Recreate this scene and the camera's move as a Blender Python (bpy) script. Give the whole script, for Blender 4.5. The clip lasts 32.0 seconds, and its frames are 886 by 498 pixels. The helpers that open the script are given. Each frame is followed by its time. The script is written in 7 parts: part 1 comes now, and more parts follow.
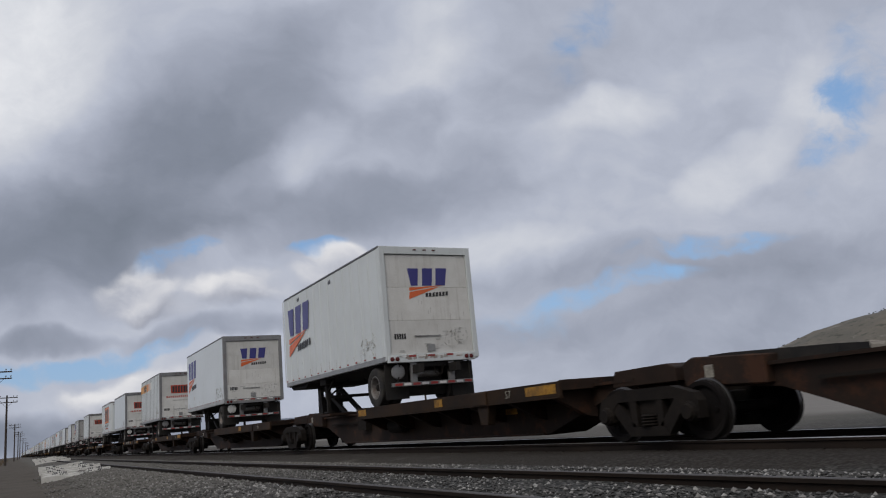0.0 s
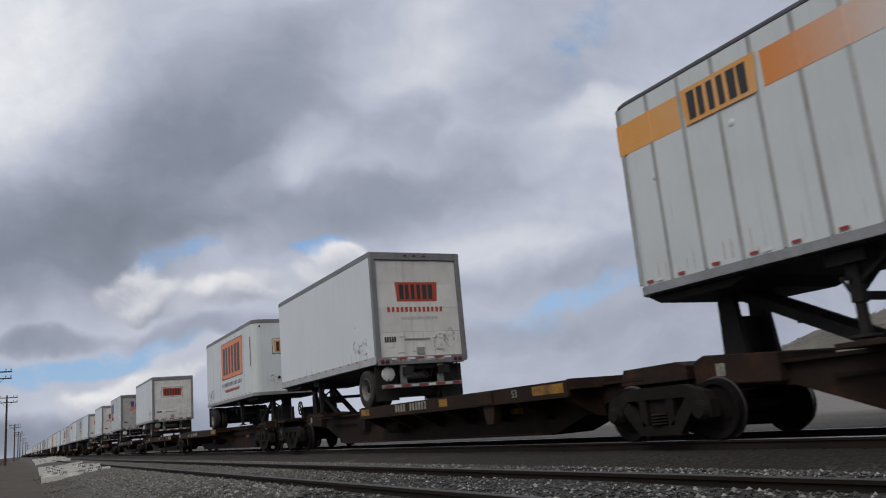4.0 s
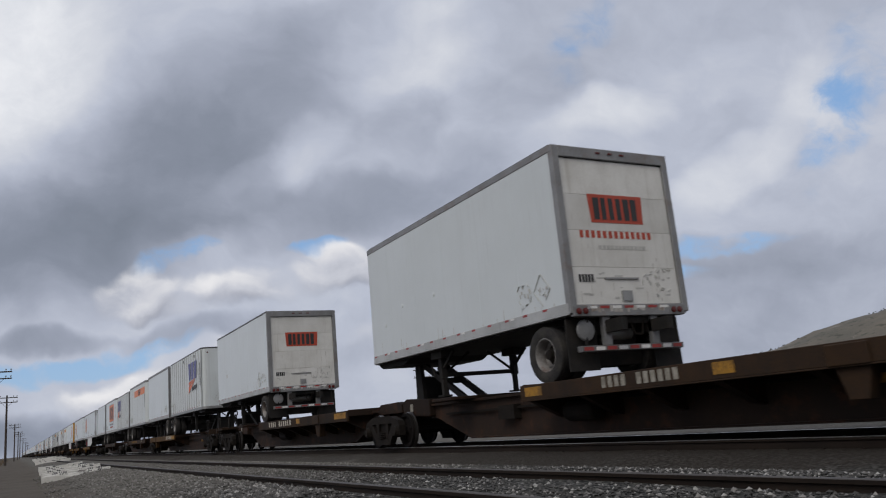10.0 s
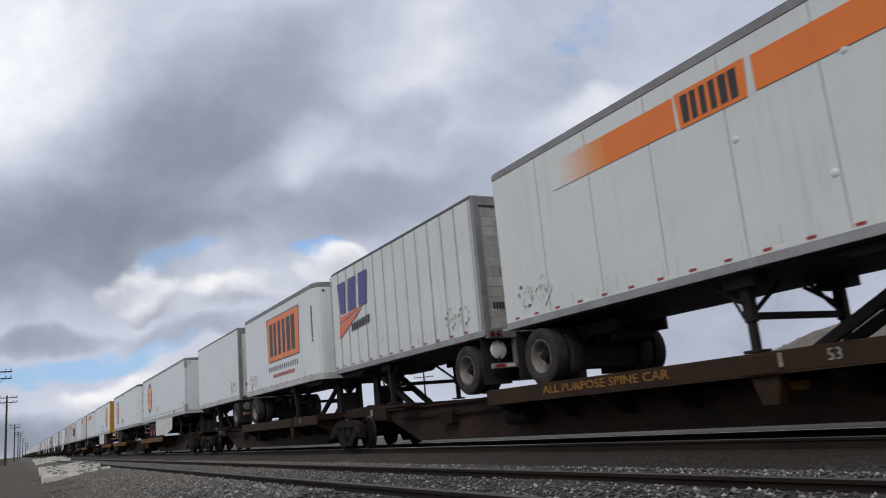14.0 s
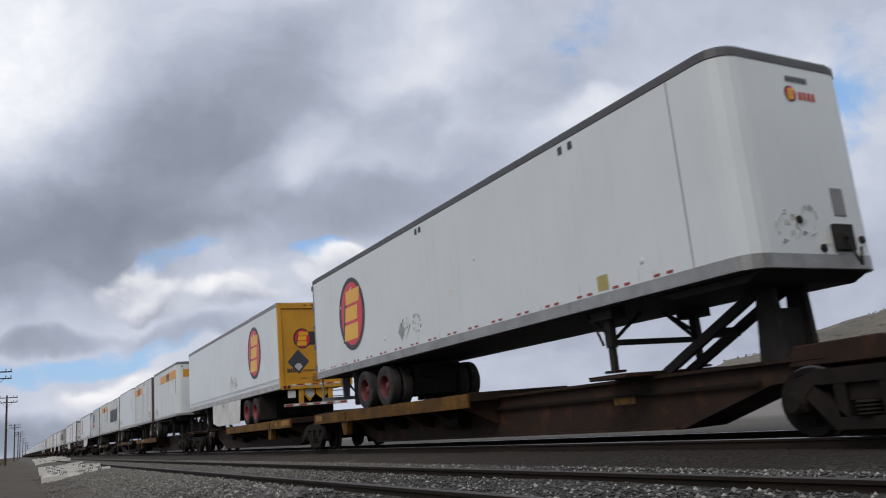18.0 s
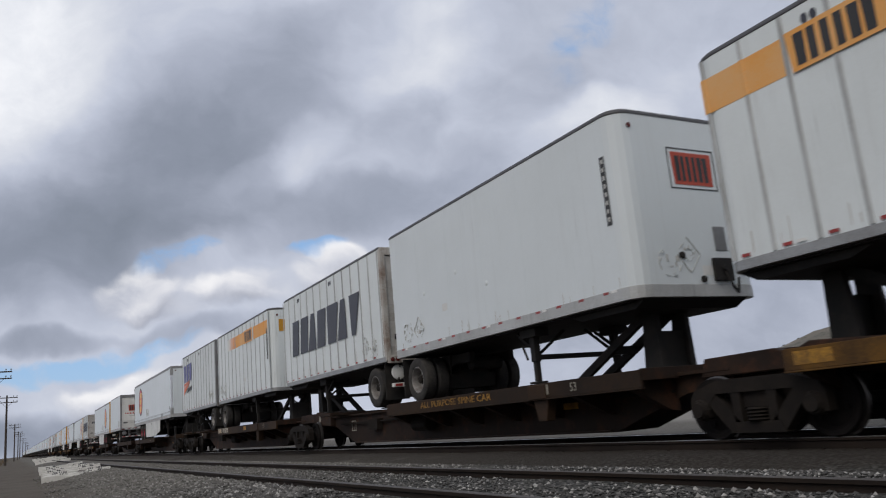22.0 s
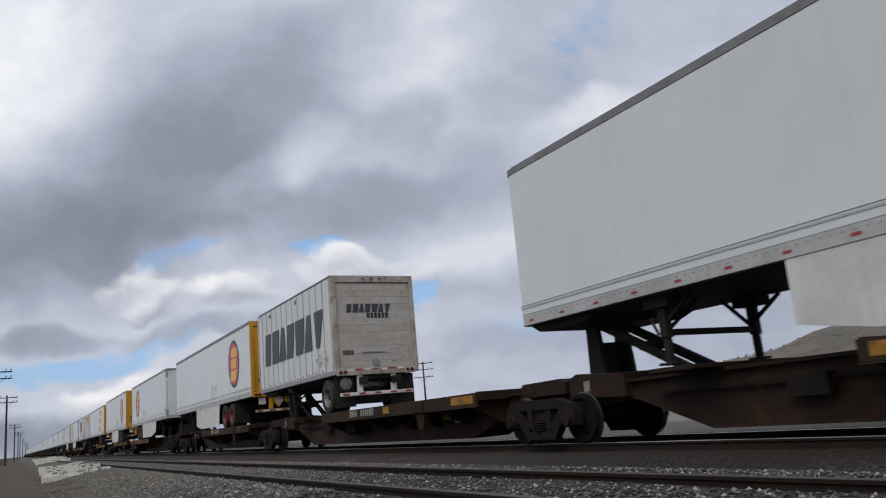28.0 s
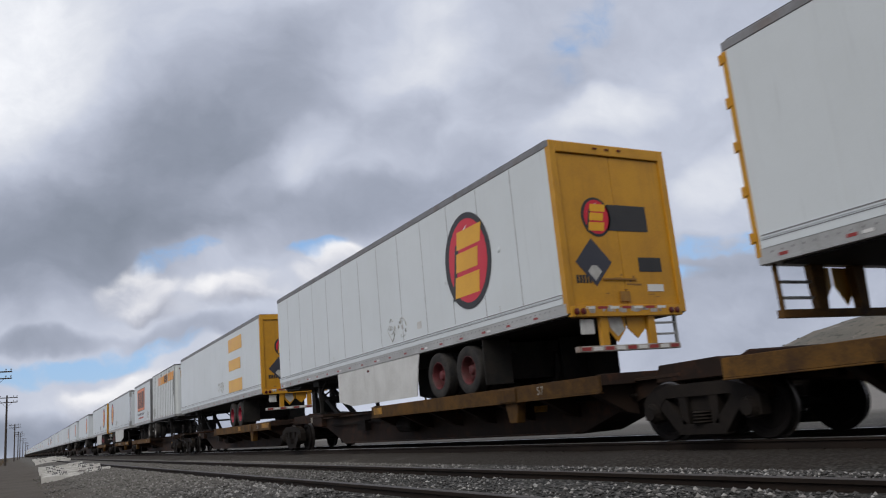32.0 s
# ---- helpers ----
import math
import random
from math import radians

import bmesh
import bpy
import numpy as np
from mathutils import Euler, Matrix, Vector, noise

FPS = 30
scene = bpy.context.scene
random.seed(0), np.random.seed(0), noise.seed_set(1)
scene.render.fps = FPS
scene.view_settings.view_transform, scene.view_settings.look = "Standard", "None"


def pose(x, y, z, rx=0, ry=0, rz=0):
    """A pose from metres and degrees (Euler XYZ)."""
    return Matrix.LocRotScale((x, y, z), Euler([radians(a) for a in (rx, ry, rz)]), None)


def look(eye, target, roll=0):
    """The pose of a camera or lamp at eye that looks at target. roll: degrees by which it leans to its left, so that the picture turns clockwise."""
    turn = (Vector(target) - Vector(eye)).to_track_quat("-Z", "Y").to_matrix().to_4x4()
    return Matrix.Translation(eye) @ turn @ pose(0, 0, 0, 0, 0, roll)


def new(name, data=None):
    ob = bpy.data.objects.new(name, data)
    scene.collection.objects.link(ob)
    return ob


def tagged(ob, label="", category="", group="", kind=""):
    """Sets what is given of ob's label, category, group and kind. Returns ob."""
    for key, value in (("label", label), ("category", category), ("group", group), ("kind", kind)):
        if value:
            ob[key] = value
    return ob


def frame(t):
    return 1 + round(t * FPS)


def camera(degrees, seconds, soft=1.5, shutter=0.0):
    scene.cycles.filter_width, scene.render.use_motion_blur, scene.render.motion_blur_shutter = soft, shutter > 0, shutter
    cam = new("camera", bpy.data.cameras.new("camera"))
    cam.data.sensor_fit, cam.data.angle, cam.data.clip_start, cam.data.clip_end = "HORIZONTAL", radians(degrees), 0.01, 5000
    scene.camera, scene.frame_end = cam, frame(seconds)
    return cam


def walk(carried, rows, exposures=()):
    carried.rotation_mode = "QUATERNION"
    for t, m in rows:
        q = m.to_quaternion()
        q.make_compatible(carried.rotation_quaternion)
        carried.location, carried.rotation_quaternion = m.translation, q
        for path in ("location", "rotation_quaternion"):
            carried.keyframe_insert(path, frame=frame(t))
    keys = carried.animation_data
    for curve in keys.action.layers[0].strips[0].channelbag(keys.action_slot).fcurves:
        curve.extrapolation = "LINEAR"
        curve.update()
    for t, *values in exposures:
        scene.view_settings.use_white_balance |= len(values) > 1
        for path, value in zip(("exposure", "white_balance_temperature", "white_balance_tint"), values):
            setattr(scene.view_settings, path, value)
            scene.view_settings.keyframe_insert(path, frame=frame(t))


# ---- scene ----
# ---- camera ----
EYE = (0.0, 0.0, 0.63)
AIM = (-85.34, 47.65, 21.76)
cam = camera(59.2, 32.0, soft=1.1, shutter=0.1)
walk(cam, [(0.0, look(EYE, AIM, -5.21)), (32.0, look(EYE, AIM, -5.21))], [(0.0, -0.12, 6500, 11), (1.5, 0.0, 6500, 11), (3.0, -0.10, 6500, 11), (6.0, 0.08, 6500, 11), (7.0, -0.14, 6500, 11), (9.0, 0.02, 6500, 11), (11.0, -0.08, 6500, 11), (12.0, 0.04, 6500, 11), (14.0, 0.18, 6500, 11), (18.0, 0.18, 6500, 11), (20.5, 0.08, 6500, 11), (24.0, 0.18, 6500, 11), (25.0, 0.12, 6500, 11), (29.0, 0.10, 6500, 11), (31.0, 0.08, 6500, 11), (32.0, 0.15, 6500, 11)])

# ---- light ----
SUN_EL, SUN_AZ = 44.0, 146.0      # degrees; azimuth from +y towards +x, so the sun stands behind the eye
sun = new("sun", bpy.data.lights.new("sun", "SUN"))
sun.data.energy, sun.data.angle, sun.data.color = 1.12, radians(30), (1.0, 0.95, 0.88)
sd = Vector((math.sin(radians(SUN_AZ)) * math.cos(radians(SUN_EL)), math.cos(radians(SUN_AZ)) * math.cos(radians(SUN_EL)), math.sin(radians(SUN_EL))))
sun.matrix_world = look(sd * 50, (0, 0, 0))


class NB:
    """A small builder for node trees."""

    def __init__(self, tree, keep=False):
        self.t = tree
        if not keep:
            tree.nodes.clear()

    def n(self, kind, **props):
        node = self.t.nodes.new(kind)
        for k, v in props.items():
            if k == "op":
                node.operation = v
            elif k == "blend":
                node.blend_type = v
            elif k == "dt":
                node.data_type = v
            elif k == "vt":
                node.vector_type = v
            elif k == "clamp":
                node.use_clamp = v
            elif k == "interp":
                node.interpolation_type = v
        return node

    def put(self, sock, v):
        if isinstance(v, bpy.types.NodeSocket):
            self.t.links.new(v, sock)
        else:
            sock.default_value = v

    def math(self, op, a, b=0.0, c=None, clamp=False):
        m = self.n("ShaderNodeMath", op=op, clamp=clamp)
        self.put(m.inputs[0], a)
        self.put(m.inputs[1], b)
        if c is not None:
            self.put(m.inputs[2], c)
        return m.outputs[0]

    def dot(self, a, v):
        m = self.n("ShaderNodeVectorMath", op="DOT_PRODUCT")
        self.put(m.inputs[0], a)
        self.put(m.inputs[1], v)
        return m.outputs["Value"]

    def mix(self, f, a, b, blend="MIX"):
        m = self.n("ShaderNodeMix", dt="RGBA", blend=blend)
        self.put(m.inputs[0], f)
        self.put(m.inputs[6], a)
        self.put(m.inputs[7], b)
        return m.outputs[2]

    def noise(self, vec, scale, detail=4.0, rough=0.55, distort=0.0):
        m = self.n("ShaderNodeTexNoise")
        self.put(m.inputs["Vector"], vec)
        m.inputs["Scale"].default_value = scale
        m.inputs["Detail"].default_value = detail
        m.inputs["Roughness"].default_value = rough
        m.inputs["Distortion"].default_value = distort
        return m.outputs["Fac"]

    def band(self, v, a, b, lo=0.0, hi=1.0):
        m = self.n("ShaderNodeMapRange", interp="SMOOTHSTEP")
        for i, x in enumerate((v, a, b, lo, hi)):
            self.put(m.inputs[i], x)
        return m.outputs[0]

    def mapped(self, vec, scale):
        m = self.n("ShaderNodeMapping")
        self.put(m.inputs["Vector"], vec)
        m.inputs["Scale"].default_value = scale
        return m.outputs[0]


def sky_world():
    """Broken stratocumulus under a blue sky, laid out along fixed axes of the place."""
    w = bpy.data.worlds.new("sky")
    scene.world = w
    w.use_nodes = True
    b = NB(w.node_tree)
    out = b.n("ShaderNodeOutputWorld")
    bg = b.n("ShaderNodeBackground")
    b.t.links.new(bg.outputs[0], out.inputs[0])
    sky = b.n("ShaderNodeTexSky")
    sky.sky_type, sky.sun_disc = "NISHITA", False
    sky.sun_elevation, sky.sun_rotation = radians(SUN_EL), radians(SUN_AZ)
    tc = b.n("ShaderNodeTexCoord").outputs["Generated"]
    # coordinates on the cloud sheet: along the line, across it, and height above the horizon
    ahead = b.math("MAXIMUM", b.dot(tc, (-0.8534, 0.4765, 0.2113)), 0.08)
    u = b.math("DIVIDE", b.dot(tc, (0.4687, 0.8789, -0.0887)), ahead)
    v = b.math("DIVIDE", b.dot(tc, (0.2280, -0.0233, 0.9734)), ahead)
    comb = b.n("ShaderNodeCombineXYZ")
    b.put(comb.inputs[0], u)
    b.put(comb.inputs[1], v)
    flat = comb.outputs[0]
    p = flat
    for scale, amp in ((2.3, 0.14), (6.5, 0.075), (17.0, 0.028), (45.0, 0.008)):
        warp = b.n("ShaderNodeTexNoise")
        b.put(warp.inputs["Vector"], flat)
        warp.inputs["Scale"].default_value, warp.inputs["Detail"].default_value = scale, 3.0
        wv = b.n("ShaderNodeVectorMath", op="MULTIPLY_ADD")
        b.put(wv.inputs[0], warp.outputs["Color"])
        wv.inputs[1].default_value = (amp, amp, 0.0)
        wv.inputs[2].default_value = (-amp / 2, -amp / 2, 0.0)
        add = b.n("ShaderNodeVectorMath", op="ADD")
        b.put(add.inputs[0], p)
        b.put(add.inputs[1], wv.outputs[0])
        p = add.outputs[0]

    def moved(vec, du, dv):
        add = b.n("ShaderNodeVectorMath", op="ADD")
        b.put(add.inputs[0], vec)
        add.inputs[1].default_value = (du, dv, 0.0)
        return add.outputs[0]

    def blob(vec, cx, cy, rx, ry, turn=0.0, soft=1.0):
        c, s_ = math.cos(radians(turn)), math.sin(radians(turn))
        rel = moved(vec, -cx, -cy)
        dx = b.dot(rel, (c / rx, s_ / rx, 0))
        dy = b.dot(rel, (-s_ / ry, c / ry, 0))
        d = b.math("ADD", b.math("MULTIPLY", dx, dx), b.math("MULTIPLY", dy, dy))
        return b.band(d, 1.0 + soft, max(0.0, 1.0 - soft))

    def total(items, vec=p):
        acc = None
        for k, *args in items:
            s_ = b.math("MULTIPLY", blob(vec, *args), k)
            acc = s_ if acc is None else b.math("ADD", acc, s_)
        return acc

    def tuft(vec, scale, detail, rough):
        return b.math("SUBTRACT", b.noise(b.mapped(vec, (1.0, 1.5, 1.0)), scale, detail, rough), 0.5)
    big, fine = tuft(p, 3.2, 6.0, 0.55), tuft(p, 9.0, 9.0, 0.60)
    # upper edges that face the light are paler
    relief = b.math("SUBTRACT", tuft(p, 5.0, 6.0, 0.55), tuft(moved(p, -0.01, 0.022), 5.0, 6.0, 0.55))
    # thickness of cloud: dark where thick
    shade = b.math("SUBTRACT", total(DARK), total(LIT))
    shade = b.math("ADD", shade, b.math("MULTIPLY", big, 0.95))
    shade = b.math("ADD", shade, b.math("MULTIPLY", fine, 0.58))
    shade = b.math("SUBTRACT", shade, b.math("MULTIPLY", relief, 0.8))
    ramp = b.n("ShaderNodeValToRGB")
    b.put(ramp.inputs[0], b.math("MULTIPLY_ADD", shade, 0.40, 0.365, clamp=True))
    els = ramp.color_ramp.elements
    els[0].position, els[0].color = 0.0, (0.86, 0.88, 0.91, 1)
    els[1].position, els[1].color = 1.0, (0.180, 0.208, 0.258, 1)
    for pos, col in ((0.16, (0.65, 0.68, 0.74, 1)), (0.36, (0.485, 0.525, 0.62, 1)), (0.56, (0.355, 0.39, 0.475, 1)), (0.78, (0.245, 0.276, 0.342, 1))):
        e = els.new(pos)
        e.color = col
    open_sky = total(GAPS)
    cover = b.math("ADD", open_sky, b.math("MULTIPLY", b.math("MULTIPLY", fine, 3.2), b.math("MULTIPLY", open_sky, 1.5, clamp=True)))
    cover = b.math("ADD", cover, b.math("MULTIPLY", big, 0.6))
    hole = b.math("MULTIPLY", b.band(cover, 0.22, 1.05), 0.95)
    blue = b.mix(1.0, sky.outputs[0], (0.12, 0.12, 0.12, 1), "MULTIPLY")
    blue = b.mix(0.65, blue, (0.22, 0.42, 0.74, 1))
    col = b.mix(hole, ramp.outputs[0], blue)
    # rows of heaped cloud low over the line, lit on their crowns
    def heap(vec):
        body = total(HEAPS, vec)
        return b.math("ADD", body, b.math("MULTIPLY", b.math("MULTIPLY", tuft(vec, 9.0, 5.0, 0.52), 2.2), b.math("MULTIPLY", body, 1.6, clamp=True)))
    h0, h1 = heap(p), heap(moved(p, -0.006, 0.016))
    crown = b.math("MULTIPLY_ADD", b.math("SUBTRACT", h0, h1), 0.60, 0.43, clamp=True)
    heaped = b.n("ShaderNodeValToRGB")
    b.put(heaped.inputs[0], crown)
    els = heaped.color_ramp.elements
    els[0].position, els[0].color = 0.05, (0.30, 0.32, 0.385, 1)
    els[1].position, els[1].color = 0.95, (0.84, 0.84, 0.85, 1)
    e = els.new(0.5)
    e.color = (0.57, 0.59, 0.65, 1)
    col = b.mix(b.math("MULTIPLY", b.band(h0, 0.15, 0.95), 0.92), col, heaped.outputs[0])
    # behind the eye: thinner, brighter veil with the sun in it
    back = b.band(b.dot(tc, (-0.8534, 0.4765, 0.2113)), 0.25, -0.2)
    up = b.band(b.dot(tc, (0.0, 0.0, 1.0)), 0.0, 0.75)
    veil = b.mix(up, (0.20, 0.215, 0.25, 1), (0.56, 0.56, 0.58, 1))
    veil = b.mix(b.band(b.noise(tc, 3.0, 5.0), 0.35, 0.7), veil, (0.40, 0.41, 0.45, 1))
    col = b.mix(back, col, veil)
    b.put(bg.inputs[0], col)
    bg.inputs[1].default_value = 1.0


# cloud masses: weight, centre, half axes, turn, softness, on the sheet's axes
DARK = [(0.44, -0.27, 0.17, 0.21, 0.10, 24, 1.0), (0.55, -0.38, 0.09, 0.24, 0.09, 18, 1.0), (0.75, -0.52, 0.0, 0.18, 0.075, 5, 1.0), (0.18, -0.15, 0.27, 0.12, 0.05, 20, 1.0), (0.34, 0.42, -0.10, 0.36, 0.10, 8, 1.0), (0.7, -0.52, -0.110, 0.075, 0.015, 4, 0.95),
        (0.45, 0.0, 0.09, 0.15, 0.045, 12, 0.95), (0.45, -0.17, 0.055, 0.16, 0.035, 12, 0.95), (0.3, 0.30, -0.02, 0.3, 0.03, 5, 0.9), (0.55, -0.30, -0.095, 0.12, 0.016, 6, 0.95),
        (1.0, -0.49, -0.232, 0.22, 0.032, 3, 1.0), (0.25, 0.35, 0.31, 0.3, 0.05, 5, 0.9), (0.22, 0.05, -0.12, 0.2, 0.02, 5, 0.9), (0.35, -0.05, 0.17, 0.05, 0.04, 30, 0.95), (0.30, 0.10, 0.21, 0.07, 0.04, 20, 0.95)]
LIT = [(0.75, -0.56, 0.25, 0.14, 0.17, 0, 1.0), (0.50, -0.165, 0.13, 0.045, 0.030, 50, 1.0), (0.30, -0.23, 0.09, 0.07, 0.024, 30, 1.0), (0.5, 0.20, 0.185, 0.07, 0.032, 10, 0.95), (0.10, 0.10, -0.12, 0.16, 0.06, 0, 1.0),
       (0.45, -0.06, 0.26, 0.12, 0.06, 25, 0.95), (0.35, 0.05, -0.005, 0.12, 0.03, 0, 0.9), (0.45, 0.36, 0.11, 0.08, 0.035, 30, 0.95), (0.35, 0.12, 0.125, 0.05, 0.03, 20, 0.95), (0.3, 0.48, 0.20, 0.05, 0.05, 40, 0.95)]
GAPS = [(0.42, 0.54, 0.22, 0.06, 0.10, -30, 1.0), (0.36, 0.485, 0.14, 0.05, 0.08, -20, 1.0), (0.95, -0.160, 0.020, 0.04, 0.011, 8, 1.0), (0.70, -0.34, -0.008, 0.06, 0.013, 10, 1.0),
        (0.95, -0.40, -0.124, 0.09, 0.016, 10, 1.0), (0.95, -0.53, -0.148, 0.08, 0.017, 6, 1.0), (0.9, -0.035, -0.06, 0.05, 0.024, 20, 0.9), (0.62, 0.34, 0.0, 0.11, 0.018, 10, 0.9), (0.6, 0.24, -0.057, 0.10, 0.018, 10, 0.9), (0.22, 0.14, 0.24, 0.03, 0.05, 20, 0.9), (0.40, 0.19, 0.30, 0.06, 0.03, 30, 0.9), (0.4, 0.12, -0.10, 0.06, 0.03, 0, 0.9)]
HEAPS = [(0.75, -0.41, -0.045, 0.05, 0.030, 10, 1.0), (0.6, -0.33, -0.055, 0.08, 0.024, 6, 1.0), (0.55, -0.24, -0.035, 0.08, 0.026, 8, 1.0), (0.95, -0.140, -0.008, 0.05, 0.032, 0, 1.0),
         (0.6, -0.05, -0.02, 0.08, 0.026, 0, 1.0), (0.60, -0.35, -0.146, 0.09, 0.026, 14, 1.0), (0.42, -0.50, -0.190, 0.13, 0.026, 3, 1.0), (0.34, -0.42, -0.172, 0.08, 0.024, 10, 1.0), (0.5, -0.03, -0.11, 0.09, 0.03, 0, 1.0)]
sky_world()

# ---- materials ----


def surface(name, base, other=None, rough=0.6, metal=0.0, grain=40.0, blotch=1.5, amount=0.5, bump=0.0, streak=0.0, streak_col=(0.12, 0.10, 0.08), vary=0.0, spec=0.4, rust=0.0, rust_col=(0.16, 0.07, 0.03)):
    m = bpy.data.materials.new(name)
    m.use_nodes = True
    b = NB(m.node_tree)
    out = b.n("ShaderNodeOutputMaterial")
    bs = b.n("ShaderNodeBsdfPrincipled")
    b.t.links.new(bs.outputs[0], out.inputs[0])
    tc = b.n("ShaderNodeTexCoord").outputs["Object"]
    info = b.n("ShaderNodeObjectInfo")
    shift = b.n("ShaderNodeVectorMath", op="MULTIPLY_ADD")
    b.put(shift.inputs[0], info.outputs["Random"])
    shift.inputs[1].default_value = (31.0, 17.0, 23.0)
    b.put(shift.inputs[2], tc)
    co = shift.outputs[0]
    other = other or tuple(c * 0.7 for c in base)
    f1 = b.noise(co, blotch, 5.0, 0.6)
    f2 = b.noise(co, grain, 3.0, 0.6)
    f = b.math("MULTIPLY", b.math("ADD", b.math("MULTIPLY", f1, 0.65), b.math("MULTIPLY", f2, 0.35)), 1.0)
    f = b.math("MULTIPLY", b.band(f, 0.35, 0.68), amount)
    col = b.mix(f, (*base, 1), (*other, 1))
    if streak:
        st = b.noise(b.mapped(co, (3.0, 3.0, 0.12)), 2.2, 5.0, 0.65)
        st = b.math("MULTIPLY", b.band(st, 0.52, 0.78), streak)
        col = b.mix(st, col, (*streak_col, 1))
        st2 = b.noise(b.mapped(co, (9.0, 9.0, 0.35)), 2.0, 4.0, 0.6)
        gate = b.band(b.noise(co, 0.45, 3.0), 0.48, 0.62)
        st2 = b.math("MULTIPLY", b.math("MULTIPLY", b.band(st2, 0.60, 0.72), gate), streak * 1.2)
        col = b.mix(st2, col, (*[c * 0.55 for c in streak_col], 1))
    if rust:
        rs = b.noise(co, 2.3, 7.0, 0.7)
        rs = b.math("MULTIPLY", b.band(rs, 0.5, 0.66), rust)
        col = b.mix(rs, col, (*rust_col, 1))
    if vary:
        hv = b.n("ShaderNodeHueSaturation")
        b.put(hv.inputs["Value"], b.math("MULTIPLY_ADD", info.outputs["Random"], vary, 1.0 - vary / 2))
        b.put(hv.inputs["Color"], col)
        col = hv.outputs[0]
    b.put(bs.inputs["Base Color"], col)
    b.put(bs.inputs["Roughness"], b.math("MULTIPLY_ADD", f2, 0.2, rough - 0.1, clamp=True))
    bs.inputs["Metallic"].default_value = metal
    bs.inputs["Specular IOR Level"].default_value = spec
    if bump:
        bp = b.n("ShaderNodeBump")
        bp.inputs["Strength"].default_value = 0.6
        bp.inputs["Distance"].default_value = bump
        b.put(bp.inputs["Height"], b.math("ADD", f2, b.math("MULTIPLY", f1, 0.5)))
        b.put(bs.inputs["Normal"], bp.outputs[0])
    return m


WHITE = surface("white_panel_paint", (0.71, 0.755, 0.76), (0.58, 0.615, 0.61), rough=0.42, grain=60, blotch=0.7, amount=0.5, streak=0.24, streak_col=(0.34, 0.33, 0.30), vary=0.10, bump=0.003)
SLEEK = surface("smooth_white_panel", (0.70, 0.75, 0.77), (0.60, 0.645, 0.65), rough=0.33, grain=70, blotch=0.5, amount=0.5, streak=0.10, streak_col=(0.36, 0.36, 0.34), vary=0.08, bump=0.002)
# side posts: grime, with each post's shadow line put into the darker grey
RIB = surface("grimy_shaded_post", (0.47, 0.49, 0.49), (0.28, 0.285, 0.28), rough=0.5, blotch=1.6, amount=0.8, streak=0.5, streak_col=(0.24, 0.23, 0.21), vary=0.3)
FRAMEG = surface("grey_steel_frame", (0.24, 0.245, 0.25), (0.15, 0.15, 0.15), rough=0.5, metal=0.2, blotch=2.2, amount=0.7, streak=0.3, streak_col=(0.12, 0.10, 0.09), rust=0.25, vary=0.4)
RAILW = surface("riveted_pale_rail", (0.50, 0.51, 0.505), (0.33, 0.33, 0.32), rough=0.45, metal=0.2, blotch=1.4, amount=0.8, streak=0.35, streak_col=(0.2, 0.19, 0.17), vary=0.15)
SKIRT = surface("skirt_panel", (0.70, 0.71, 0.69), (0.48, 0.48, 0.46), rough=0.5, blotch=1.3, amount=0.7, streak=0.3, streak_col=(0.3, 0.28, 0.24))
DOORW = surface("door_paint", (0.72, 0.72, 0.69), (0.52, 0.51, 0.47), rough=0.5, blotch=1.6, amount=0.6, streak=0.4, streak_col=(0.32, 0.29, 0.24), vary=0.2)
DOORG = surface("grey_worn_door", (0.46, 0.46, 0.45), (0.30, 0.29, 0.27), rough=0.55, blotch=1.8, amount=0.8, streak=0.5, streak_col=(0.2, 0.16, 0.12), rust=0.35, rust_col=(0.18, 0.11, 0.07))
DOORR = surface("chalky_grey_door", (0.50, 0.49, 0.465), (0.36, 0.34, 0.31), rough=0.6, blotch=1.5, amount=0.7, streak=0.35, streak_col=(0.22, 0.17, 0.13), rust=0.25, rust_col=(0.20, 0.14, 0.10), vary=0.12)
ALU = surface("dull_aluminium", (0.38, 0.385, 0.38), (0.23, 0.225, 0.215), rough=0.45, metal=0.6, blotch=2.2, amount=0.7, streak=0.35, streak_col=(0.14, 0.13, 0.12))
CHROME = surface("bright_aluminium", (0.78, 0.79, 0.80), (0.6, 0.6, 0.6), rough=0.22, metal=0.9, amount=0.3)
RUSTF = surface("rusted_white_frame", (0.50, 0.49, 0.46), (0.26, 0.21, 0.17), rough=0.65, blotch=2.0, amount=0.9, streak=0.6, streak_col=(0.16, 0.09, 0.05), rust=0.7, rust_col=(0.15, 0.08, 0.045))
FAINT = surface("faint_door_scuff", (0.60, 0.595, 0.565), (0.50, 0.485, 0.45), rough=0.65, blotch=5, amount=0.9)
GRIMEW = surface("grey_brown_run", (0.42, 0.40, 0.36), (0.56, 0.56, 0.53), rough=0.7, blotch=5, amount=0.9)
BROWNF = surface("brown_grimy_frame", (0.13, 0.10, 0.08), (0.07, 0.055, 0.045), rough=0.65, blotch=2.0, amount=0.8, streak=0.5, streak_col=(0.05, 0.035, 0.025), rust=0.4)
RAILD = surface("top_rail_grey", (0.12, 0.12, 0.125), (0.07, 0.07, 0.07), rough=0.5, metal=0.4, blotch=1.8, amount=0.6)
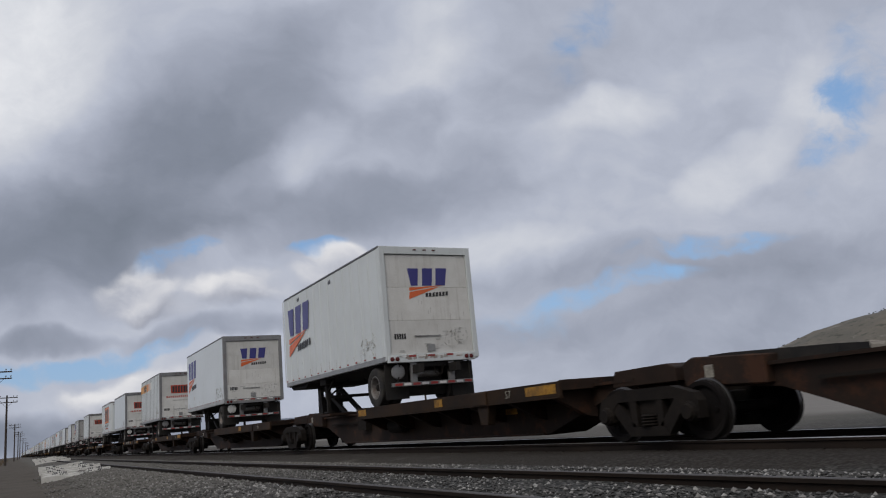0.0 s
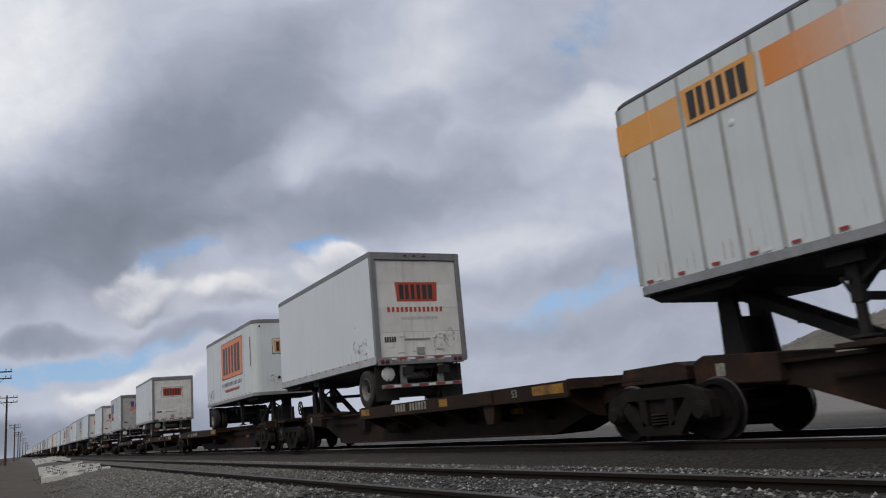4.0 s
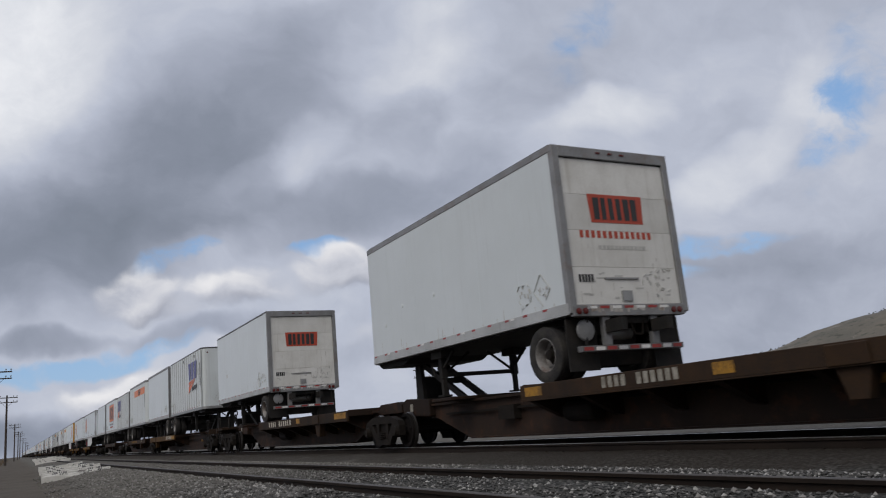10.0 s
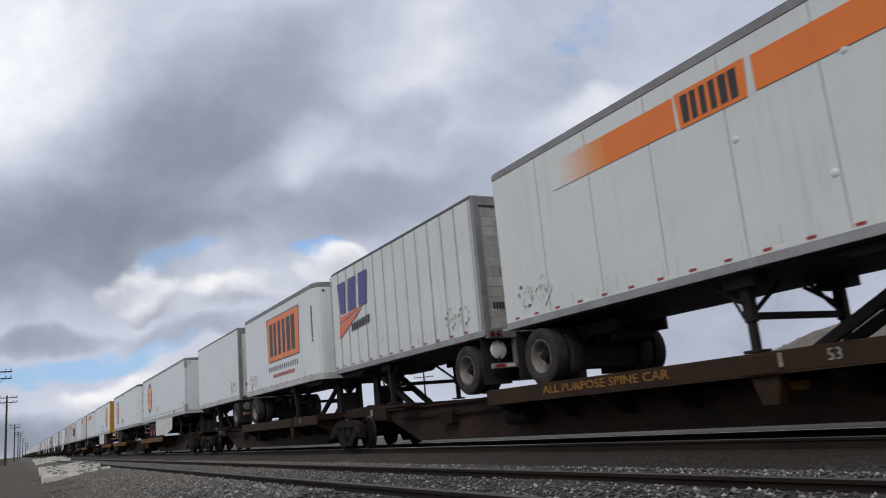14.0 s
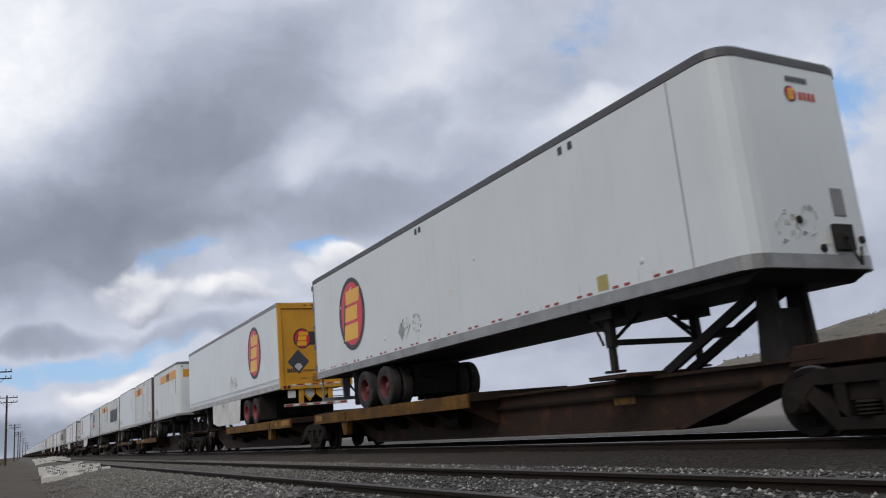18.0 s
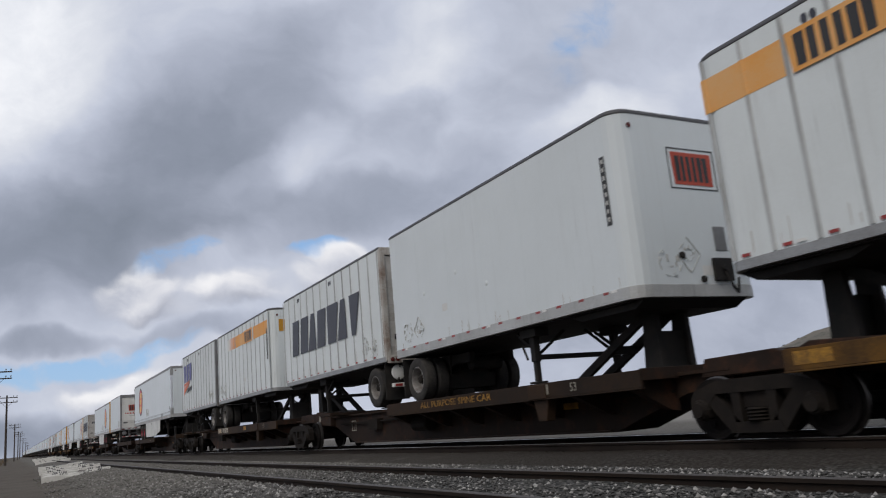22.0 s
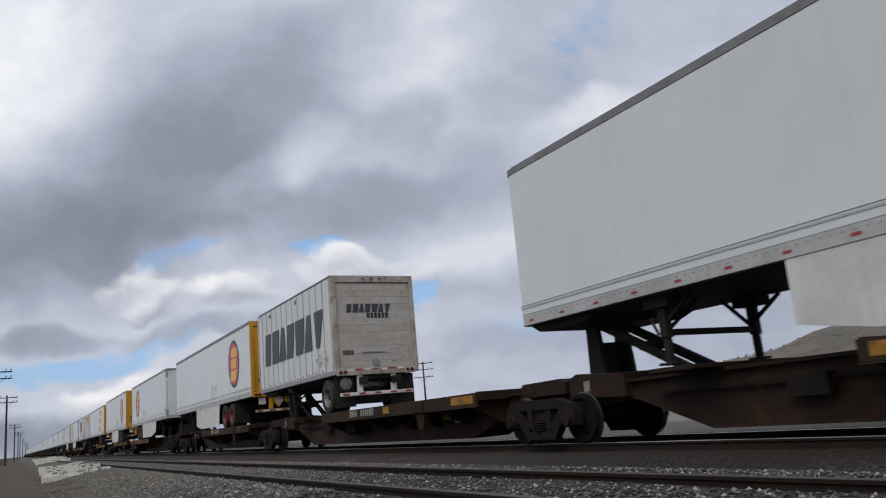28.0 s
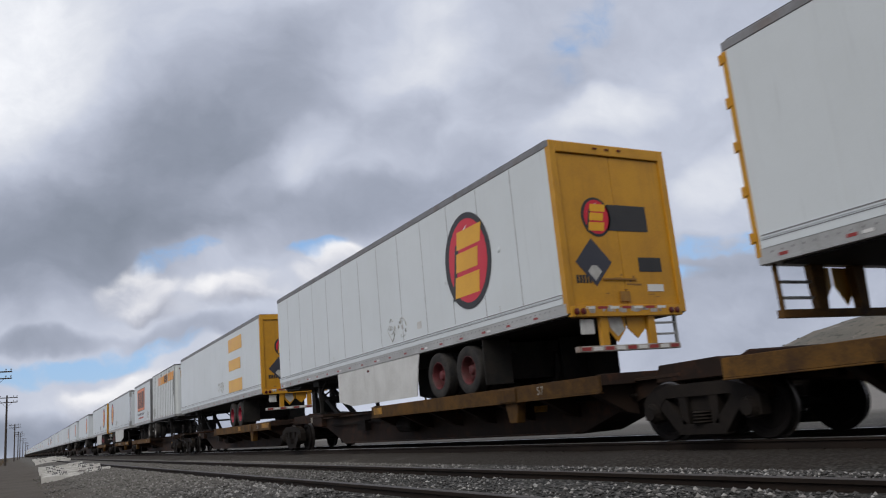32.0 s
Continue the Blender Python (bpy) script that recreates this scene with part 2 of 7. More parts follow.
GOLD = surface("yellow_paint", (0.62, 0.31, 0.02), (0.42, 0.20, 0.02), rough=0.45, blotch=1.2, amount=0.7, streak=0.35, streak_col=(0.25, 0.13, 0.03))
GOLDSCR = surface("scratched_yellow", (0.36, 0.18, 0.03), (0.20, 0.11, 0.04), rough=0.6, blotch=4, amount=0.8)
NAVY = surface("navy_vinyl", (0.055, 0.055, 0.24), (0.05, 0.05, 0.17), rough=0.4, amount=0.4)
FLAME = surface("orange_red_vinyl", (0.76, 0.16, 0.05), (0.62, 0.14, 0.05), rough=0.4, amount=0.4)
ORANGE = surface("orange_vinyl", (0.82, 0.21, 0.035), (0.70, 0.18, 0.04), rough=0.4, amount=0.5, streak=0.2, streak_col=(0.45, 0.15, 0.06))
FADE = surface("faded_orange_vinyl", (0.78, 0.34, 0.06), (0.72, 0.48, 0.25), rough=0.5, blotch=1.0, amount=0.6)


def fading_band(name, length, rising):
    """Orange vinyl that fades into the white panel along its length."""
    m = surface(name, (0.76, 0.27, 0.06), (0.70, 0.30, 0.10), rough=0.45, amount=0.5)
    b = NB(m.node_tree, True)
    bs = [n for n in m.node_tree.nodes if n.type == "BSDF_PRINCIPLED"][0]
    old = bs.inputs["Base Color"].links[0].from_socket
    tc = b.n("ShaderNodeTexCoord").outputs["Object"]
    sep = b.n("ShaderNodeSeparateXYZ")
    b.put(sep.inputs[0], tc)
    x = b.math("ADD", sep.outputs[0], b.math("MULTIPLY", b.math("SUBTRACT", b.noise(tc, 6.0, 5.0), 0.5), 0.35))
    f = b.band(x, length, 0.0) if rising else b.band(x, 0.0, length)
    b.put(bs.inputs["Base Color"], b.mix(f, old, (0.70, 0.735, 0.72, 1)))
    return m


RISE, FALL = fading_band("band_fading_in", 1.4, True), fading_band("band_fading_out", 2.4, False)
SIGNRED = surface("red_vinyl", (0.46, 0.066, 0.034), (0.36, 0.07, 0.04), rough=0.4, amount=0.4)
OVALRED = surface("oval_red", (0.66, 0.02, 0.045), (0.52, 0.015, 0.03), rough=0.35, amount=0.4)
EGOLD = surface("emblem_gold", (0.84, 0.45, 0.02), (0.66, 0.30, 0.02), rough=0.35, blotch=0.8, amount=0.6)
INK = surface("black_vinyl", (0.028, 0.028, 0.03), (0.05, 0.05, 0.05), rough=0.45, amount=0.5)
SLATE = surface("slate_lettering", (0.045, 0.048, 0.065), (0.07, 0.075, 0.09), rough=0.5, amount=0.5)
SCUFF = surface("grey_residue", (0.42, 0.42, 0.40), (0.58, 0.58, 0.55), rough=0.7, blotch=9, amount=0.9)
TAPER = surface("red_reflective_tape", (0.36, 0.04, 0.035), (0.16, 0.05, 0.045), rough=0.35, amount=0.6)
TAPEW = surface("white_reflective_tape", (0.78, 0.78, 0.76), (0.6, 0.6, 0.58), rough=0.35, amount=0.5)
LENS = surface("red_lens", (0.12, 0.020, 0.018), (0.07, 0.016, 0.015), rough=0.2)
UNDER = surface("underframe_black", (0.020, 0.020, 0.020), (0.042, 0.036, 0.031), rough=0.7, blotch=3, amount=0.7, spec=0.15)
TYRE = surface("tyre_rubber", (0.028, 0.028, 0.029), (0.075, 0.068, 0.06), rough=0.85, blotch=4, amount=0.7, bump=0.004, spec=0.15)
RIMG = surface("steel_rim", (0.27, 0.26, 0.25), (0.09, 0.08, 0.07), rough=0.5, metal=0.2, blotch=5, amount=0.8, rust=0.4)
RIMD = surface("dusty_red_rim", (0.13, 0.022, 0.026), (0.045, 0.022, 0.02), rough=0.6, blotch=4, amount=0.8)
RIMR = surface("red_rim", (0.33, 0.014, 0.040), (0.10, 0.013, 0.020), rough=0.45, blotch=5, amount=0.6)
BROWN = surface("brown_car_steel", (0.022, 0.015, 0.012), (0.038, 0.023, 0.016), rough=0.72, blotch=1.1, amount=0.8, bump=0.003, streak=0.25, streak_col=(0.03, 0.024, 0.02), rust=0.55, rust_col=(0.080, 0.034, 0.018), vary=0.45, spec=0.15)
DECKY = surface("worn_yellow_deck_edge", (0.019, 0.014, 0.011), (0.055, 0.029, 0.013), rough=0.7, blotch=0.9, amount=0.7, rust=0.5, rust_col=(0.045, 0.024, 0.014), vary=0.4, spec=0.15)
DECKB = surface("ochre_deck_edge", (0.19, 0.095, 0.015), (0.05, 0.028, 0.014), rough=0.7, blotch=1.6, amount=0.9, streak=0.45, streak_col=(0.06, 0.035, 0.018), rust=0.8, rust_col=(0.075, 0.038, 0.018), vary=0.4, spec=0.15)
DECKM = surface("brown_ochre_deck_edge", (0.060, 0.034, 0.015), (0.17, 0.085, 0.018), rough=0.7, blotch=1.6, amount=0.9, streak=0.4, streak_col=(0.03, 0.02, 0.014), rust=0.7, rust_col=(0.05, 0.028, 0.016), vary=0.4, spec=0.15)
OLDY = surface("olive_yellow_label", (0.42, 0.36, 0.13), (0.32, 0.27, 0.11), rough=0.6, blotch=6, amount=0.7)
YMARK = surface("yellow_marking", (0.44, 0.22, 0.022), (0.10, 0.055, 0.02), rough=0.65, blotch=5, amount=0.9, rust=0.4, rust_col=(0.08, 0.045, 0.02))
WMARK = surface("white_stencil", (0.36, 0.34, 0.29), (0.12, 0.105, 0.08), rough=0.7, blotch=8, amount=0.8)
WBOLD = surface("bold_white_stencil", (0.56, 0.53, 0.46), (0.26, 0.23, 0.18), rough=0.7, blotch=8, amount=0.7)
GRIME = surface("truck_grime", (0.012, 0.010, 0.009), (0.024, 0.019, 0.015), rough=0.8, blotch=3, amount=0.8, bump=0.004, spec=0.15)
TREAD = surface("polished_wheel_tread", (0.11, 0.105, 0.10), (0.05, 0.046, 0.043), rough=0.32, metal=0.9)
SOOT = surface("wheel_soot", (0.008, 0.007, 0.007), (0.016, 0.013, 0.012), rough=0.8, blotch=4, amount=0.7, spec=0.12)
REDP = surface("red_primer", (0.28, 0.04, 0.03), (0.16, 0.05, 0.04), rough=0.6, blotch=4, amount=0.7)
RAILRUST = surface("rusty_rail_side", (0.017, 0.013, 0.011), (0.032, 0.022, 0.016), rough=0.8, blotch=1.0, grain=30, amount=0.7, spec=0.15)
RAILTOP = surface("worn_rail_head", (0.52, 0.51, 0.50), (0.40, 0.39, 0.38), rough=0.3, metal=0.8, amount=0.5)
RAILOLD = surface("dull_rail_head", (0.085, 0.078, 0.074), (0.05, 0.042, 0.038), rough=0.6, metal=0.3, amount=0.6)
TIE = surface("timber_sleeper", (0.085, 0.068, 0.055), (0.045, 0.038, 0.033), rough=0.9, grain=25, blotch=4, amount=0.8, bump=0.006)
CONC = surface("weathered_concrete", (0.62, 0.61, 0.57), (0.44, 0.425, 0.39), rough=0.85, grain=30, blotch=2, amount=0.7, bump=0.004)
POLE = surface("weathered_pole_wood", (0.075, 0.06, 0.05), (0.04, 0.034, 0.03), rough=0.9, grain=20, blotch=2, amount=0.7)
STRAW = surface("dry_weed", (0.17, 0.12, 0.07), (0.10, 0.07, 0.04), rough=0.9, blotch=3, amount=0.8)

# ---- mesh helpers ----


def box(bm, x0, x1, y0, y1, z0, z1):
    vs = [bm.verts.new((x, y, z)) for z in (z0, z1) for y in (y0, y1) for x in (x0, x1)]
    for f in ((0, 2, 3, 1), (4, 5, 7, 6), (0, 1, 5, 4), (2, 6, 7, 3), (0, 4, 6, 2), (1, 3, 7, 5)):
        bm.faces.new([vs[i] for i in f])


def prism(bm, outline, a, b, axis="y"):
    """An outline, swept from a to b along an axis; outline in the other two, x before z."""
    def at(p, d):
        return {"y": (p[0], d, p[1]), "x": (d, p[0], p[1]), "z": (p[0], p[1], d)}[axis]
    lo = [bm.verts.new(at(p, a)) for p in outline]
    hi = [bm.verts.new(at(p, b)) for p in outline]
    bm.faces.new(lo)
    bm.faces.new(hi[::-1])
    for i in range(len(lo)):
        j = (i + 1) % len(lo)
        bm.faces.new((lo[j], lo[i], hi[i], hi[j]))


def bar(bm, p, q, w, h=None):
    """A square bar from p to q."""
    p, q = Vector(p), Vector(q)
    d = (q - p)
    side = d.cross(Vector((0, 0, 1)))
    if side.length < 1e-4:
        side = Vector((1, 0, 0))
    side = side.normalized() * w / 2
    up = side.cross(d).normalized() * (h or w) / 2
    r = [[bm.verts.new(e + a * side + c * up) for a, c in ((-1, -1), (1, -1), (1, 1), (-1, 1))] for e in (p, q)]
    bm.faces.new(r[0])
    bm.faces.new(r[1][::-1])
    for i in range(4):
        j = (i + 1) % 4
        bm.faces.new((r[0][j], r[0][i], r[1][i], r[1][j]))


def lathe(bm, profile, seg=24, axis="y", centre=(0, 0, 0), closed=False):
    """Turns (radius, along) pairs round an axis."""
    cx, cy, cz = centre
    rings = []
    for r, a in profile:
        ring = []
        for i in range(seg):
            t = 2 * math.pi * i / seg
            c, s_ = r * math.cos(t), r * math.sin(t)
            co = {"y": (cx + c, cy + a, cz + s_), "x": (cx + a, cy + c, cz + s_), "z": (cx + c, cy + s_, cz + a)}[axis]
            ring.append(bm.verts.new(co))
        rings.append(ring)
    for A, B in zip(rings, rings[1:] + rings[:1] if closed else rings[1:]):
        for i in range(seg):
            j = (i + 1) % seg
            bm.faces.new((A[i], A[j], B[j], B[i]))
    if not closed:
        bm.faces.new(rings[0][::-1])
        bm.faces.new(rings[-1])


CACHE = {}


def mesh(key, build, mat, bevel=0.0, smooth=False):
    """The mesh of that key, built once and shared by all alike parts."""
    called = key if isinstance(key, str) else str(key[0])
    key = (key, BOX1)
    if key in CACHE:
        return CACHE[key]
    bm = bmesh.new()
    build(bm)
    if bevel:
        bmesh.ops.bevel(bm, geom=bm.edges[:], offset=bevel, segments=1, affect="EDGES", clamp_overlap=True)
    bmesh.ops.recalc_face_normals(bm, faces=bm.faces[:])
    me = bpy.data.meshes.new(called)
    bm.to_mesh(me)
    bm.free()
    if smooth:
        me.shade_smooth()
        me.set_sharp_from_angle(angle=radians(35))
    me.materials.append(mat)
    CACHE[key] = me
    return me


def part(name, me, parent, label="", loc=(0, 0, 0), rot=(0, 0, 0)):
    ob = new(name, me)
    ob.parent = parent
    ob.location = loc
    ob.rotation_euler = rot
    if label:
        ob["label"] = label
    return ob


def thing(name, label, category, group="", loc=(0, 0, 0), kind=""):
    e = new(name)
    e.location = loc
    return tagged(e, label, category, group, kind)


def single(name, me, label, category, group="", kind="", loc=(0, 0, 0)):
    o = new(name, me)
    o.location = loc
    return tagged(o, label, category, group, kind)


def boxmesh(key, mat, x0, x1, y0, y1, z0, z1, bevel=0.0):
    return mesh((key, mat.name, x0, x1, y0, y1, z0, z1), lambda bm: box(bm, x0, x1, y0, y1, z0, z1), mat, bevel)


def text_mesh(words, size, mat, wide=1.0):
    """Stencilled words, standing upright and facing -y, drawn with the built-in font."""
    key = ("stencil", words, size, wide)
    if key in CACHE:
        return CACHE[key]
    cu = bpy.data.curves.new("stencil", "FONT")
    cu.body, cu.size, cu.extrude, cu.resolution_u = words, size, 0.002, 2
    ob = bpy.data.objects.new("stencil", cu)
    scene.collection.objects.link(ob)
    me = bpy.data.meshes.new_from_object(ob.evaluated_get(bpy.context.evaluated_depsgraph_get()))
    bpy.data.objects.remove(ob)
    me.transform(Matrix.Rotation(radians(90), 4, "X") @ Matrix.Diagonal((wide, 1.0, 1.0, 1.0)))
    me.materials.clear()
    me.materials.append(mat)
    CACHE[key] = me
    return me


# ---- plan: rail heads at z = 0, the line runs along x, the train goes towards +x ----
YC = 9.36                  # middle of the main track
DECK = 1.07                # top of the cars' wheel decks
BOX0, BOX1 = 2.12, 5.06    # underside and roof of the trailers; each trailer has its own roof height
PUP, LONG = 8.5, 16.6      # lengths of short and long trailers


def gone(t):
    """Metres that the train has run at t seconds."""
    return 13.1016 * t + 0.0385 * t * t - 0.0001016 * t ** 3


MOVERS, WHEELS = [], []
TIMES = [0, 4, 8, 12, 16, 20, 24, 28, 32]

# ---- the ground and the tracks ----


def ground_z(y):
    pts = [(-3000, -0.42), (-4, -0.40), (0.6, -0.38), (1.4, -0.30), (2.3, -0.14), (2.9, -0.10), (5.4, -0.095), (6.1, -0.13), (6.9, -0.21), (7.5, -0.135), (11.3, -0.128), (12.6, -0.26), (17, -0.28), (21, -0.40), (60, -0.3), (4000, 0.2)]
    for (a, za), (b, zb) in zip(pts, pts[1:]):
        if a <= y <= b:
            return za + (zb - za) * (y - a) / (b - a)
    return 0.0


def ground_material():
    m = bpy.data.materials.new("ballast_and_dirt")
    m.use_nodes = True
    b = NB(m.node_tree)
    out = b.n("ShaderNodeOutputMaterial")
    bs = b.n("ShaderNodeBsdfPrincipled")
    b.t.links.new(bs.outputs[0], out.inputs[0])
    geo = b.n("ShaderNodeNewGeometry").outputs["Position"]
    sep = b.n("ShaderNodeSeparateXYZ")
    b.put(sep.inputs[0], geo)
    y = sep.outputs[1]
    wob = b.noise(geo, 0.35, 4.0)
    yy = b.math("ADD", y, b.math("MULTIPLY", b.math("SUBTRACT", wob, 0.5), 1.6))
    gravel = b.math("MULTIPLY", b.band(yy, 0.9, 1.9), b.band(yy, 27.0, 22.0))
    vor = b.n("ShaderNodeTexVoronoi")
    b.put(vor.inputs["Vector"], geo)
    vor.inputs["Scale"].default_value = 17.0
    tone = b.n("ShaderNodeSeparateColor")
    b.put(tone.inputs[0], vor.outputs["Color"])
    stones = b.mix(tone.outputs[0], (0.050, 0.050, 0.046, 1), (0.135, 0.133, 0.122, 1))
    stones = b.mix(b.band(vor.outputs["Distance"], 0.25, 0.7), stones, (0.018, 0.018, 0.017, 1))
    # oil stain and the shade on the ballast shoulder, both painted as one dark strip
    oil_and_shade = b.math("MULTIPLY", b.band(b.math("ABSOLUTE", b.math("SUBTRACT", y, 10.6)), 4.3, 3.6), b.band(b.noise(geo, 0.8, 3.0), 0.15, 0.45))
    # ballast is mixed paler and more even further back along the line
    muted = b.band(b.math("ADD", sep.outputs[0], b.math("MULTIPLY", b.math("SUBTRACT", wob, 0.5), 8.0)), -7.0, -19.0)
    stones = b.mix(b.math("MULTIPLY", muted, 0.45), stones, (0.215, 0.20, 0.175, 1))
    stones = b.mix(b.math("MULTIPLY", oil_and_shade, 0.75), stones, (0.036, 0.030, 0.025, 1))
    f = b.noise(geo, 0.5, 6.0, 0.65)
    g = b.noise(geo, 30.0, 3.0, 0.6)
    dirt = b.mix(b.band(f, 0.3, 0.7), (0.078, 0.067, 0.055, 1), (0.112, 0.098, 0.081, 1))
    dirt = b.mix(b.math("MULTIPLY", b.band(g, 0.45, 0.75), 0.35), dirt, (0.08, 0.07, 0.06, 1))
    dirt = b.mix(b.band(y, 15.0, 18.0), dirt, b.mix(f, (0.17, 0.16, 0.145, 1), (0.26, 0.245, 0.225, 1)))
    far = b.band(y, 60.0, 300.0)
    scrub = b.mix(b.band(b.noise(geo, 0.03, 6.0), 0.4, 0.6), (0.20, 0.17, 0.12, 1), (0.12, 0.115, 0.08, 1))
    dirt = b.mix(far, dirt, scrub)
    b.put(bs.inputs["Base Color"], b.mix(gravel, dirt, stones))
    bs.inputs["Roughness"].default_value = 0.95
    bs.inputs["Specular IOR Level"].default_value = 0.15
    bp = b.n("ShaderNodeBump")
    bp.inputs["Strength"].default_value = 0.9
    bp.inputs["Distance"].default_value = 0.03
    b.put(bp.inputs["Height"], b.math("ADD", b.math("MULTIPLY", b.math("SUBTRACT", 1.0, vor.outputs["Distance"]), gravel), b.math("MULTIPLY", g, 0.4)))
    b.put(bs.inputs["Normal"], bp.outputs[0])
    return m


def build_ground():
    xs = [-4000, -2500, -1500, -900, -600, -400, -300] + list(np.arange(-240, -60, 6.0)) + list(np.arange(-60, 24, 0.8)) + [30, 60, 150, 400, 1200]
    ys = [-2500, -1200, -500, -200, -80, -40, -20, -10] + list(np.arange(-6, 14.01, 0.35)) + [16, 20, 30, 60, 120, 250, 500, 900, 1600, 3500]
    verts = []
    for x in xs:
        for y in ys:
            near = 1.0 if (-60 < x < 25 and -6 < y < 14) else 0.0
            on_track = abs(y - YC) < 1.4 or 2.6 < y < 6.0
            n = noise.noise((x * 0.7, y * 0.9, 0.3)) * (0.02 if on_track else 0.06) * near
            verts.append((x, y, ground_z(y) + n))
    nx, ny = len(xs), len(ys)
    faces = [(i * ny + j, (i + 1) * ny + j, (i + 1) * ny + j + 1, i * ny + j + 1) for i in range(nx - 1) for j in range(ny - 1)]
    me = bpy.data.meshes.new("ground")
    me.from_pydata([tuple(map(float, v)) for v in verts], [], faces)
    me.shade_smooth()
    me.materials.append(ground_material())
    return single("ground", me, "grey ballast bed and brown dirt plain reaching the horizon", "ground", kind="structure")


def stones(name, count, xr, yr, size, seed, label):
    """Loose crushed stones, joined in one sheet of stuff."""
    rng = np.random.default_rng(seed)
    ico = [(0, 0, 1), (0.9, 0, 0.35), (0.28, 0.85, 0.4), (-0.72, 0.52, 0.3), (-0.72, -0.52, 0.42), (0.28, -0.85, 0.3), (0.1, 0.0, -0.5)]
    tri = [(0, 1, 2), (0, 2, 3), (0, 3, 4), (0, 4, 5), (0, 5, 1), (6, 2, 1), (6, 3, 2), (6, 4, 3), (6, 5, 4), (6, 1, 5)]
    base = np.array(ico)
    # more of them where the ground lies close
    x = xr[1] - (xr[1] - xr[0]) * rng.random(count) ** 1.8
    y = yr[0] + (yr[1] - yr[0]) * rng.random(count)
    V, F = [], []
    k = 0
    for i in range(count):
        if any(abs(y[i] - r) < 0.09 for r in RAILS_Y):
            continue
        s_ = size * (0.5 + 1.1 * rng.random() ** 2)
        sc = s_ * (0.65 + 0.7 * rng.random((1, 3))) * np.array([[1, 1, 0.95]])
        a = rng.random() * 6.283
        c, s2 = math.cos(a), math.sin(a)
        p = base * sc * (0.8 + 0.4 * rng.random((7, 1)))
        p = np.stack([p[:, 0] * c - p[:, 1] * s2, p[:, 0] * s2 + p[:, 1] * c, p[:, 2]], 1)
        p += np.array([x[i], y[i], ground_z(float(y[i])) + 0.25 * s_])
        V.append(p)
        F += [(a_ + k, b_ + k, c_ + k) for a_, b_, c_ in tri]
        k += 7
    V = np.concatenate(V)
    me = bpy.data.meshes.new(name)
    me.from_pydata(V.tolist(), [], F)
    me.materials.append(STONE)
    return single(name, me, label, "ballast", kind="stuff")


def stone_material():
    m = bpy.data.materials.new("crushed_stone")
    m.use_nodes = True
    b = NB(m.node_tree)
    out = b.n("ShaderNodeOutputMaterial")
    bs = b.n("ShaderNodeBsdfPrincipled")
    b.t.links.new(bs.outputs[0], out.inputs[0])
    geo = b.n("ShaderNodeNewGeometry")
    ramp = b.n("ShaderNodeValToRGB")
    b.put(ramp.inputs[0], geo.outputs["Random Per Island"])
    els = ramp.color_ramp.elements
    els[0].color, els[1].color = (0.030, 0.030, 0.028, 1), (0.52, 0.51, 0.48, 1)
    for pos, c in ((0.40, 0.066), (0.70, 0.135), (0.88, 0.27)):
        e = els.new(pos)
        e.color = (c, c * 0.97, c * 0.93, 1)
    g = b.noise(geo.outputs["Position"], 60.0, 3.0)
    sep = b.n("ShaderNodeSeparateXYZ")
    b.put(sep.inputs[0], geo.outputs["Position"])
    # stones turn paler towards -x, as the bed below them does
    muted = b.band(sep.outputs[0], -7.0, -19.0)
    col = b.mix(b.math("MULTIPLY", muted, 0.55), ramp.outputs[0], (0.235, 0.22, 0.19, 1))
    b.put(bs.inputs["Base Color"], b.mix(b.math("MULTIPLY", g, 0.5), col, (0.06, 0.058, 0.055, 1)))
    bs.inputs["Roughness"].default_value = 0.9
    return m


STONE = stone_material()
SIDING_Y = 4.15
RAILS_Y = [YC - 0.7525, YC + 0.7525, SIDING_Y - 0.7525, SIDING_Y + 0.7525]


def rail_run(name, y, x0, x1, head, label):
    t = thing(name, label, "rail", "running rails", kind="structure")
    web = [(-0.07, -0.172), (0.07, -0.172), (0.07, -0.160), (0.012, -0.138), (0.010, -0.045), (0.034, -0.036), (0.036, -0.006), (-0.036, -0.006), (-0.034, -0.036), (-0.010, -0.045), (-0.012, -0.138), (-0.07, -0.160)]
    part("rail_web", mesh(("web", x0, x1), lambda bm: prism(bm, web, x0, x1, "x"), RAILRUST), t, loc=(0, y, 0))
    top = [(-0.035, -0.006), (0.035, -0.006), (0.030, 0.0), (-0.030, 0.0)]
    part("rail_head", mesh(("head", x0, x1, head.name), lambda bm: prism(bm, top, x0, x1, "x"), head), t, "polished running surface" if head is RAILTOP else "dull rusted running surface", loc=(0, y, 0))
    return t


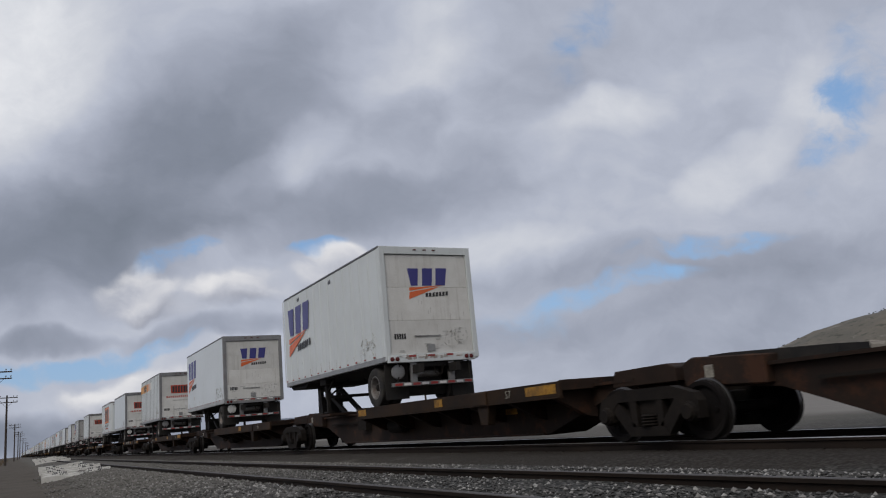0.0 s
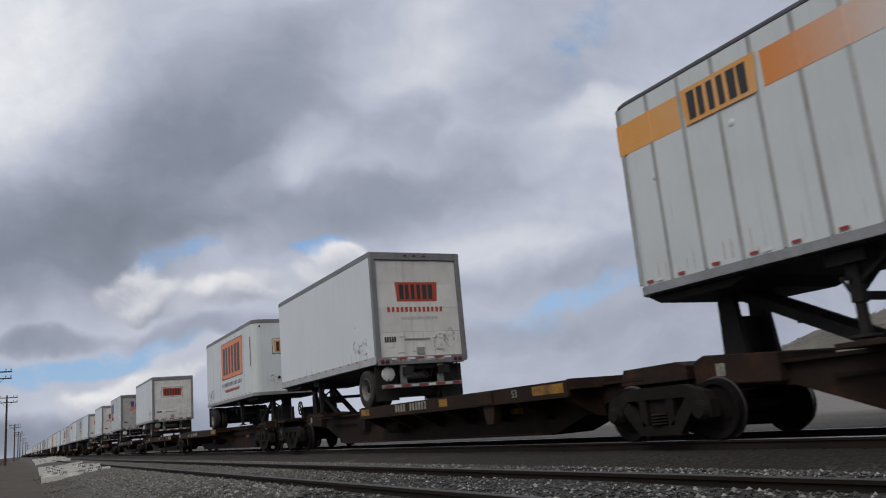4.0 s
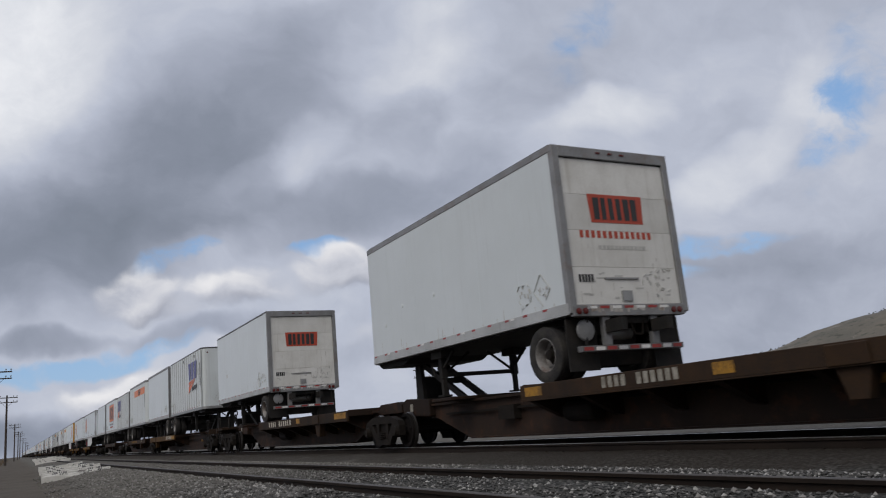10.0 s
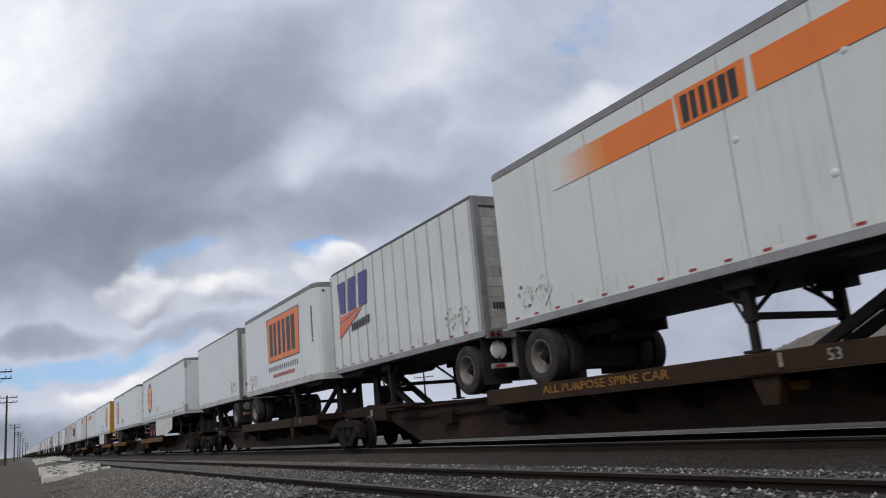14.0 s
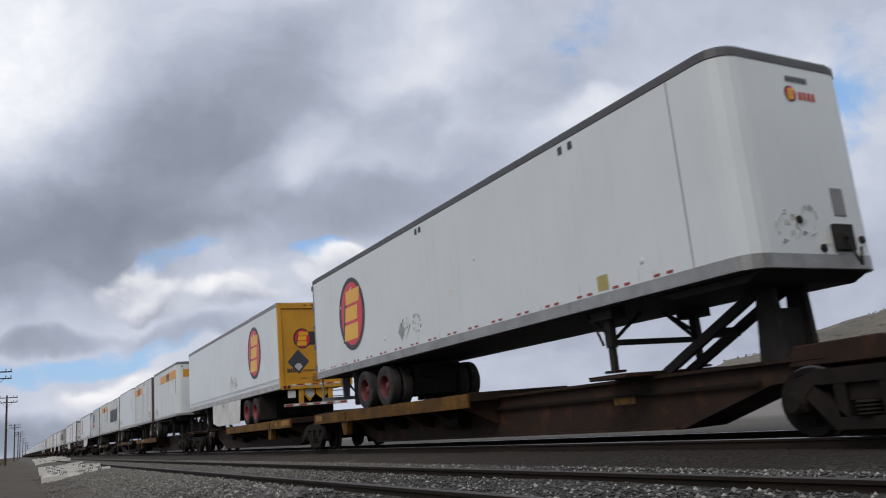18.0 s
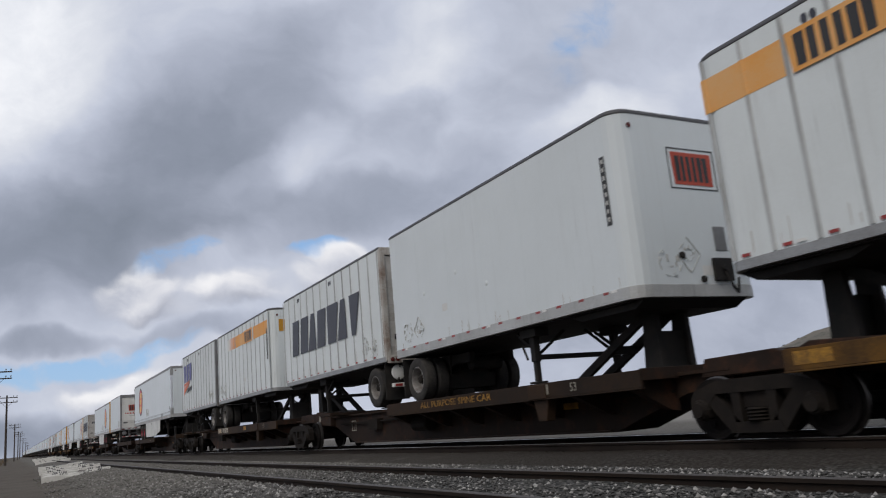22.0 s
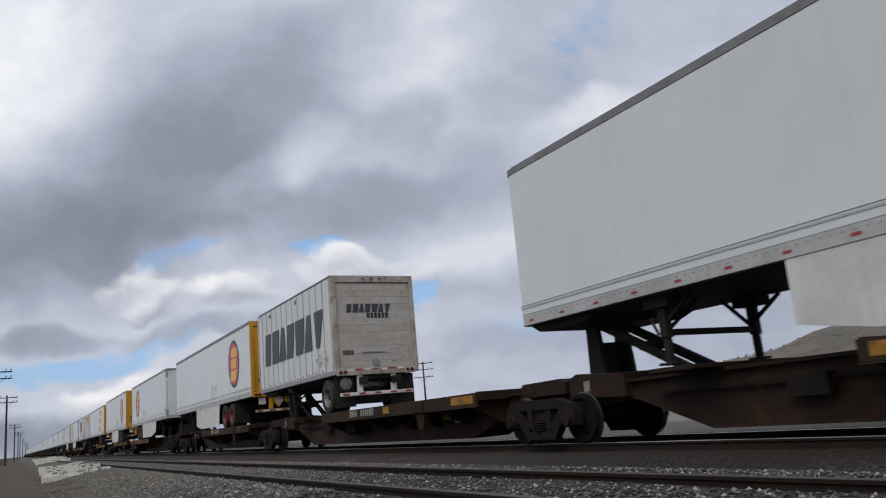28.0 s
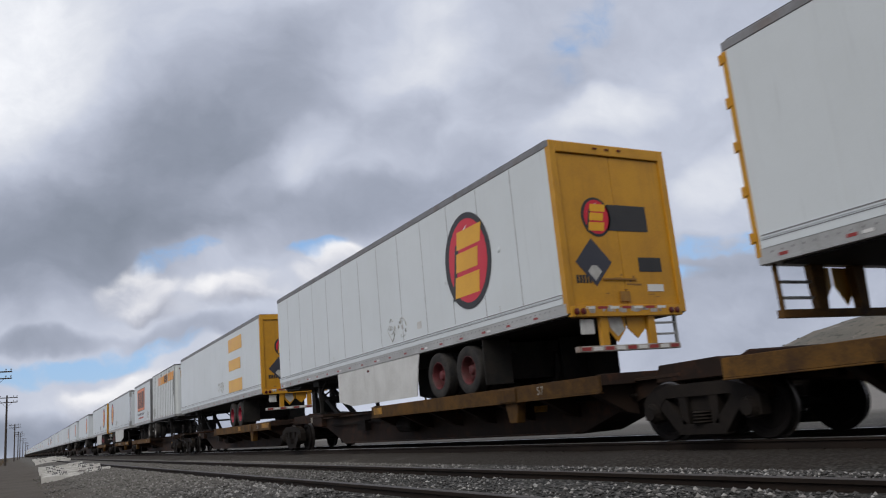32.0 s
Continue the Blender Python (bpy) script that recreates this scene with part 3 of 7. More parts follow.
def build_track():
    for y in (YC - 0.7525, YC + 0.7525):
        rail_run("rail", y, -1600, 400, RAILTOP, "steel running rail of the main track with rusty brown sides")
    for y in (SIDING_Y - 0.7525, SIDING_Y + 0.7525):
        rail_run("rail", y, -150, 60, RAILOLD, "dull rusty rail of the siding in grey ballast")
    main = thing("main_track_sleepers", "dark timber sleepers bedded in ballast under the main track", "sleepers", kind="structure")
    me = mesh("sleeper", lambda bm: box(bm, -0.115, 0.115, -1.3, 1.3, -0.18, 0), TIE, 0.012)
    rng = random.Random(4)
    for i in range(100):
        x = 8 - i * 0.52
        part("sleeper", me, main, loc=(x + rng.uniform(-.03, .03), YC + rng.uniform(-.04, .04), -0.150 + rng.uniform(-.012, .006)), rot=(0, 0, rng.uniform(-.02, .02)))
    side = thing("siding_sleepers", "weathered timber sleepers half buried in the siding's ballast", "sleepers", kind="structure")
    for i in range(80):
        x = 4 - i * 0.55
        part("sleeper", me, side, loc=(x + rng.uniform(-.04, .04), SIDING_Y + rng.uniform(-.08, .08), -0.105 + rng.uniform(-.02, .004)), rot=(0, 0, rng.uniform(-.03, .03)))
    # spikes and tie plates beside the near rails
    plate = mesh("tie_plate", lambda bm: (box(bm, -0.09, 0.09, -0.17, 0.17, 0, 0.014), box(bm, -0.06, -0.035, -0.115, -0.085, 0.0, 0.05), box(bm, 0.035, 0.06, 0.085, 0.115, 0.0, 0.05)), RAILRUST)
    for par, y0, n, step, x0 in ((main, YC - 0.7525, 44, 0.52, 2.0), (main, YC + 0.7525, 30, 0.52, 0.0)):
        for i in range(n):
            part("tie_plate", plate, par, loc=(x0 - i * step, y0, -0.186 + 0.014))


def tie_stack(rows, length, label, seed, slope):
    """Used concrete sleepers set down one behind another, with their dark rail clips still on; rows: x, near end y, turn, level."""
    rng = random.Random(seed)
    t = thing("concrete_sleeper_stack", label, "sleeper stack", "stacks of concrete sleepers")

    def shape(bm):
        end = [(-0.19, 0), (0.19, 0), (0.15, 0.24), (-0.15, 0.24)]
        prism(bm, end, 0, length * 0.33, "y")
        prism(bm, [(-0.18, 0), (0.18, 0), (0.14, 0.19), (-0.14, 0.19)], length * 0.33 + 0.002, length * 0.67 - 0.002, "y")
        prism(bm, end, length * 0.67, length, "y")
    me = mesh(("concrete_sleeper", length), shape, CONC, 0.012)
    clip = mesh("rail_clip", lambda bm: (box(bm, -0.06, 0.06, -0.05, -0.02, 0, 0.06), box(bm, -0.05, 0.07, 0.02, 0.05, 0, 0.05)), INK)
    for x, y, turn, level in rows:
        sl = part("concrete_sleeper", me, t, loc=(x, y, -0.37 + 0.25 * level), rot=(slope + rng.uniform(-.02, .02), 0, radians(turn)))
        for k in (0.15, 0.29, 0.71, 0.85):
            if rng.random() < 0.8:
                part("rail_clip", clip, sl, "rusty dark rail clip", loc=(rng.uniform(-.05, .05), length * (k + rng.uniform(-.02, .02)), 0.238))
    return t


def telegraph_pole(x, y, h, arms, half, label, lean=0.0, turn=0.0):
    t = thing("telegraph_pole", label, "utility pole", "telegraph poles", loc=(x, y, -0.4))
    t.rotation_euler = (lean, 0, turn)
    part("pole", mesh(("pole", h), lambda bm: lathe(bm, [(0.17, 0), (0.15, h * 0.5), (0.11, h)], 10, "z"), POLE), t)
    arm = mesh(("crossarm", half), lambda bm: box(bm, -0.06, 0.06, -half, half, -0.06, 0.06), POLE)
    pin = mesh("insulator", lambda bm: lathe(bm, [(0.02, 0), (0.02, 0.1), (0.06, 0.12), (0.065, 0.2), (0.03, 0.24)], 8, "z"), ALU)
    brace = mesh(("arm_brace", half), lambda bm: (bar(bm, (0.1, 0, -0.7), (0.1, half * 0.5, 0), 0.04), bar(bm, (0.1, 0, -0.7), (0.1, -half * 0.5, 0), 0.04)), UNDER)
    for z in arms:
        a = part("crossarm", arm, t, loc=(0.12, 0, h - z))
        for k in (-0.92, -0.6, 0.6, 0.92):
            part("insulator", pin, a, loc=(0, half * k, 0.06))
    part("arm_brace", brace, t, loc=(0.12, 0, h - arms[-1]))
    return t


def weed(x, y, z, size, seed):
    rng = random.Random(seed)

    def build(bm):
        for i in range(26):
            a, l = rng.uniform(0, 6.28), size * rng.uniform(0.5, 1)
            p = Vector((0, 0, 0))
            d = Vector((math.cos(a) * 0.6, math.sin(a) * 0.6, 1)).normalized()
            for k in range(3):
                q = p + d * l / 3
                bar(bm, p, q, 0.006 * (3 - k) / 2 + 0.003)
                d = (d + Vector((rng.uniform(-.5, .5), rng.uniform(-.5, .5), rng.uniform(-.3, .1)))).normalized()
                p = q
    return single("dry_weed", mesh(("weed", seed), build, STRAW), "dry brown weed growing in the ballast", "weed", "dry weeds", loc=(x, y, z))


def hill_material():
    m = bpy.data.materials.new("scrub_hillside")
    m.use_nodes = True
    b = NB(m.node_tree)
    out = b.n("ShaderNodeOutputMaterial")
    bs = b.n("ShaderNodeBsdfPrincipled")
    b.t.links.new(bs.outputs[0], out.inputs[0])
    geo = b.n("ShaderNodeNewGeometry").outputs["Position"]
    f = b.noise(geo, 0.012, 7.0, 0.65)
    g = b.noise(geo, 0.09, 6.0, 0.7)
    col = b.mix(b.band(f, 0.35, 0.65), (0.165, 0.145, 0.115, 1), (0.115, 0.107, 0.088, 1))
    col = b.mix(b.math("MULTIPLY", b.band(g, 0.54, 0.64), 0.75), col, (0.045, 0.05, 0.035, 1))
    col = b.mix(b.math("MULTIPLY", b.band(b.noise(geo, 0.03, 5.0, 0.7), 0.58, 0.68), 0.5), col, (0.36, 0.33, 0.29, 1))
    b.put(bs.inputs["Base Color"], col)
    bs.inputs["Roughness"].default_value = 1.0
    return m


def build_hill(name, az0, az1, dist, depth, profile, label, seed, mat):
    """Rolling ground between two bearings, its crest given as (bearing, elevation) pairs."""
    nx, ny = 90, 26
    V, F = [], []
    for j in range(ny):
        for i in range(nx):
            az = az0 + (az1 - az0) * i / (nx - 1)
            el = np.interp(az, [p[0] for p in profile], [p[1] for p in profile])
            k = j / (ny - 1)
            d = dist + depth * (k - 0.15)
            top = math.tan(radians(el)) * (dist + depth * 0.6)
            shape = math.sin(min(1.0, k / 0.72) * math.pi / 2) ** 1.3 if k < 0.72 else math.cos((k - 0.72) / 0.28 * math.pi / 2)
            nz = noise.fractal((az * 0.6, k * 4, seed), 1.0, 2.0, 5) * 0.055 * top
            z = top * shape + nz * min(1, k * 4) - 0.6
            V.append((-math.cos(radians(az)) * d, math.sin(radians(az)) * d, max(z, -3)))
    for j in range(ny - 1):
        for i in range(nx - 1):
            F.append((j * nx + i, j * nx + i + 1, (j + 1) * nx + i + 1, (j + 1) * nx + i))
    me = bpy.data.meshes.new(name)
    me.from_pydata(V, [], F)
    me.shade_smooth()
    me.materials.append(mat)
    return single(name, me, label, "hill", kind="structure")


def ridge_scrub(count, seed):
    """Low dark bushes along the hill's crest and upper slope."""
    rng = np.random.default_rng(seed)
    base = np.array([(0, 0, 1), (0.9, 0, 0.3), (0.28, 0.85, 0.4), (-0.72, 0.52, 0.3), (-0.72, -0.52, 0.42), (0.28, -0.85, 0.3)])
    tri = [(0, 1, 2), (0, 2, 3), (0, 3, 4), (0, 4, 5), (0, 5, 1)]
    V, F = [], []
    prof = [(43, 0.0), (46, 1.0), (48, 2.1), (50, 2.35), (51.5, 2.6), (54, 3.3), (58.3, 4.25), (64, 5.6), (75, 6.6)]
    for i in range(count):
        az = 45.5 + 24 * rng.random() ** 1.3
        el = np.interp(az, [p[0] for p in prof], [p[1] for p in prof])
        d = 950 + 500 * 0.57 - (0 if i % 2 else 60 * rng.random())
        size = 0.7 + 1.5 * rng.random() ** 2
        top = math.tan(radians(el)) * 1250
        p = base * size * (0.7 + 0.6 * rng.random((6, 1)))
        p = p + np.array([-math.cos(radians(az)) * d, math.sin(radians(az)) * d, top * (1.0 if i % 2 else 0.985) - 1.2])
        F += [(a + len(V) * 6, b + len(V) * 6, c + len(V) * 6) for a, b, c in tri]
        V.append(p)
    me = bpy.data.meshes.new("ridge_scrub")
    me.from_pydata(np.concatenate(V).tolist(), [], F)
    me.materials.append(surface("dark_scrub", (0.06, 0.058, 0.045), (0.035, 0.036, 0.028), rough=0.95, grain=0.5, blotch=0.05))
    return single("ridge_scrub", me, "small dark bushes scattered on the hill's crest", "bushes", kind="stuff")


def build_setting():
    build_ground()
    build_track()
    low = [(-31.6 - 0.5 * i - 0.062 * i * i, 0.84 + 0.02 * i + 0.16 * (i * 7 % 5) / 4, (0, -3, 2, -4, 1, 3, -2, 0)[i % 8], 0.035 * i * (0.5 + 0.5 * (i % 2))) for i in range(15)]
    tie_stack(low, 2.15, "low stack of pale used concrete sleepers beside the dirt track", 1, 0.035)
    back = [(-82.0 - 2.4 * i - 0.3 * i * i, 1.65 + 0.06 * i, (0, 4, -3, 3, -2, 2)[i % 6], 0.15 + 0.1 * i) for i in range(10)]
    tie_stack(back, 2.9, "far stack of pale concrete sleepers on the dirt", 2, 0.06)
    hm = hill_material()
    build_hill("hill", 43, 100, 950, 500, [(43, 0.0), (46, 1.0), (48, 2.1), (50, 2.35), (51.5, 2.6), (54, 3.3), (58.3, 4.25), (64, 5.6), (75, 6.6), (90, 5), (100, 3)], "bare brown scrub-covered hill behind the line", 1.7, hm)
    # the far ridge has its distance haze put into the blue-grey colour
    build_hill("distant_ridge", 5, 46, 3300, 700, [(5, 0.25), (12, 0.45), (16.5, 1.0), (18.5, 0.95), (23, 0.5), (30, 0.55), (40, 0.6), (46, 0.6)], "low hazy blue-grey ridge on the horizon", 4.2, surface("haze_tinted_ridge", (0.19, 0.22, 0.27), (0.15, 0.18, 0.22), rough=1.0, grain=0.05, blotch=0.01))
    lbl = "tall weathered wooden telegraph pole with two crossarms"
    for x, y, h in ((-88, -1.75, 9.6), (-127, -1.15, 9.6), (-238, -0.15, 9.6), (-312, 0.9, 9.6), (-330, 1.6, 9.4), (-420, 3.2, 9.4), (-540, 5.6, 9.4), (-700, 8.6, 9.4)):
        telegraph_pole(x, y, h, (0.35, 1.0), 1.35, lbl)
    telegraph_pole(-128 * math.cos(radians(26.95)), 128 * math.sin(radians(26.95)), 10.3, (0.3, 1.3, 2.5), 1.65, "wooden power pole with three crossarms beyond the train", turn=radians(-40))
    ridge_scrub(420, 6)
    stones("ballast_stones", 56000, (-34, 1.0), (1.6, 6.8), 0.018, 3, "loose crushed grey ballast stones between the tracks")
    stones("roadside_gravel", 15000, (-42, -9), (1.5, 3.3), 0.026, 9, "pale crushed gravel along the edge of the siding")
    stones("scattered_gravel", 5000, (-40, 2.0), (0.7, 2.4), 0.024, 5, "scattered gravel at the edge of the dirt track")
    weed(-2.55, 4.55, -0.17, 0.22, 1)
    weed(-6.9, 5.2, -0.17, 0.16, 2)
    for i in range(9):
        weed(-95 - i * 13, -2.2 + 0.3 * (i % 3), -0.42, 1.3, 10 + i)


build_setting()

# ---- spine cars ----
WHEEL_R = 0.42
BOLD = (8, 16, 23)      # platforms with small reporting marks
# larger ones: start, length and height of the row, and its paint
MARKED = {5: (2.95, 3.1, 0.15, WMARK), 9: (7.7, 2.7, 0.17, WBOLD), 10: (7.3, 1.95, 0.19, WBOLD), 13: (7.5, 1.5, 0.17, INK), 18: (7.9, 1.9, 0.20, WBOLD)}


def wheelset_mesh():
    def build(bm):
        for s_ in (-1, 1):
            prof = [(0.05, -0.07), (0.10, -0.075), (0.12, -0.03), (0.30, 0.0), (0.345, -0.055), (0.405, -0.06), (0.42, 0.0), (0.425, 0.05), (0.447, 0.058), (0.447, 0.085), (0.36, 0.085), (0.33, 0.035), (0.12, 0.04), (0.06, 0.08)]
            lathe(bm, [(r, s_ * (0.7525 - a)) for r, a in prof], 28, "y")
        lathe(bm, [(0.075, -1.05), (0.075, 1.05)], 12, "y")
        for k in range(3):
            t = k * 2.094
            for s_ in (-1, 1):
                lathe(bm, [(0.035, -0.012), (0.035, 0.012)], 8, "y", (0.22 * math.cos(t), 0.7525 * s_ - 0.03, 0.22 * math.sin(t)))
    me = mesh("wheelset", build, SOOT, smooth=True)
    if len(me.materials) < 2:
        me.materials.append(TREAD)
        for f in me.polygons:
            c = f.center
            rr = [math.hypot(me.vertices[v].co.x, me.vertices[v].co.z) for v in f.vertices]
            if min(rr) > 0.419:
                f.material_index = 1
    return me


def side_frame_mesh():
    """A cast side frame: arched compression member, sloping tension member, column guides."""
    def build(bm):
        w = 0.085
        arch = [(-1.06, 0.32), (-1.06, 0.56), (-0.98, 0.68), (-0.55, 0.80), (0.55, 0.80), (0.98, 0.68), (1.06, 0.56), (1.06, 0.32), (0.76, 0.32), (0.74, 0.50), (0.60, 0.62), (-0.60, 0.62), (-0.74, 0.50), (-0.76, 0.32)]
        prism(bm, arch, -w, w)
        for s_ in (-1, 1):
            prism(bm, [(s_ * 0.80, 0.53), (s_ * 0.62, 0.62), (s_ * 0.25, 0.24), (s_ * 0.28, 0.13), (s_ * 0.42, 0.11)], -w * 0.9, w * 0.9)
            prism(bm, [(s_ * 0.21, 0.63), (s_ * 0.36, 0.63), (s_ * 0.33, 0.2), (s_ * 0.21, 0.2)], -w * 0.9, w * 0.9)
            lathe(bm, [(0.13, -0.13), (0.15, -0.08), (0.15, 0.06)], 12, "y", (s_ * 0.89, 0, 0.42))
        prism(bm, [(-0.44, 0.10), (0.44, 0.10), (0.36, 0.24), (-0.36, 0.24)], -w, w)
    return mesh("side_frame", build, GRIME)


def add_truck(car, x, full=True):
    tr = part("truck", mesh("bolster", lambda bm: (box(bm, -0.22, 0.22, -1.0, 1.0, 0.40, 0.66), lathe(bm, [(0.26, 0.66), (0.24, 0.76)], 16, "z")), GRIME, 0.02), car, "black cast-steel two-axle truck", loc=(x, 0, 0))
    for s_ in ((-1, 1) if full else (-1,)):
        f = part("side_frame", side_frame_mesh(), tr, loc=(0, s_ * 0.98, 0))
    spring = mesh("spring", lambda bm: lathe(bm, [(0.12 + 0.03 * (k % 2), 0.24 + k * 0.022) for k in range(9)], 12, "z", (0, -0.01, 0)), GRIME)
    for s_ in ((-1, 1) if full else ()):
        part("spring", spring, tr, loc=(0, s_ * 0.98, 0))
    cap = mesh("bearing_cap", lambda bm: lathe(bm, [(0.10, -0.16), (0.115, -0.12), (0.115, 0.0), (0.05, 0.02)], 14, "y"), GRIME)
    for ax in (-0.89, 0.89):
        w = part("wheelset", wheelset_mesh(), tr, loc=(ax, 0, WHEEL_R))
        WHEELS.append((w, ax, car))
        if full:
            part("bearing_cap", cap, tr, loc=(ax, -0.99, 0.42))
    brake = mesh("brake_beam", lambda bm: (box(bm, -0.42, -0.36, -0.8, 0.8, 0.3, 0.38), box(bm, 0.36, 0.42, -0.8, 0.8, 0.3, 0.38)), GRIME)
    if full:
        part("brake_beam", brake, tr)
    return tr


def add_hitch(car, x, toward, up=True):
    """The kingpin stand: two upright plates with a sloping strut; toward is the way in which the strut runs down."""
    h = BOX0 - 0.99 if up else 0.2

    def posts(bm):
        if up:
            for s_ in (-1, 1):
                prism(bm, [(-0.20, 0.0), (0.22, 0.0), (0.10, h), (-0.16, h)], s_ * 0.32 - 0.05, s_ * 0.32 + 0.05)
            box(bm, -0.10, 0.02, -0.27, 0.27, h * 0.15, h * 0.62)
            box(bm, -0.14, 0.06, -0.30, 0.30, h * 0.05, h * 0.15)
        else:
            prism(bm, [(-0.2, 0), (1.9, 0), (1.9, 0.12), (0.2, 0.2), (-0.2, 0.2)], -0.34, 0.34)
    hp = part("hitch_stand", mesh(("hitch", up), posts, UNDER), car, "black folding kingpin stand", loc=(x, 0, 0.99), rot=(0, 0, 0 if toward > 0 else math.pi))
    if up:
        def strut(bm):
            for s_ in (-1, 1):
                bar(bm, (0.05, s_ * 0.26, h * 0.92), (2.15, s_ * 0.26, 0.02), 0.09, 0.14)
            box(bm, 1.0, 1.16, -0.24, 0.24, h * 0.40, h * 0.52)
        part("hitch_strut", mesh("hitch_strut", strut, UNDER), hp)
        part("hitch_head", mesh("hitch_head", lambda bm: prism(bm, [(-0.42, 0), (0.45, 0), (0.36, 0.07), (-0.36, 0.07)], -0.42, 0.42), UNDER, 0.01), hp, loc=(0, 0, h - 0.08))
    return hp


def yellow_patch(length):
    return mesh(("yellow_patch", length), lambda bm: box(bm, 0, length, -0.004, 0, 0.0, 0.16), YMARK)


def add_marks(car, x0, x1, seed, word):
    """Yellow patches and stencils along the edge of the wheel deck."""
    rng = random.Random(seed)
    y = -1.312
    for x, long_ in ((x0 + 0.15, 0.52), (x1 - 1.02, 0.92), (x0 + (x1 - x0) * 0.5, 0.36)):
        if rng.random() < (0.85 if seed < 8 else 0.45):
            part("yellow_patch", yellow_patch(long_), car, "worn yellow conspicuity patch", loc=(x, y, DECK - 0.20))
    if word:
        part("stencil", text_mesh(word, 0.165 if seed < 8 else 0.19, YMARK if seed > 7 else WMARK, 1.0 if seed < 8 else 1.45), car, "stencilled words", loc=(x0 + (1.25 if seed < 8 else 1.9), y - 0.004, DECK - 0.18))
    # reporting marks stand as plain strokes
    if seed in MARKED:
        at, span, high, ink = MARKED[seed]

        def mark_row(bm):
            step = span / 11.0
            for i in range(11):
                if i != 4:
                    box(bm, i * step, i * step + step * (0.58 if i % 3 else 0.40), -0.004, 0, 0, high)
        tagged(part("reporting_mark", mesh(("reporting_mark", seed), mark_row, ink), car, "row of plain painted strokes", loc=(at, y - 0.002, DECK - 0.215)), kind="stuff")
    elif word or seed % 6 == 4 or seed in BOLD:
        def small_row(bm):
            for i in range(4 if word else 10):
                box(bm, i * 0.15 + (0.2 if i > 3 else 0), i * 0.15 + (0.2 if i > 3 else 0) + 0.095, -0.004, 0, 0, 0.17)
        tagged(part("reporting_mark", mesh(("small_mark", bool(word)), small_row, WMARK), car, "row of plain painted strokes", loc=(x0 + (6.3 if word else 2.3), y, DECK - 0.20)), kind="stuff")
    if rng.random() < 0.7:
        part("stencil", text_mesh(rng.choice(("53", "57", "53")), 0.2, WMARK), car, "white stencilled numerals", loc=(x1 - 1.7, y - 0.004, DECK - 0.19))


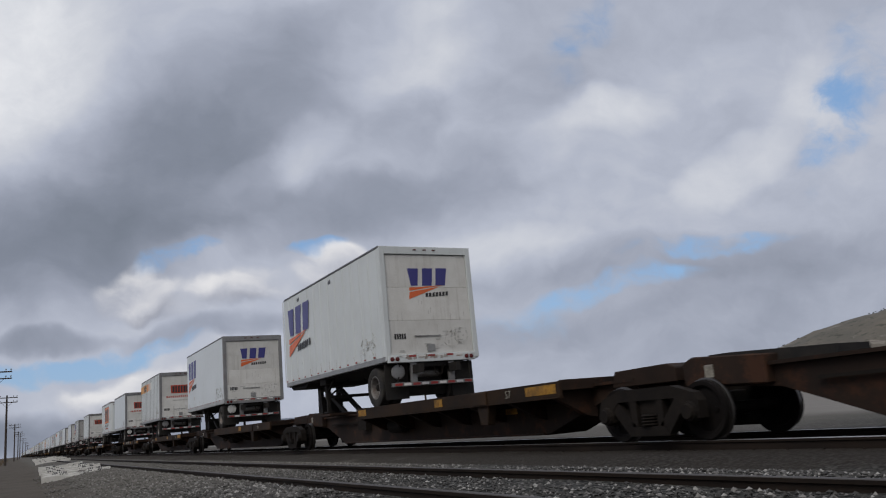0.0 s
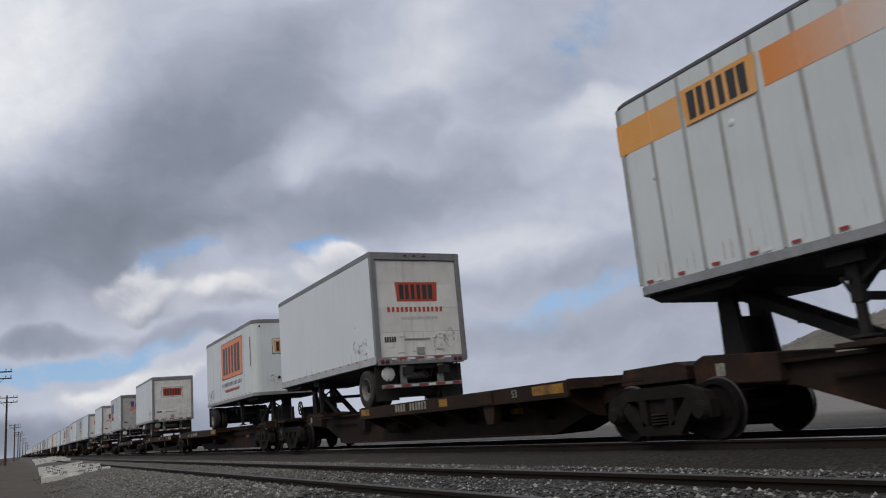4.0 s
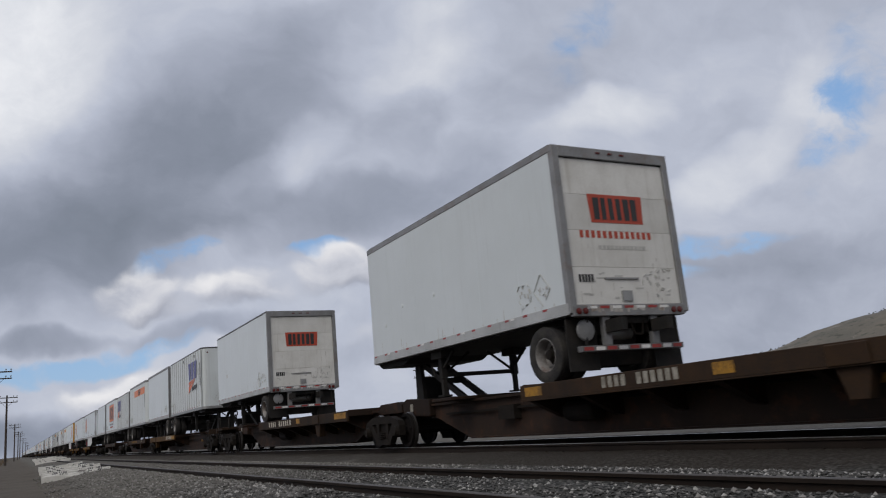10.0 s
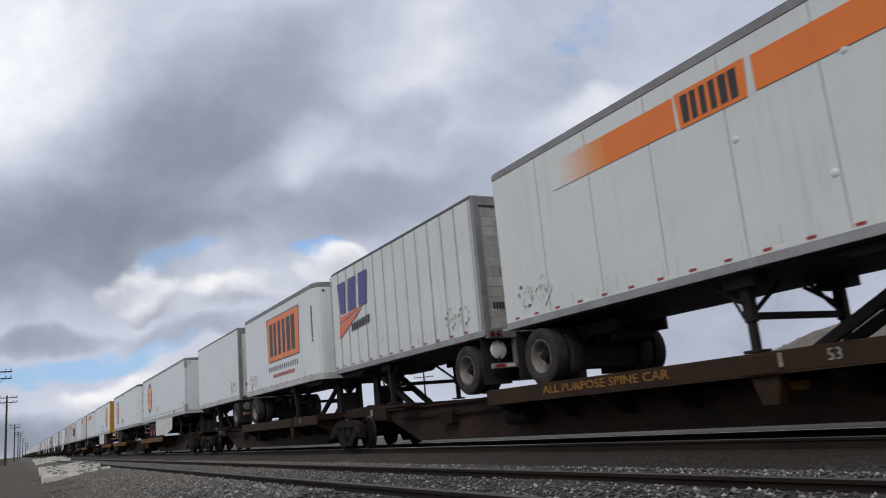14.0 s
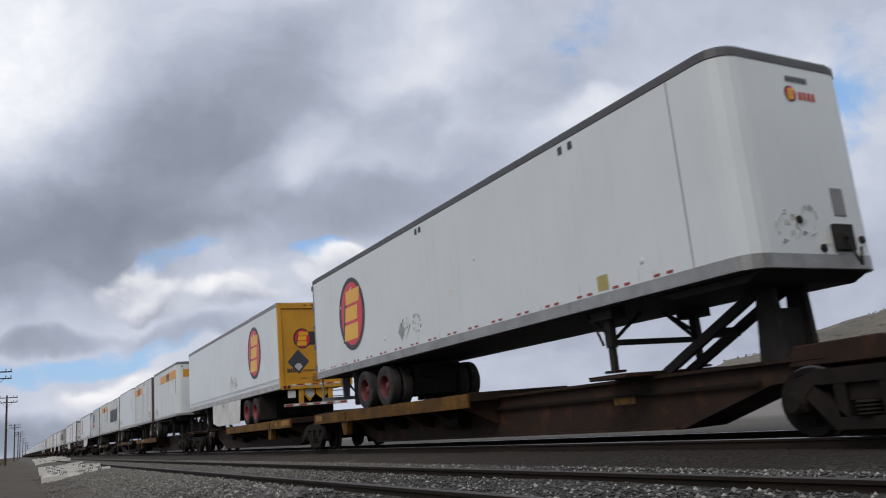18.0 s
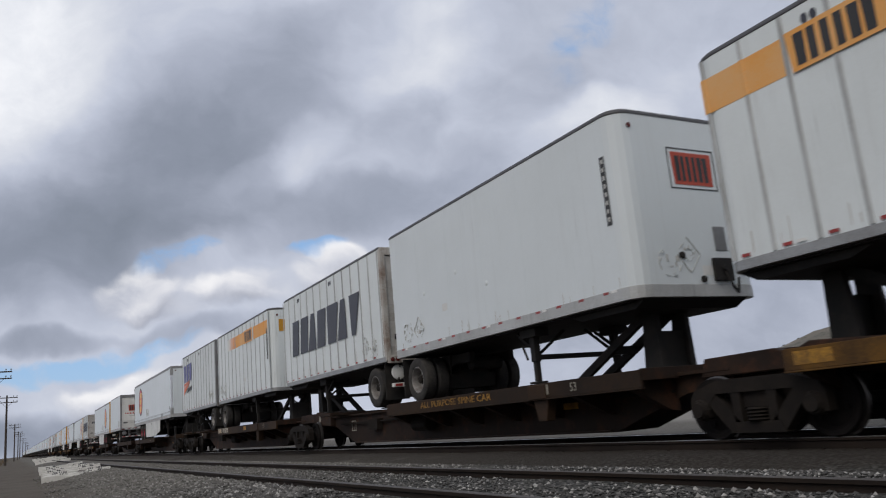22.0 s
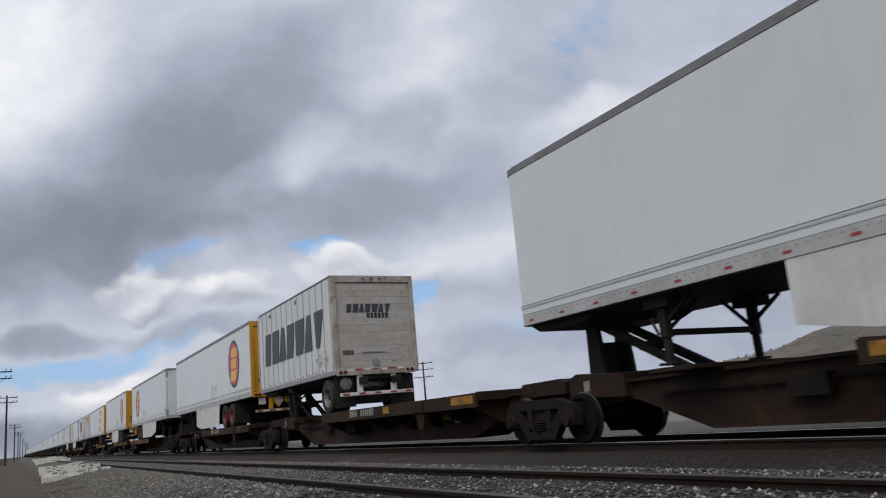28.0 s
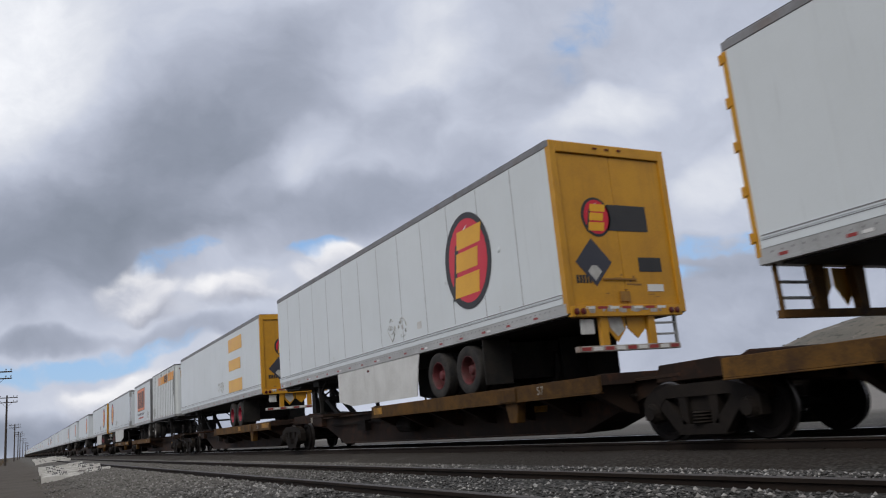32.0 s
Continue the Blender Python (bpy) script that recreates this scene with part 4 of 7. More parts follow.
def spine_unit(xt, xl, deck, hitches, lead_end, trail_end, seed, detail=True, word=""):
    """One platform of an articulated spine car, from its trailing truck at xt to its leading truck at xl."""
    P = xl - xt
    car = thing("spine_car", "rust-brown steel spine car with a yellow-edged wheel deck" if seed % 3 else "dark brown steel spine car with worn yellow deck edges", "railway car", "spine cars of the train", loc=(xt, YC, 0))
    car["seed"] = seed
    a0, a1 = (0.55, P - 0.75)
    if trail_end:
        a0 = -0.9
    if lead_end:
        a1 = P + 0.9
    belly = [(a0, 0.98), (a1, 0.98), (a1, 0.74), (P - 1.7, 0.68), (P - 3.4, 0.14), (3.5, 0.14), (2.0, 0.66), (a0, 0.74)]
    Pk = round(P, 1)
    part("centre_sill", mesh(("sill", Pk, lead_end, trail_end, seed % 4), lambda bm: prism(bm, belly, -0.46, 0.46), BROWN, 0.012), car)
    rail_ = mesh(("sill_flange", round(a0, 1), round(a1, 1), Pk), lambda bm: (box(bm, a0, a1, -0.56, -0.465, 0.94, 0.99), box(bm, a0, a1, 0.465, 0.56, 0.94, 0.99), box(bm, 3.6, P - 3.5, -0.53, -0.465, 0.145, 0.18)), BROWN)
    part("sill_flange", rail_, car)
    # end casting over the trailing truck, tongue over the leading one
    part("end_casting", mesh("end_casting", lambda bm: (prism(bm, [(0.42, 0.76), (1.9, 0.70), (1.9, 1.10), (0.62, 1.18), (0.42, 1.10)], -0.62, 0.62)), BROWN, 0.02), car)
    part("articulation_tongue", mesh("tongue", lambda bm: (prism(bm, [(-1.55, 0.72), (0.36, 0.76), (0.36, 0.96), (-0.25, 0.99), (-1.55, 1.00)], -0.33, 0.33), prism(bm, [(-1.3, 0.86), (0.2, 0.86), (0.2, 1.08), (0.02, 1.15), (-1.2, 1.13)], -0.55, 0.55)), BROWN, 0.015), car, loc=(P, 0, 0))
    # wheel deck
    d0, d1 = (P - 10.9, P - 1.75) if deck == "lead" else (0.75, 10.2)
    Ld = round(d1 - d0, 2)
    part("wheel_deck", mesh(("deck", Ld), lambda bm: (box(bm, 0, Ld, -1.28, -0.42, DECK - 0.10, DECK - 0.03), box(bm, 0, Ld, 0.42, 1.28, DECK - 0.10, DECK - 0.03)), BROWN), car, loc=(d0, 0, 0))
    ochre = DECKB if seed in (13, 14, 15) else (DECKM if seed > 23 or seed in (10, 16) else DECKY)
    edge = mesh(("deck_edge", Ld, ochre.name), lambda bm: (box(bm, 0, Ld, -0.03, 0.03, DECK - 0.26, DECK), box(bm, 0, Ld, -0.05, 0.05, DECK - 0.285, DECK - 0.262)), ochre, 0.006)
    for s_ in (-1, 1):
        part("deck_edge", edge, car, "worn yellow and brown edge beam", loc=(d0, s_ * 1.28, 0))
    lip = mesh("deck_lip", lambda bm: box(bm, -0.04, 0.04, -1.25, 1.25, DECK - 0.16, DECK + 0.02), BROWN, 0.005)
    for x in (d0 + 0.04, d1 - 0.04):
        part("deck_lip", lip, car, loc=(x, 0, 0))
    gus = mesh("gusset", lambda bm: prism(bm, [(-0.40, 0.42), (-0.62, 0.46), (-1.25, DECK - 0.29), (-1.25, DECK - 0.12), (-0.40, DECK - 0.12)], -0.07, 0.07, "x"), BROWN)
    jack = mesh(("jacking_bracket", ochre.name), lambda bm: (prism(bm, [(-0.14, 0.42), (0.10, 0.42), (0.20, DECK - 0.27), (-0.26, DECK - 0.27)], -1.27, -1.08), box(bm, -0.3, 0.24, -1.345, -1.312, DECK - 0.27, DECK - 0.02)), ochre, 0.012)
    if detail:
        n = 7
        for i in range(n):
            part("gusset", gus, car, loc=(d0 + 0.25 + (Ld - 0.5) * i / (n - 1), 0, 0))
        part("jacking_bracket", jack, car, "worn yellow jacking bracket", loc=(d0 + (2.4 if deck == "trail" else Ld - 2.6), 0, 0))
    for x, toward, up in hitches:
        add_hitch(car, x, toward, up)
    if detail:
        part("end_label", mesh("end_label", lambda bm: box(bm, 0, 0.16, -0.004, 0, 0, 0.18), WMARK), car, "small white label", loc=(0.85, -0.621, 0.86))
        add_marks(car, d0, d1, seed, word)
        rng = random.Random(seed + 50)
        pad = mesh("landing_pad", lambda bm: box(bm, -0.45, 0.45, -1.15, 1.15, 0, 0.07), REDP if seed % 3 == 1 else BROWN, 0.01)
        for x, toward, up in hitches:
            if up:
                part("landing_pad", pad, car, loc=(x + toward * 2.55, 0, 0.99))
        part("brake_pipe", mesh(("pipe", round(P)), lambda bm: (bar(bm, (2.6, -0.53, 0.72), (P - 2.4, -0.53, 0.72), 0.045), box(bm, 5.0, 5.6, -0.64, -0.46, 0.5, 0.78), lathe(bm, [(0.16, 0), (0.18, 0.05), (0.18, 0.75), (0.16, 0.8)], 14, "x", (P * 0.42, -0.66, 0.55))), GRIME), car)
        for k in (1,):
            part("yellow_patch", yellow_patch(0.52), car, "worn yellow conspicuity patch", loc=(1.1 + k * (P - 6.0), -0.626 if k == 0 else -0.464, 0.80 if k == 0 else 0.58))
        box_ = mesh("panel_frame", lambda bm: (box(bm, 0, 0.34, -0.004, 0, 0, 0.03), box(bm, 0, 0.34, -0.004, 0, 0.27, 0.3), box(bm, 0, 0.03, -0.004, 0, 0.03, 0.27), box(bm, 0.31, 0.34, -0.004, 0, 0.03, 0.27), box(bm, 0.16, 0.18, -0.004, 0, 0.03, 0.27)), WMARK)
        if seed % 5 == 2:
            part("inspection_panel_marking", box_, car, "white framed stencil", loc=(3.3 if seed % 2 else P - 4.2, -0.464, 0.50))
    add_truck(car, 0.0, detail)
    if lead_end:
        add_truck(car, P)
    for flag, x, s_ in ((lead_end, P, 1), (trail_end, 0, -1)):
        if not flag:
            continue
        part("end_platform", mesh("end_platform", lambda bm: (box(bm, -0.5, 0.5, -1.25, 1.25, 0.98, 1.05), box(bm, 0.42, 0.52, -1.28, 1.28, 0.86, 1.09)), DECKY, 0.008), car, loc=(x + s_ * 0.55, 0, 0), rot=(0, 0, 0 if s_ > 0 else math.pi))
        part("coupler", mesh("coupler", lambda bm: (box(bm, 0.0, 0.75, -0.10, 0.10, 0.60, 0.78), prism(bm, [(0.70, -0.18), (0.98, -0.20), (1.0, 0.0), (0.86, 0.06), (0.84, 0.18), (0.70, 0.18)], 0.55, 0.83, "z")), GRIME, 0.01), car, loc=(x + s_ * 0.85, 0, 0), rot=(0, 0, 0 if s_ > 0 else math.pi))
        part("end_ladder", mesh("end_ladder", lambda bm: (bar(bm, (-0.2, -1.22, 0.4), (-0.2, -1.22, 1.55), 0.03), bar(bm, (0.2, -1.22, 0.4), (0.2, -1.22, 1.55), 0.03), bar(bm, (-0.2, -1.22, 0.42), (0.2, -1.22, 0.42), 0.03), bar(bm, (-0.2, -1.22, 0.72), (0.2, -1.22, 0.72), 0.03), bar(bm, (-0.2, -1.22, 1.53), (0.2, -1.22, 1.53), 0.03)), UNDER), car, "black steel grab iron and steps", loc=(x + s_ * 0.6, 0, 0))
        part("uncoupling_lever", mesh("uncoupling_lever", lambda bm: (bar(bm, (0, -1.2, 0.86), (0, 0, 0.82), 0.025), bar(bm, (0, -1.2, 0.86), (0.1, -1.25, 0.62), 0.025)), GRIME), car, loc=(x + s_ * 1.1, 0, 0))
        if s_ < 0:
            bw = part("hand_brake", mesh("brake_housing", lambda bm: (box(bm, -0.16, 0.16, -0.5, 0.3, 1.05, 1.45), box(bm, -0.05, 0.05, -0.9, -0.8, 1.05, 1.5)), UNDER, 0.02), car, "black hand brake housing with a spoked wheel", loc=(x - 0.35, 0, 0))

            def wheel(bm):
                for i in range(20):
                    a, c = i * math.pi / 10, (i + 1) * math.pi / 10
                    bar(bm, (0.22 * math.cos(a), 0, 0.22 * math.sin(a)), (0.22 * math.cos(c), 0, 0.22 * math.sin(c)), 0.035)
                for i in range(5):
                    a = i * 1.2566
                    bar(bm, (0, 0, 0), (0.22 * math.cos(a), 0, 0.22 * math.sin(a)), 0.03)
            part("brake_wheel", mesh("brake_wheel", wheel, UNDER), bw, loc=(0.0, -0.56, 1.42))
    MOVERS.append((car, xt))
    return car

# ---- trailers ----
TYRE_R = 0.50
FAR = 1.065          # the far side stands a little wider of the line of the kingpin


def tyre_mesh():
    return mesh("tyre", lambda bm: lathe(bm, [(0.285, -0.115), (0.33, -0.135), (0.44, -0.14), (0.485, -0.12), (0.50, -0.09), (0.494, -0.05), (0.50, -0.045), (0.50, 0.045), (0.494, 0.05), (0.50, 0.09), (0.485, 0.12), (0.44, 0.14), (0.33, 0.135), (0.285, 0.115)], 32, "y", closed=True), TYRE, smooth=True)


def rim_mesh(red):
    def build(bm):
        lathe(bm, [(0.29, 0.11), (0.30, -0.12), (0.285, -0.125), (0.265, -0.10), (0.25, 0.06), (0.19, 0.10)], 24, "y")
        for k in range(5):
            t = k * math.pi * 0.4 + 0.3
            lathe(bm, [(0.034, 0.030), (0.030, 0.028)], 8, "y", (0.218 * math.cos(t), 0.0, 0.218 * math.sin(t)))
    return mesh(("rim", red), build, {"muted": RIMD, "red": RIMR}.get(red, RIMG), smooth=True)


def hub_mesh():
    def build(bm):
        lathe(bm, [(0.195, 0.095), (0.13, 0.085), (0.12, 0.02), (0.09, -0.01), (0.085, -0.06), (0.05, -0.07)], 20, "y")
    return mesh("hub", build, GRIME, smooth=True)


def flat_poly(key, outline, mat, thick=0.004):
    """A flat cut-out standing on the near side: outline in x and z."""
    return mesh((key, mat.name, tuple(outline)), lambda bm: prism(bm, outline, -thick, 0.0), mat)


def on(face, tr, name, me, x, z, label=""):
    """Sets a flat cut-out on the near side ("side") or on the leading end ("end") of a trailer."""
    if face == "side":
        return part(name, me, tr, label, loc=(x, -1.2945 - tr["proud"], z))
    return part(name, me, tr, label, loc=(0.004 + tr["endx"], x, z), rot=(0, 0, math.pi / 2))


def navy_emblem(face, tr, x, z, kx, kz):
    """Three slanting navy blocks over an orange-red wedge and a dark strip: plain shapes in the emblem's colours."""
    def em(s_):
        return [(round(a * kx, 4), round(b * kz, 4)) for a, b in s_]
    base = on(face, tr, "emblem", flat_poly("wedge", em([(0.0, -0.55), (0.80, -0.04), (0.02, -0.26)]), FLAME), x, z, "plain navy and orange-red emblem")
    for n_, key, pts, m in (("wedge_stripe", "wedge2", [(0.02, -0.21), (0.86, 0.01), (0.02, -0.08)], FLAME),
                            ("emblem_block", "blk", [(0.0, 0.70), (0.28, 0.70), (0.24, 0.0), (0.07, 0.0)], NAVY),
                            ("emblem_block", "blk2", [(0.35, 0.0), (0.39, 0.71), (0.65, 0.71), (0.60, 0.0)], NAVY),
                            ("emblem_block", "blk3", [(0.70, 0.01), (0.74, 0.72), (1.02, 0.72), (0.95, 0.01)], NAVY)):
        part(n_, flat_poly(key, em(pts), m), base)
    for i in range(7):
        part("emblem_bar", flat_poly("ebar", em([(0.0, 0.0), (0.062, 0.007), (0.072, 0.175), (0.01, 0.168)]), INK), base, loc=((0.42 + i * 0.087) * kx, 0, (-0.47 + i * 0.010) * kz))


def box_emblem(face, tr, x, z, w, h, fill, ink, framed=False):
    """A tapering coloured panel with upright dark blocks on it, in place of lettering."""
    base = on(face, tr, "emblem_panel", flat_poly("panel", [(0.03 * w, 0), (0.97 * w, 0), (w, h), (0, h)], fill), x, z, "plain coloured panel with dark upright blocks")
    n = 6
    for i in range(n):
        cw = 0.82 * w / n
        cx = 0.09 * w + i * cw
        shape = [(0.02, 0.05), (0.66, 0.05), (0.72, 0.82), (-0.02, 0.82)] if i in (0, 4, 5) else [(0.04, 0.05), (0.56, 0.05), (0.58, 0.82), (0.02, 0.82)]
        part("emblem_block", flat_poly("yb%d" % i, [(a * cw * 1.08, b * h) for a, b in shape], ink), base, loc=(cx, -0.004, 0.06 * h))
    if framed and h > 1.0:
        part("emblem_outline", flat_poly("outline", [(0.03 * w - 0.03, -0.035), (0.97 * w + 0.03, -0.035), (w + 0.035, h + 0.035), (-0.035, h + 0.035)], INK, 0.002), base, loc=(0, -0.0005, 0))
    elif framed:
        f = 0.13 * h
        part("emblem_frame", mesh(("eframe", w, h), lambda bm: (box(bm, -f, w + f, -0.003, 0, -f, -f + 0.02), box(bm, -f, w + f, -0.003, 0, h + f - 0.02, h + f), box(bm, -f, -f + 0.02, -0.003, 0, -f + 0.02, h + f - 0.02), box(bm, w + f - 0.02, w + f, -0.003, 0, -f + 0.02, h + f - 0.02)), INK), base)


def strokes(face, tr, x, z, n, w, h, mat, gap=0.35):
    """A line of writing as plain upright strokes."""
    me = mesh(("writing_line", mat.name, n, w, h, gap), lambda bm: [box(bm, i * w * (1 + gap), i * w * (1 + gap) + w, -0.003, 0, 0, h) for i in range(n)], mat)
    tagged(on(face, tr, "writing_line", me, x, z, "line of plain strokes"), kind="stuff")


def stripe(tr, x0, x1, z0, z1, pieces):
    """A band along the side in coloured lengths: (fraction from, fraction to, material)."""
    n = int(PUP / 0.62)
    for a, b, m in pieces:
        xa, ln = x0 + a * (x1 - x0), round((b - a) * (x1 - x0), 3)
        if tr["proud"] < 0.01:
            on("side", tr, "painted_stripe", boxmesh("stripe", m, 0, ln, -0.004, 0, 0, round(z1 - z0, 3)), xa, z0, "faded orange band")
            continue
        # laid over the posts like paint
        line = [(0.0, 0.0)]
        for i in range(n + 1):
            c = -PUP + 0.16 + (PUP - 0.32) * i / n - xa
            if 0.05 < c < ln - 0.05:
                line += [(c - 0.039, 0.0), (c - 0.024, -0.017), (c + 0.024, -0.017), (c + 0.039, 0.0)]
        line += [(ln, 0.0), (ln, 0.003), (0.0, 0.003)]
        part("painted_stripe", mesh(("ribbed_stripe", m.name, xa, ln), lambda bm: prism(bm, line, 0, z1 - z0, "z"), m), tr, "faded orange band over the side posts", loc=(xa, -1.2935, z0))


def ellipse(rx, rz, n=36):
    return [(rx * math.cos(2 * math.pi * i / n), rz * math.sin(2 * math.pi * i / n)) for i in range(n)]


def oval_emblem(face, tr, x, z, rx, rz):
    """Black-rimmed red oval with a slanted gold mark of plain bars."""
    base = on(face, tr, "oval_emblem", flat_poly("oval", ellipse(rx, rz), INK), x, z, "red oval emblem with a gold mark")
    part("oval_field", flat_poly("ovalred", ellipse(rx * 0.83, rz * 0.87), OVALRED, 0.003), base, loc=(0.02 * rx, -0.004, 0))
    s_ = 0.16 * rx / rz

    def sl(pts):
        return [(a * 0.88 * rx + (b * rz) * s_ * 0.8, b * 0.93 * rz) for a, b in pts]
    part("oval_gleam", flat_poly("gleam", sl([(-0.62, 0.25), (-0.35, 0.62), (0.05, 0.80), (-0.30, 0.50), (-0.5, 0.2)]), TAPEW, 0.002), base, loc=(0, -0.007, 0))
    shade = part("mark_shadow", flat_poly("markshade", sl([(-0.74, -0.80), (-0.60, -0.80), (-0.40, 0.42), (-0.58, 0.42)]), INK, 0.003), base, loc=(0, -0.007, 0))
    for pts in ([(-0.50, 0.30), (0.66, 0.30), (0.72, 0.70), (-0.48, 0.70)], [(-0.55, -0.20), (0.52, -0.20), (0.54, 0.22), (-0.52, 0.22)], [(-0.62, -0.76), (0.58, -0.76), (0.60, -0.30), (-0.58, -0.30)]):
        part("gold_bar", flat_poly("goldbar", sl(pts), EGOLD, 0.004), base, loc=(0, -0.007, 0))


def slate_word(face, tr, x, z, w, h):
    """Seven dark blocks of different slant in place of a large painted name."""
    shapes = ([(0, 0), (0.74, 0), (0.80, 1), (0.06, 1)], [(0.02, 0), (0.86, 0), (0.94, 1), (0.10, 1)], [(0.0, 0), (0.84, 0), (0.66, 1), (0.30, 1)],
              [(0, 0), (0.80, 0), (0.90, 1), (0.08, 1)], [(0.16, 0), (0.94, 0), (1.16, 1), (0.10, 1)], [(0.0, 0), (0.84, 0), (0.68, 1), (0.30, 1)], [(0.30, 0), (0.62, 0), (1.02, 1), (0.12, 1)])
    cw = w / 6.95
    base, cx = None, 0.0
    for i, o in enumerate(shapes):
        me = flat_poly("slate%d" % i, [(round((a + 0.10 * b) * cw, 4), round(b * h, 4)) for a, b in o], SLATE)
        if base is None:
            base = on(face, tr, "painted_block", me, x, z, "large plain dark blocks painted on the trailer")
        else:
            part("painted_block", me, base, loc=(cx, 0, 0))
        cx += cw * (1.10 if i == 4 else 0.95)


def scuffs(face, tr, x, z, seed):
    """Torn rings of old placard glue."""
    rng = random.Random(seed)

    def build(bm):
        if seed % 3 == 1:
            c = [(0.25, 0), (0, 0.29), (-0.25, 0), (0, -0.29)]
            for (ax, az), (bx, bz) in zip(c, c[1:] + c[:1]):
                for k in range(3):
                    if rng.random() < 0.8:
                        f0, f1 = k / 3 + 0.02, (k + 1) / 3 - 0.02
                        bar(bm, (ax + (bx - ax) * f0, -0.0015, az + (bz - az) * f0), (ax + (bx - ax) * f1, -0.0015, az + (bz - az) * f1), 0.016 * rng.uniform(.6, 1.8), 0.003)
        for r in ((0.19, 0.23) if seed % 3 != 1 else (0.10,)):
            for i in range(9):
                if rng.random() < 0.35:
                    continue
                a = i * 0.698
                w = rng.uniform(0.2, 0.6)
                bar(bm, (r * math.cos(a), -0.0015, r * math.sin(a)), (r * math.cos(a + w), -0.0015, r * math.sin(a + w)), 0.02 * rng.uniform(.6, 1.6), 0.003)
        for i in range(5):
            cx, cz = rng.uniform(-.14, .14), rng.uniform(-.14, .14)
            box(bm, cx, cx + rng.uniform(.02, .06), -0.003, 0, cz, cz + rng.uniform(.02, .09))
    tagged(on(face, tr, "placard_residue", mesh(("scuff", seed), build, SCUFF), x, z, "torn grey glue residue of old placards"), kind="stuff")


def body_mesh(L, nose_lead, kind, old=False):
    """The van body, with rounded upright edges at its nose."""
    r = 0.30 if kind != "long" else (0.36 if old else 0.16)
    out = []
    nose = -L if not nose_lead else 0.0
    sgn = 1 if not nose_lead else -1
    arc = [(nose + sgn * (r - r * math.cos(a)), 1.29 - r + r * math.sin(a)) for a in (0, 0.4, 0.8, 1.2, math.pi / 2)]
    rear = -0.09 if not nose_lead else -L
    out = arc + [(rear, 1.29), (rear, -1.29)] + [(x, -y) for x, y in arc[::-1]]
    return [(x, y * FAR if y > 0 else y) for x, y in out]


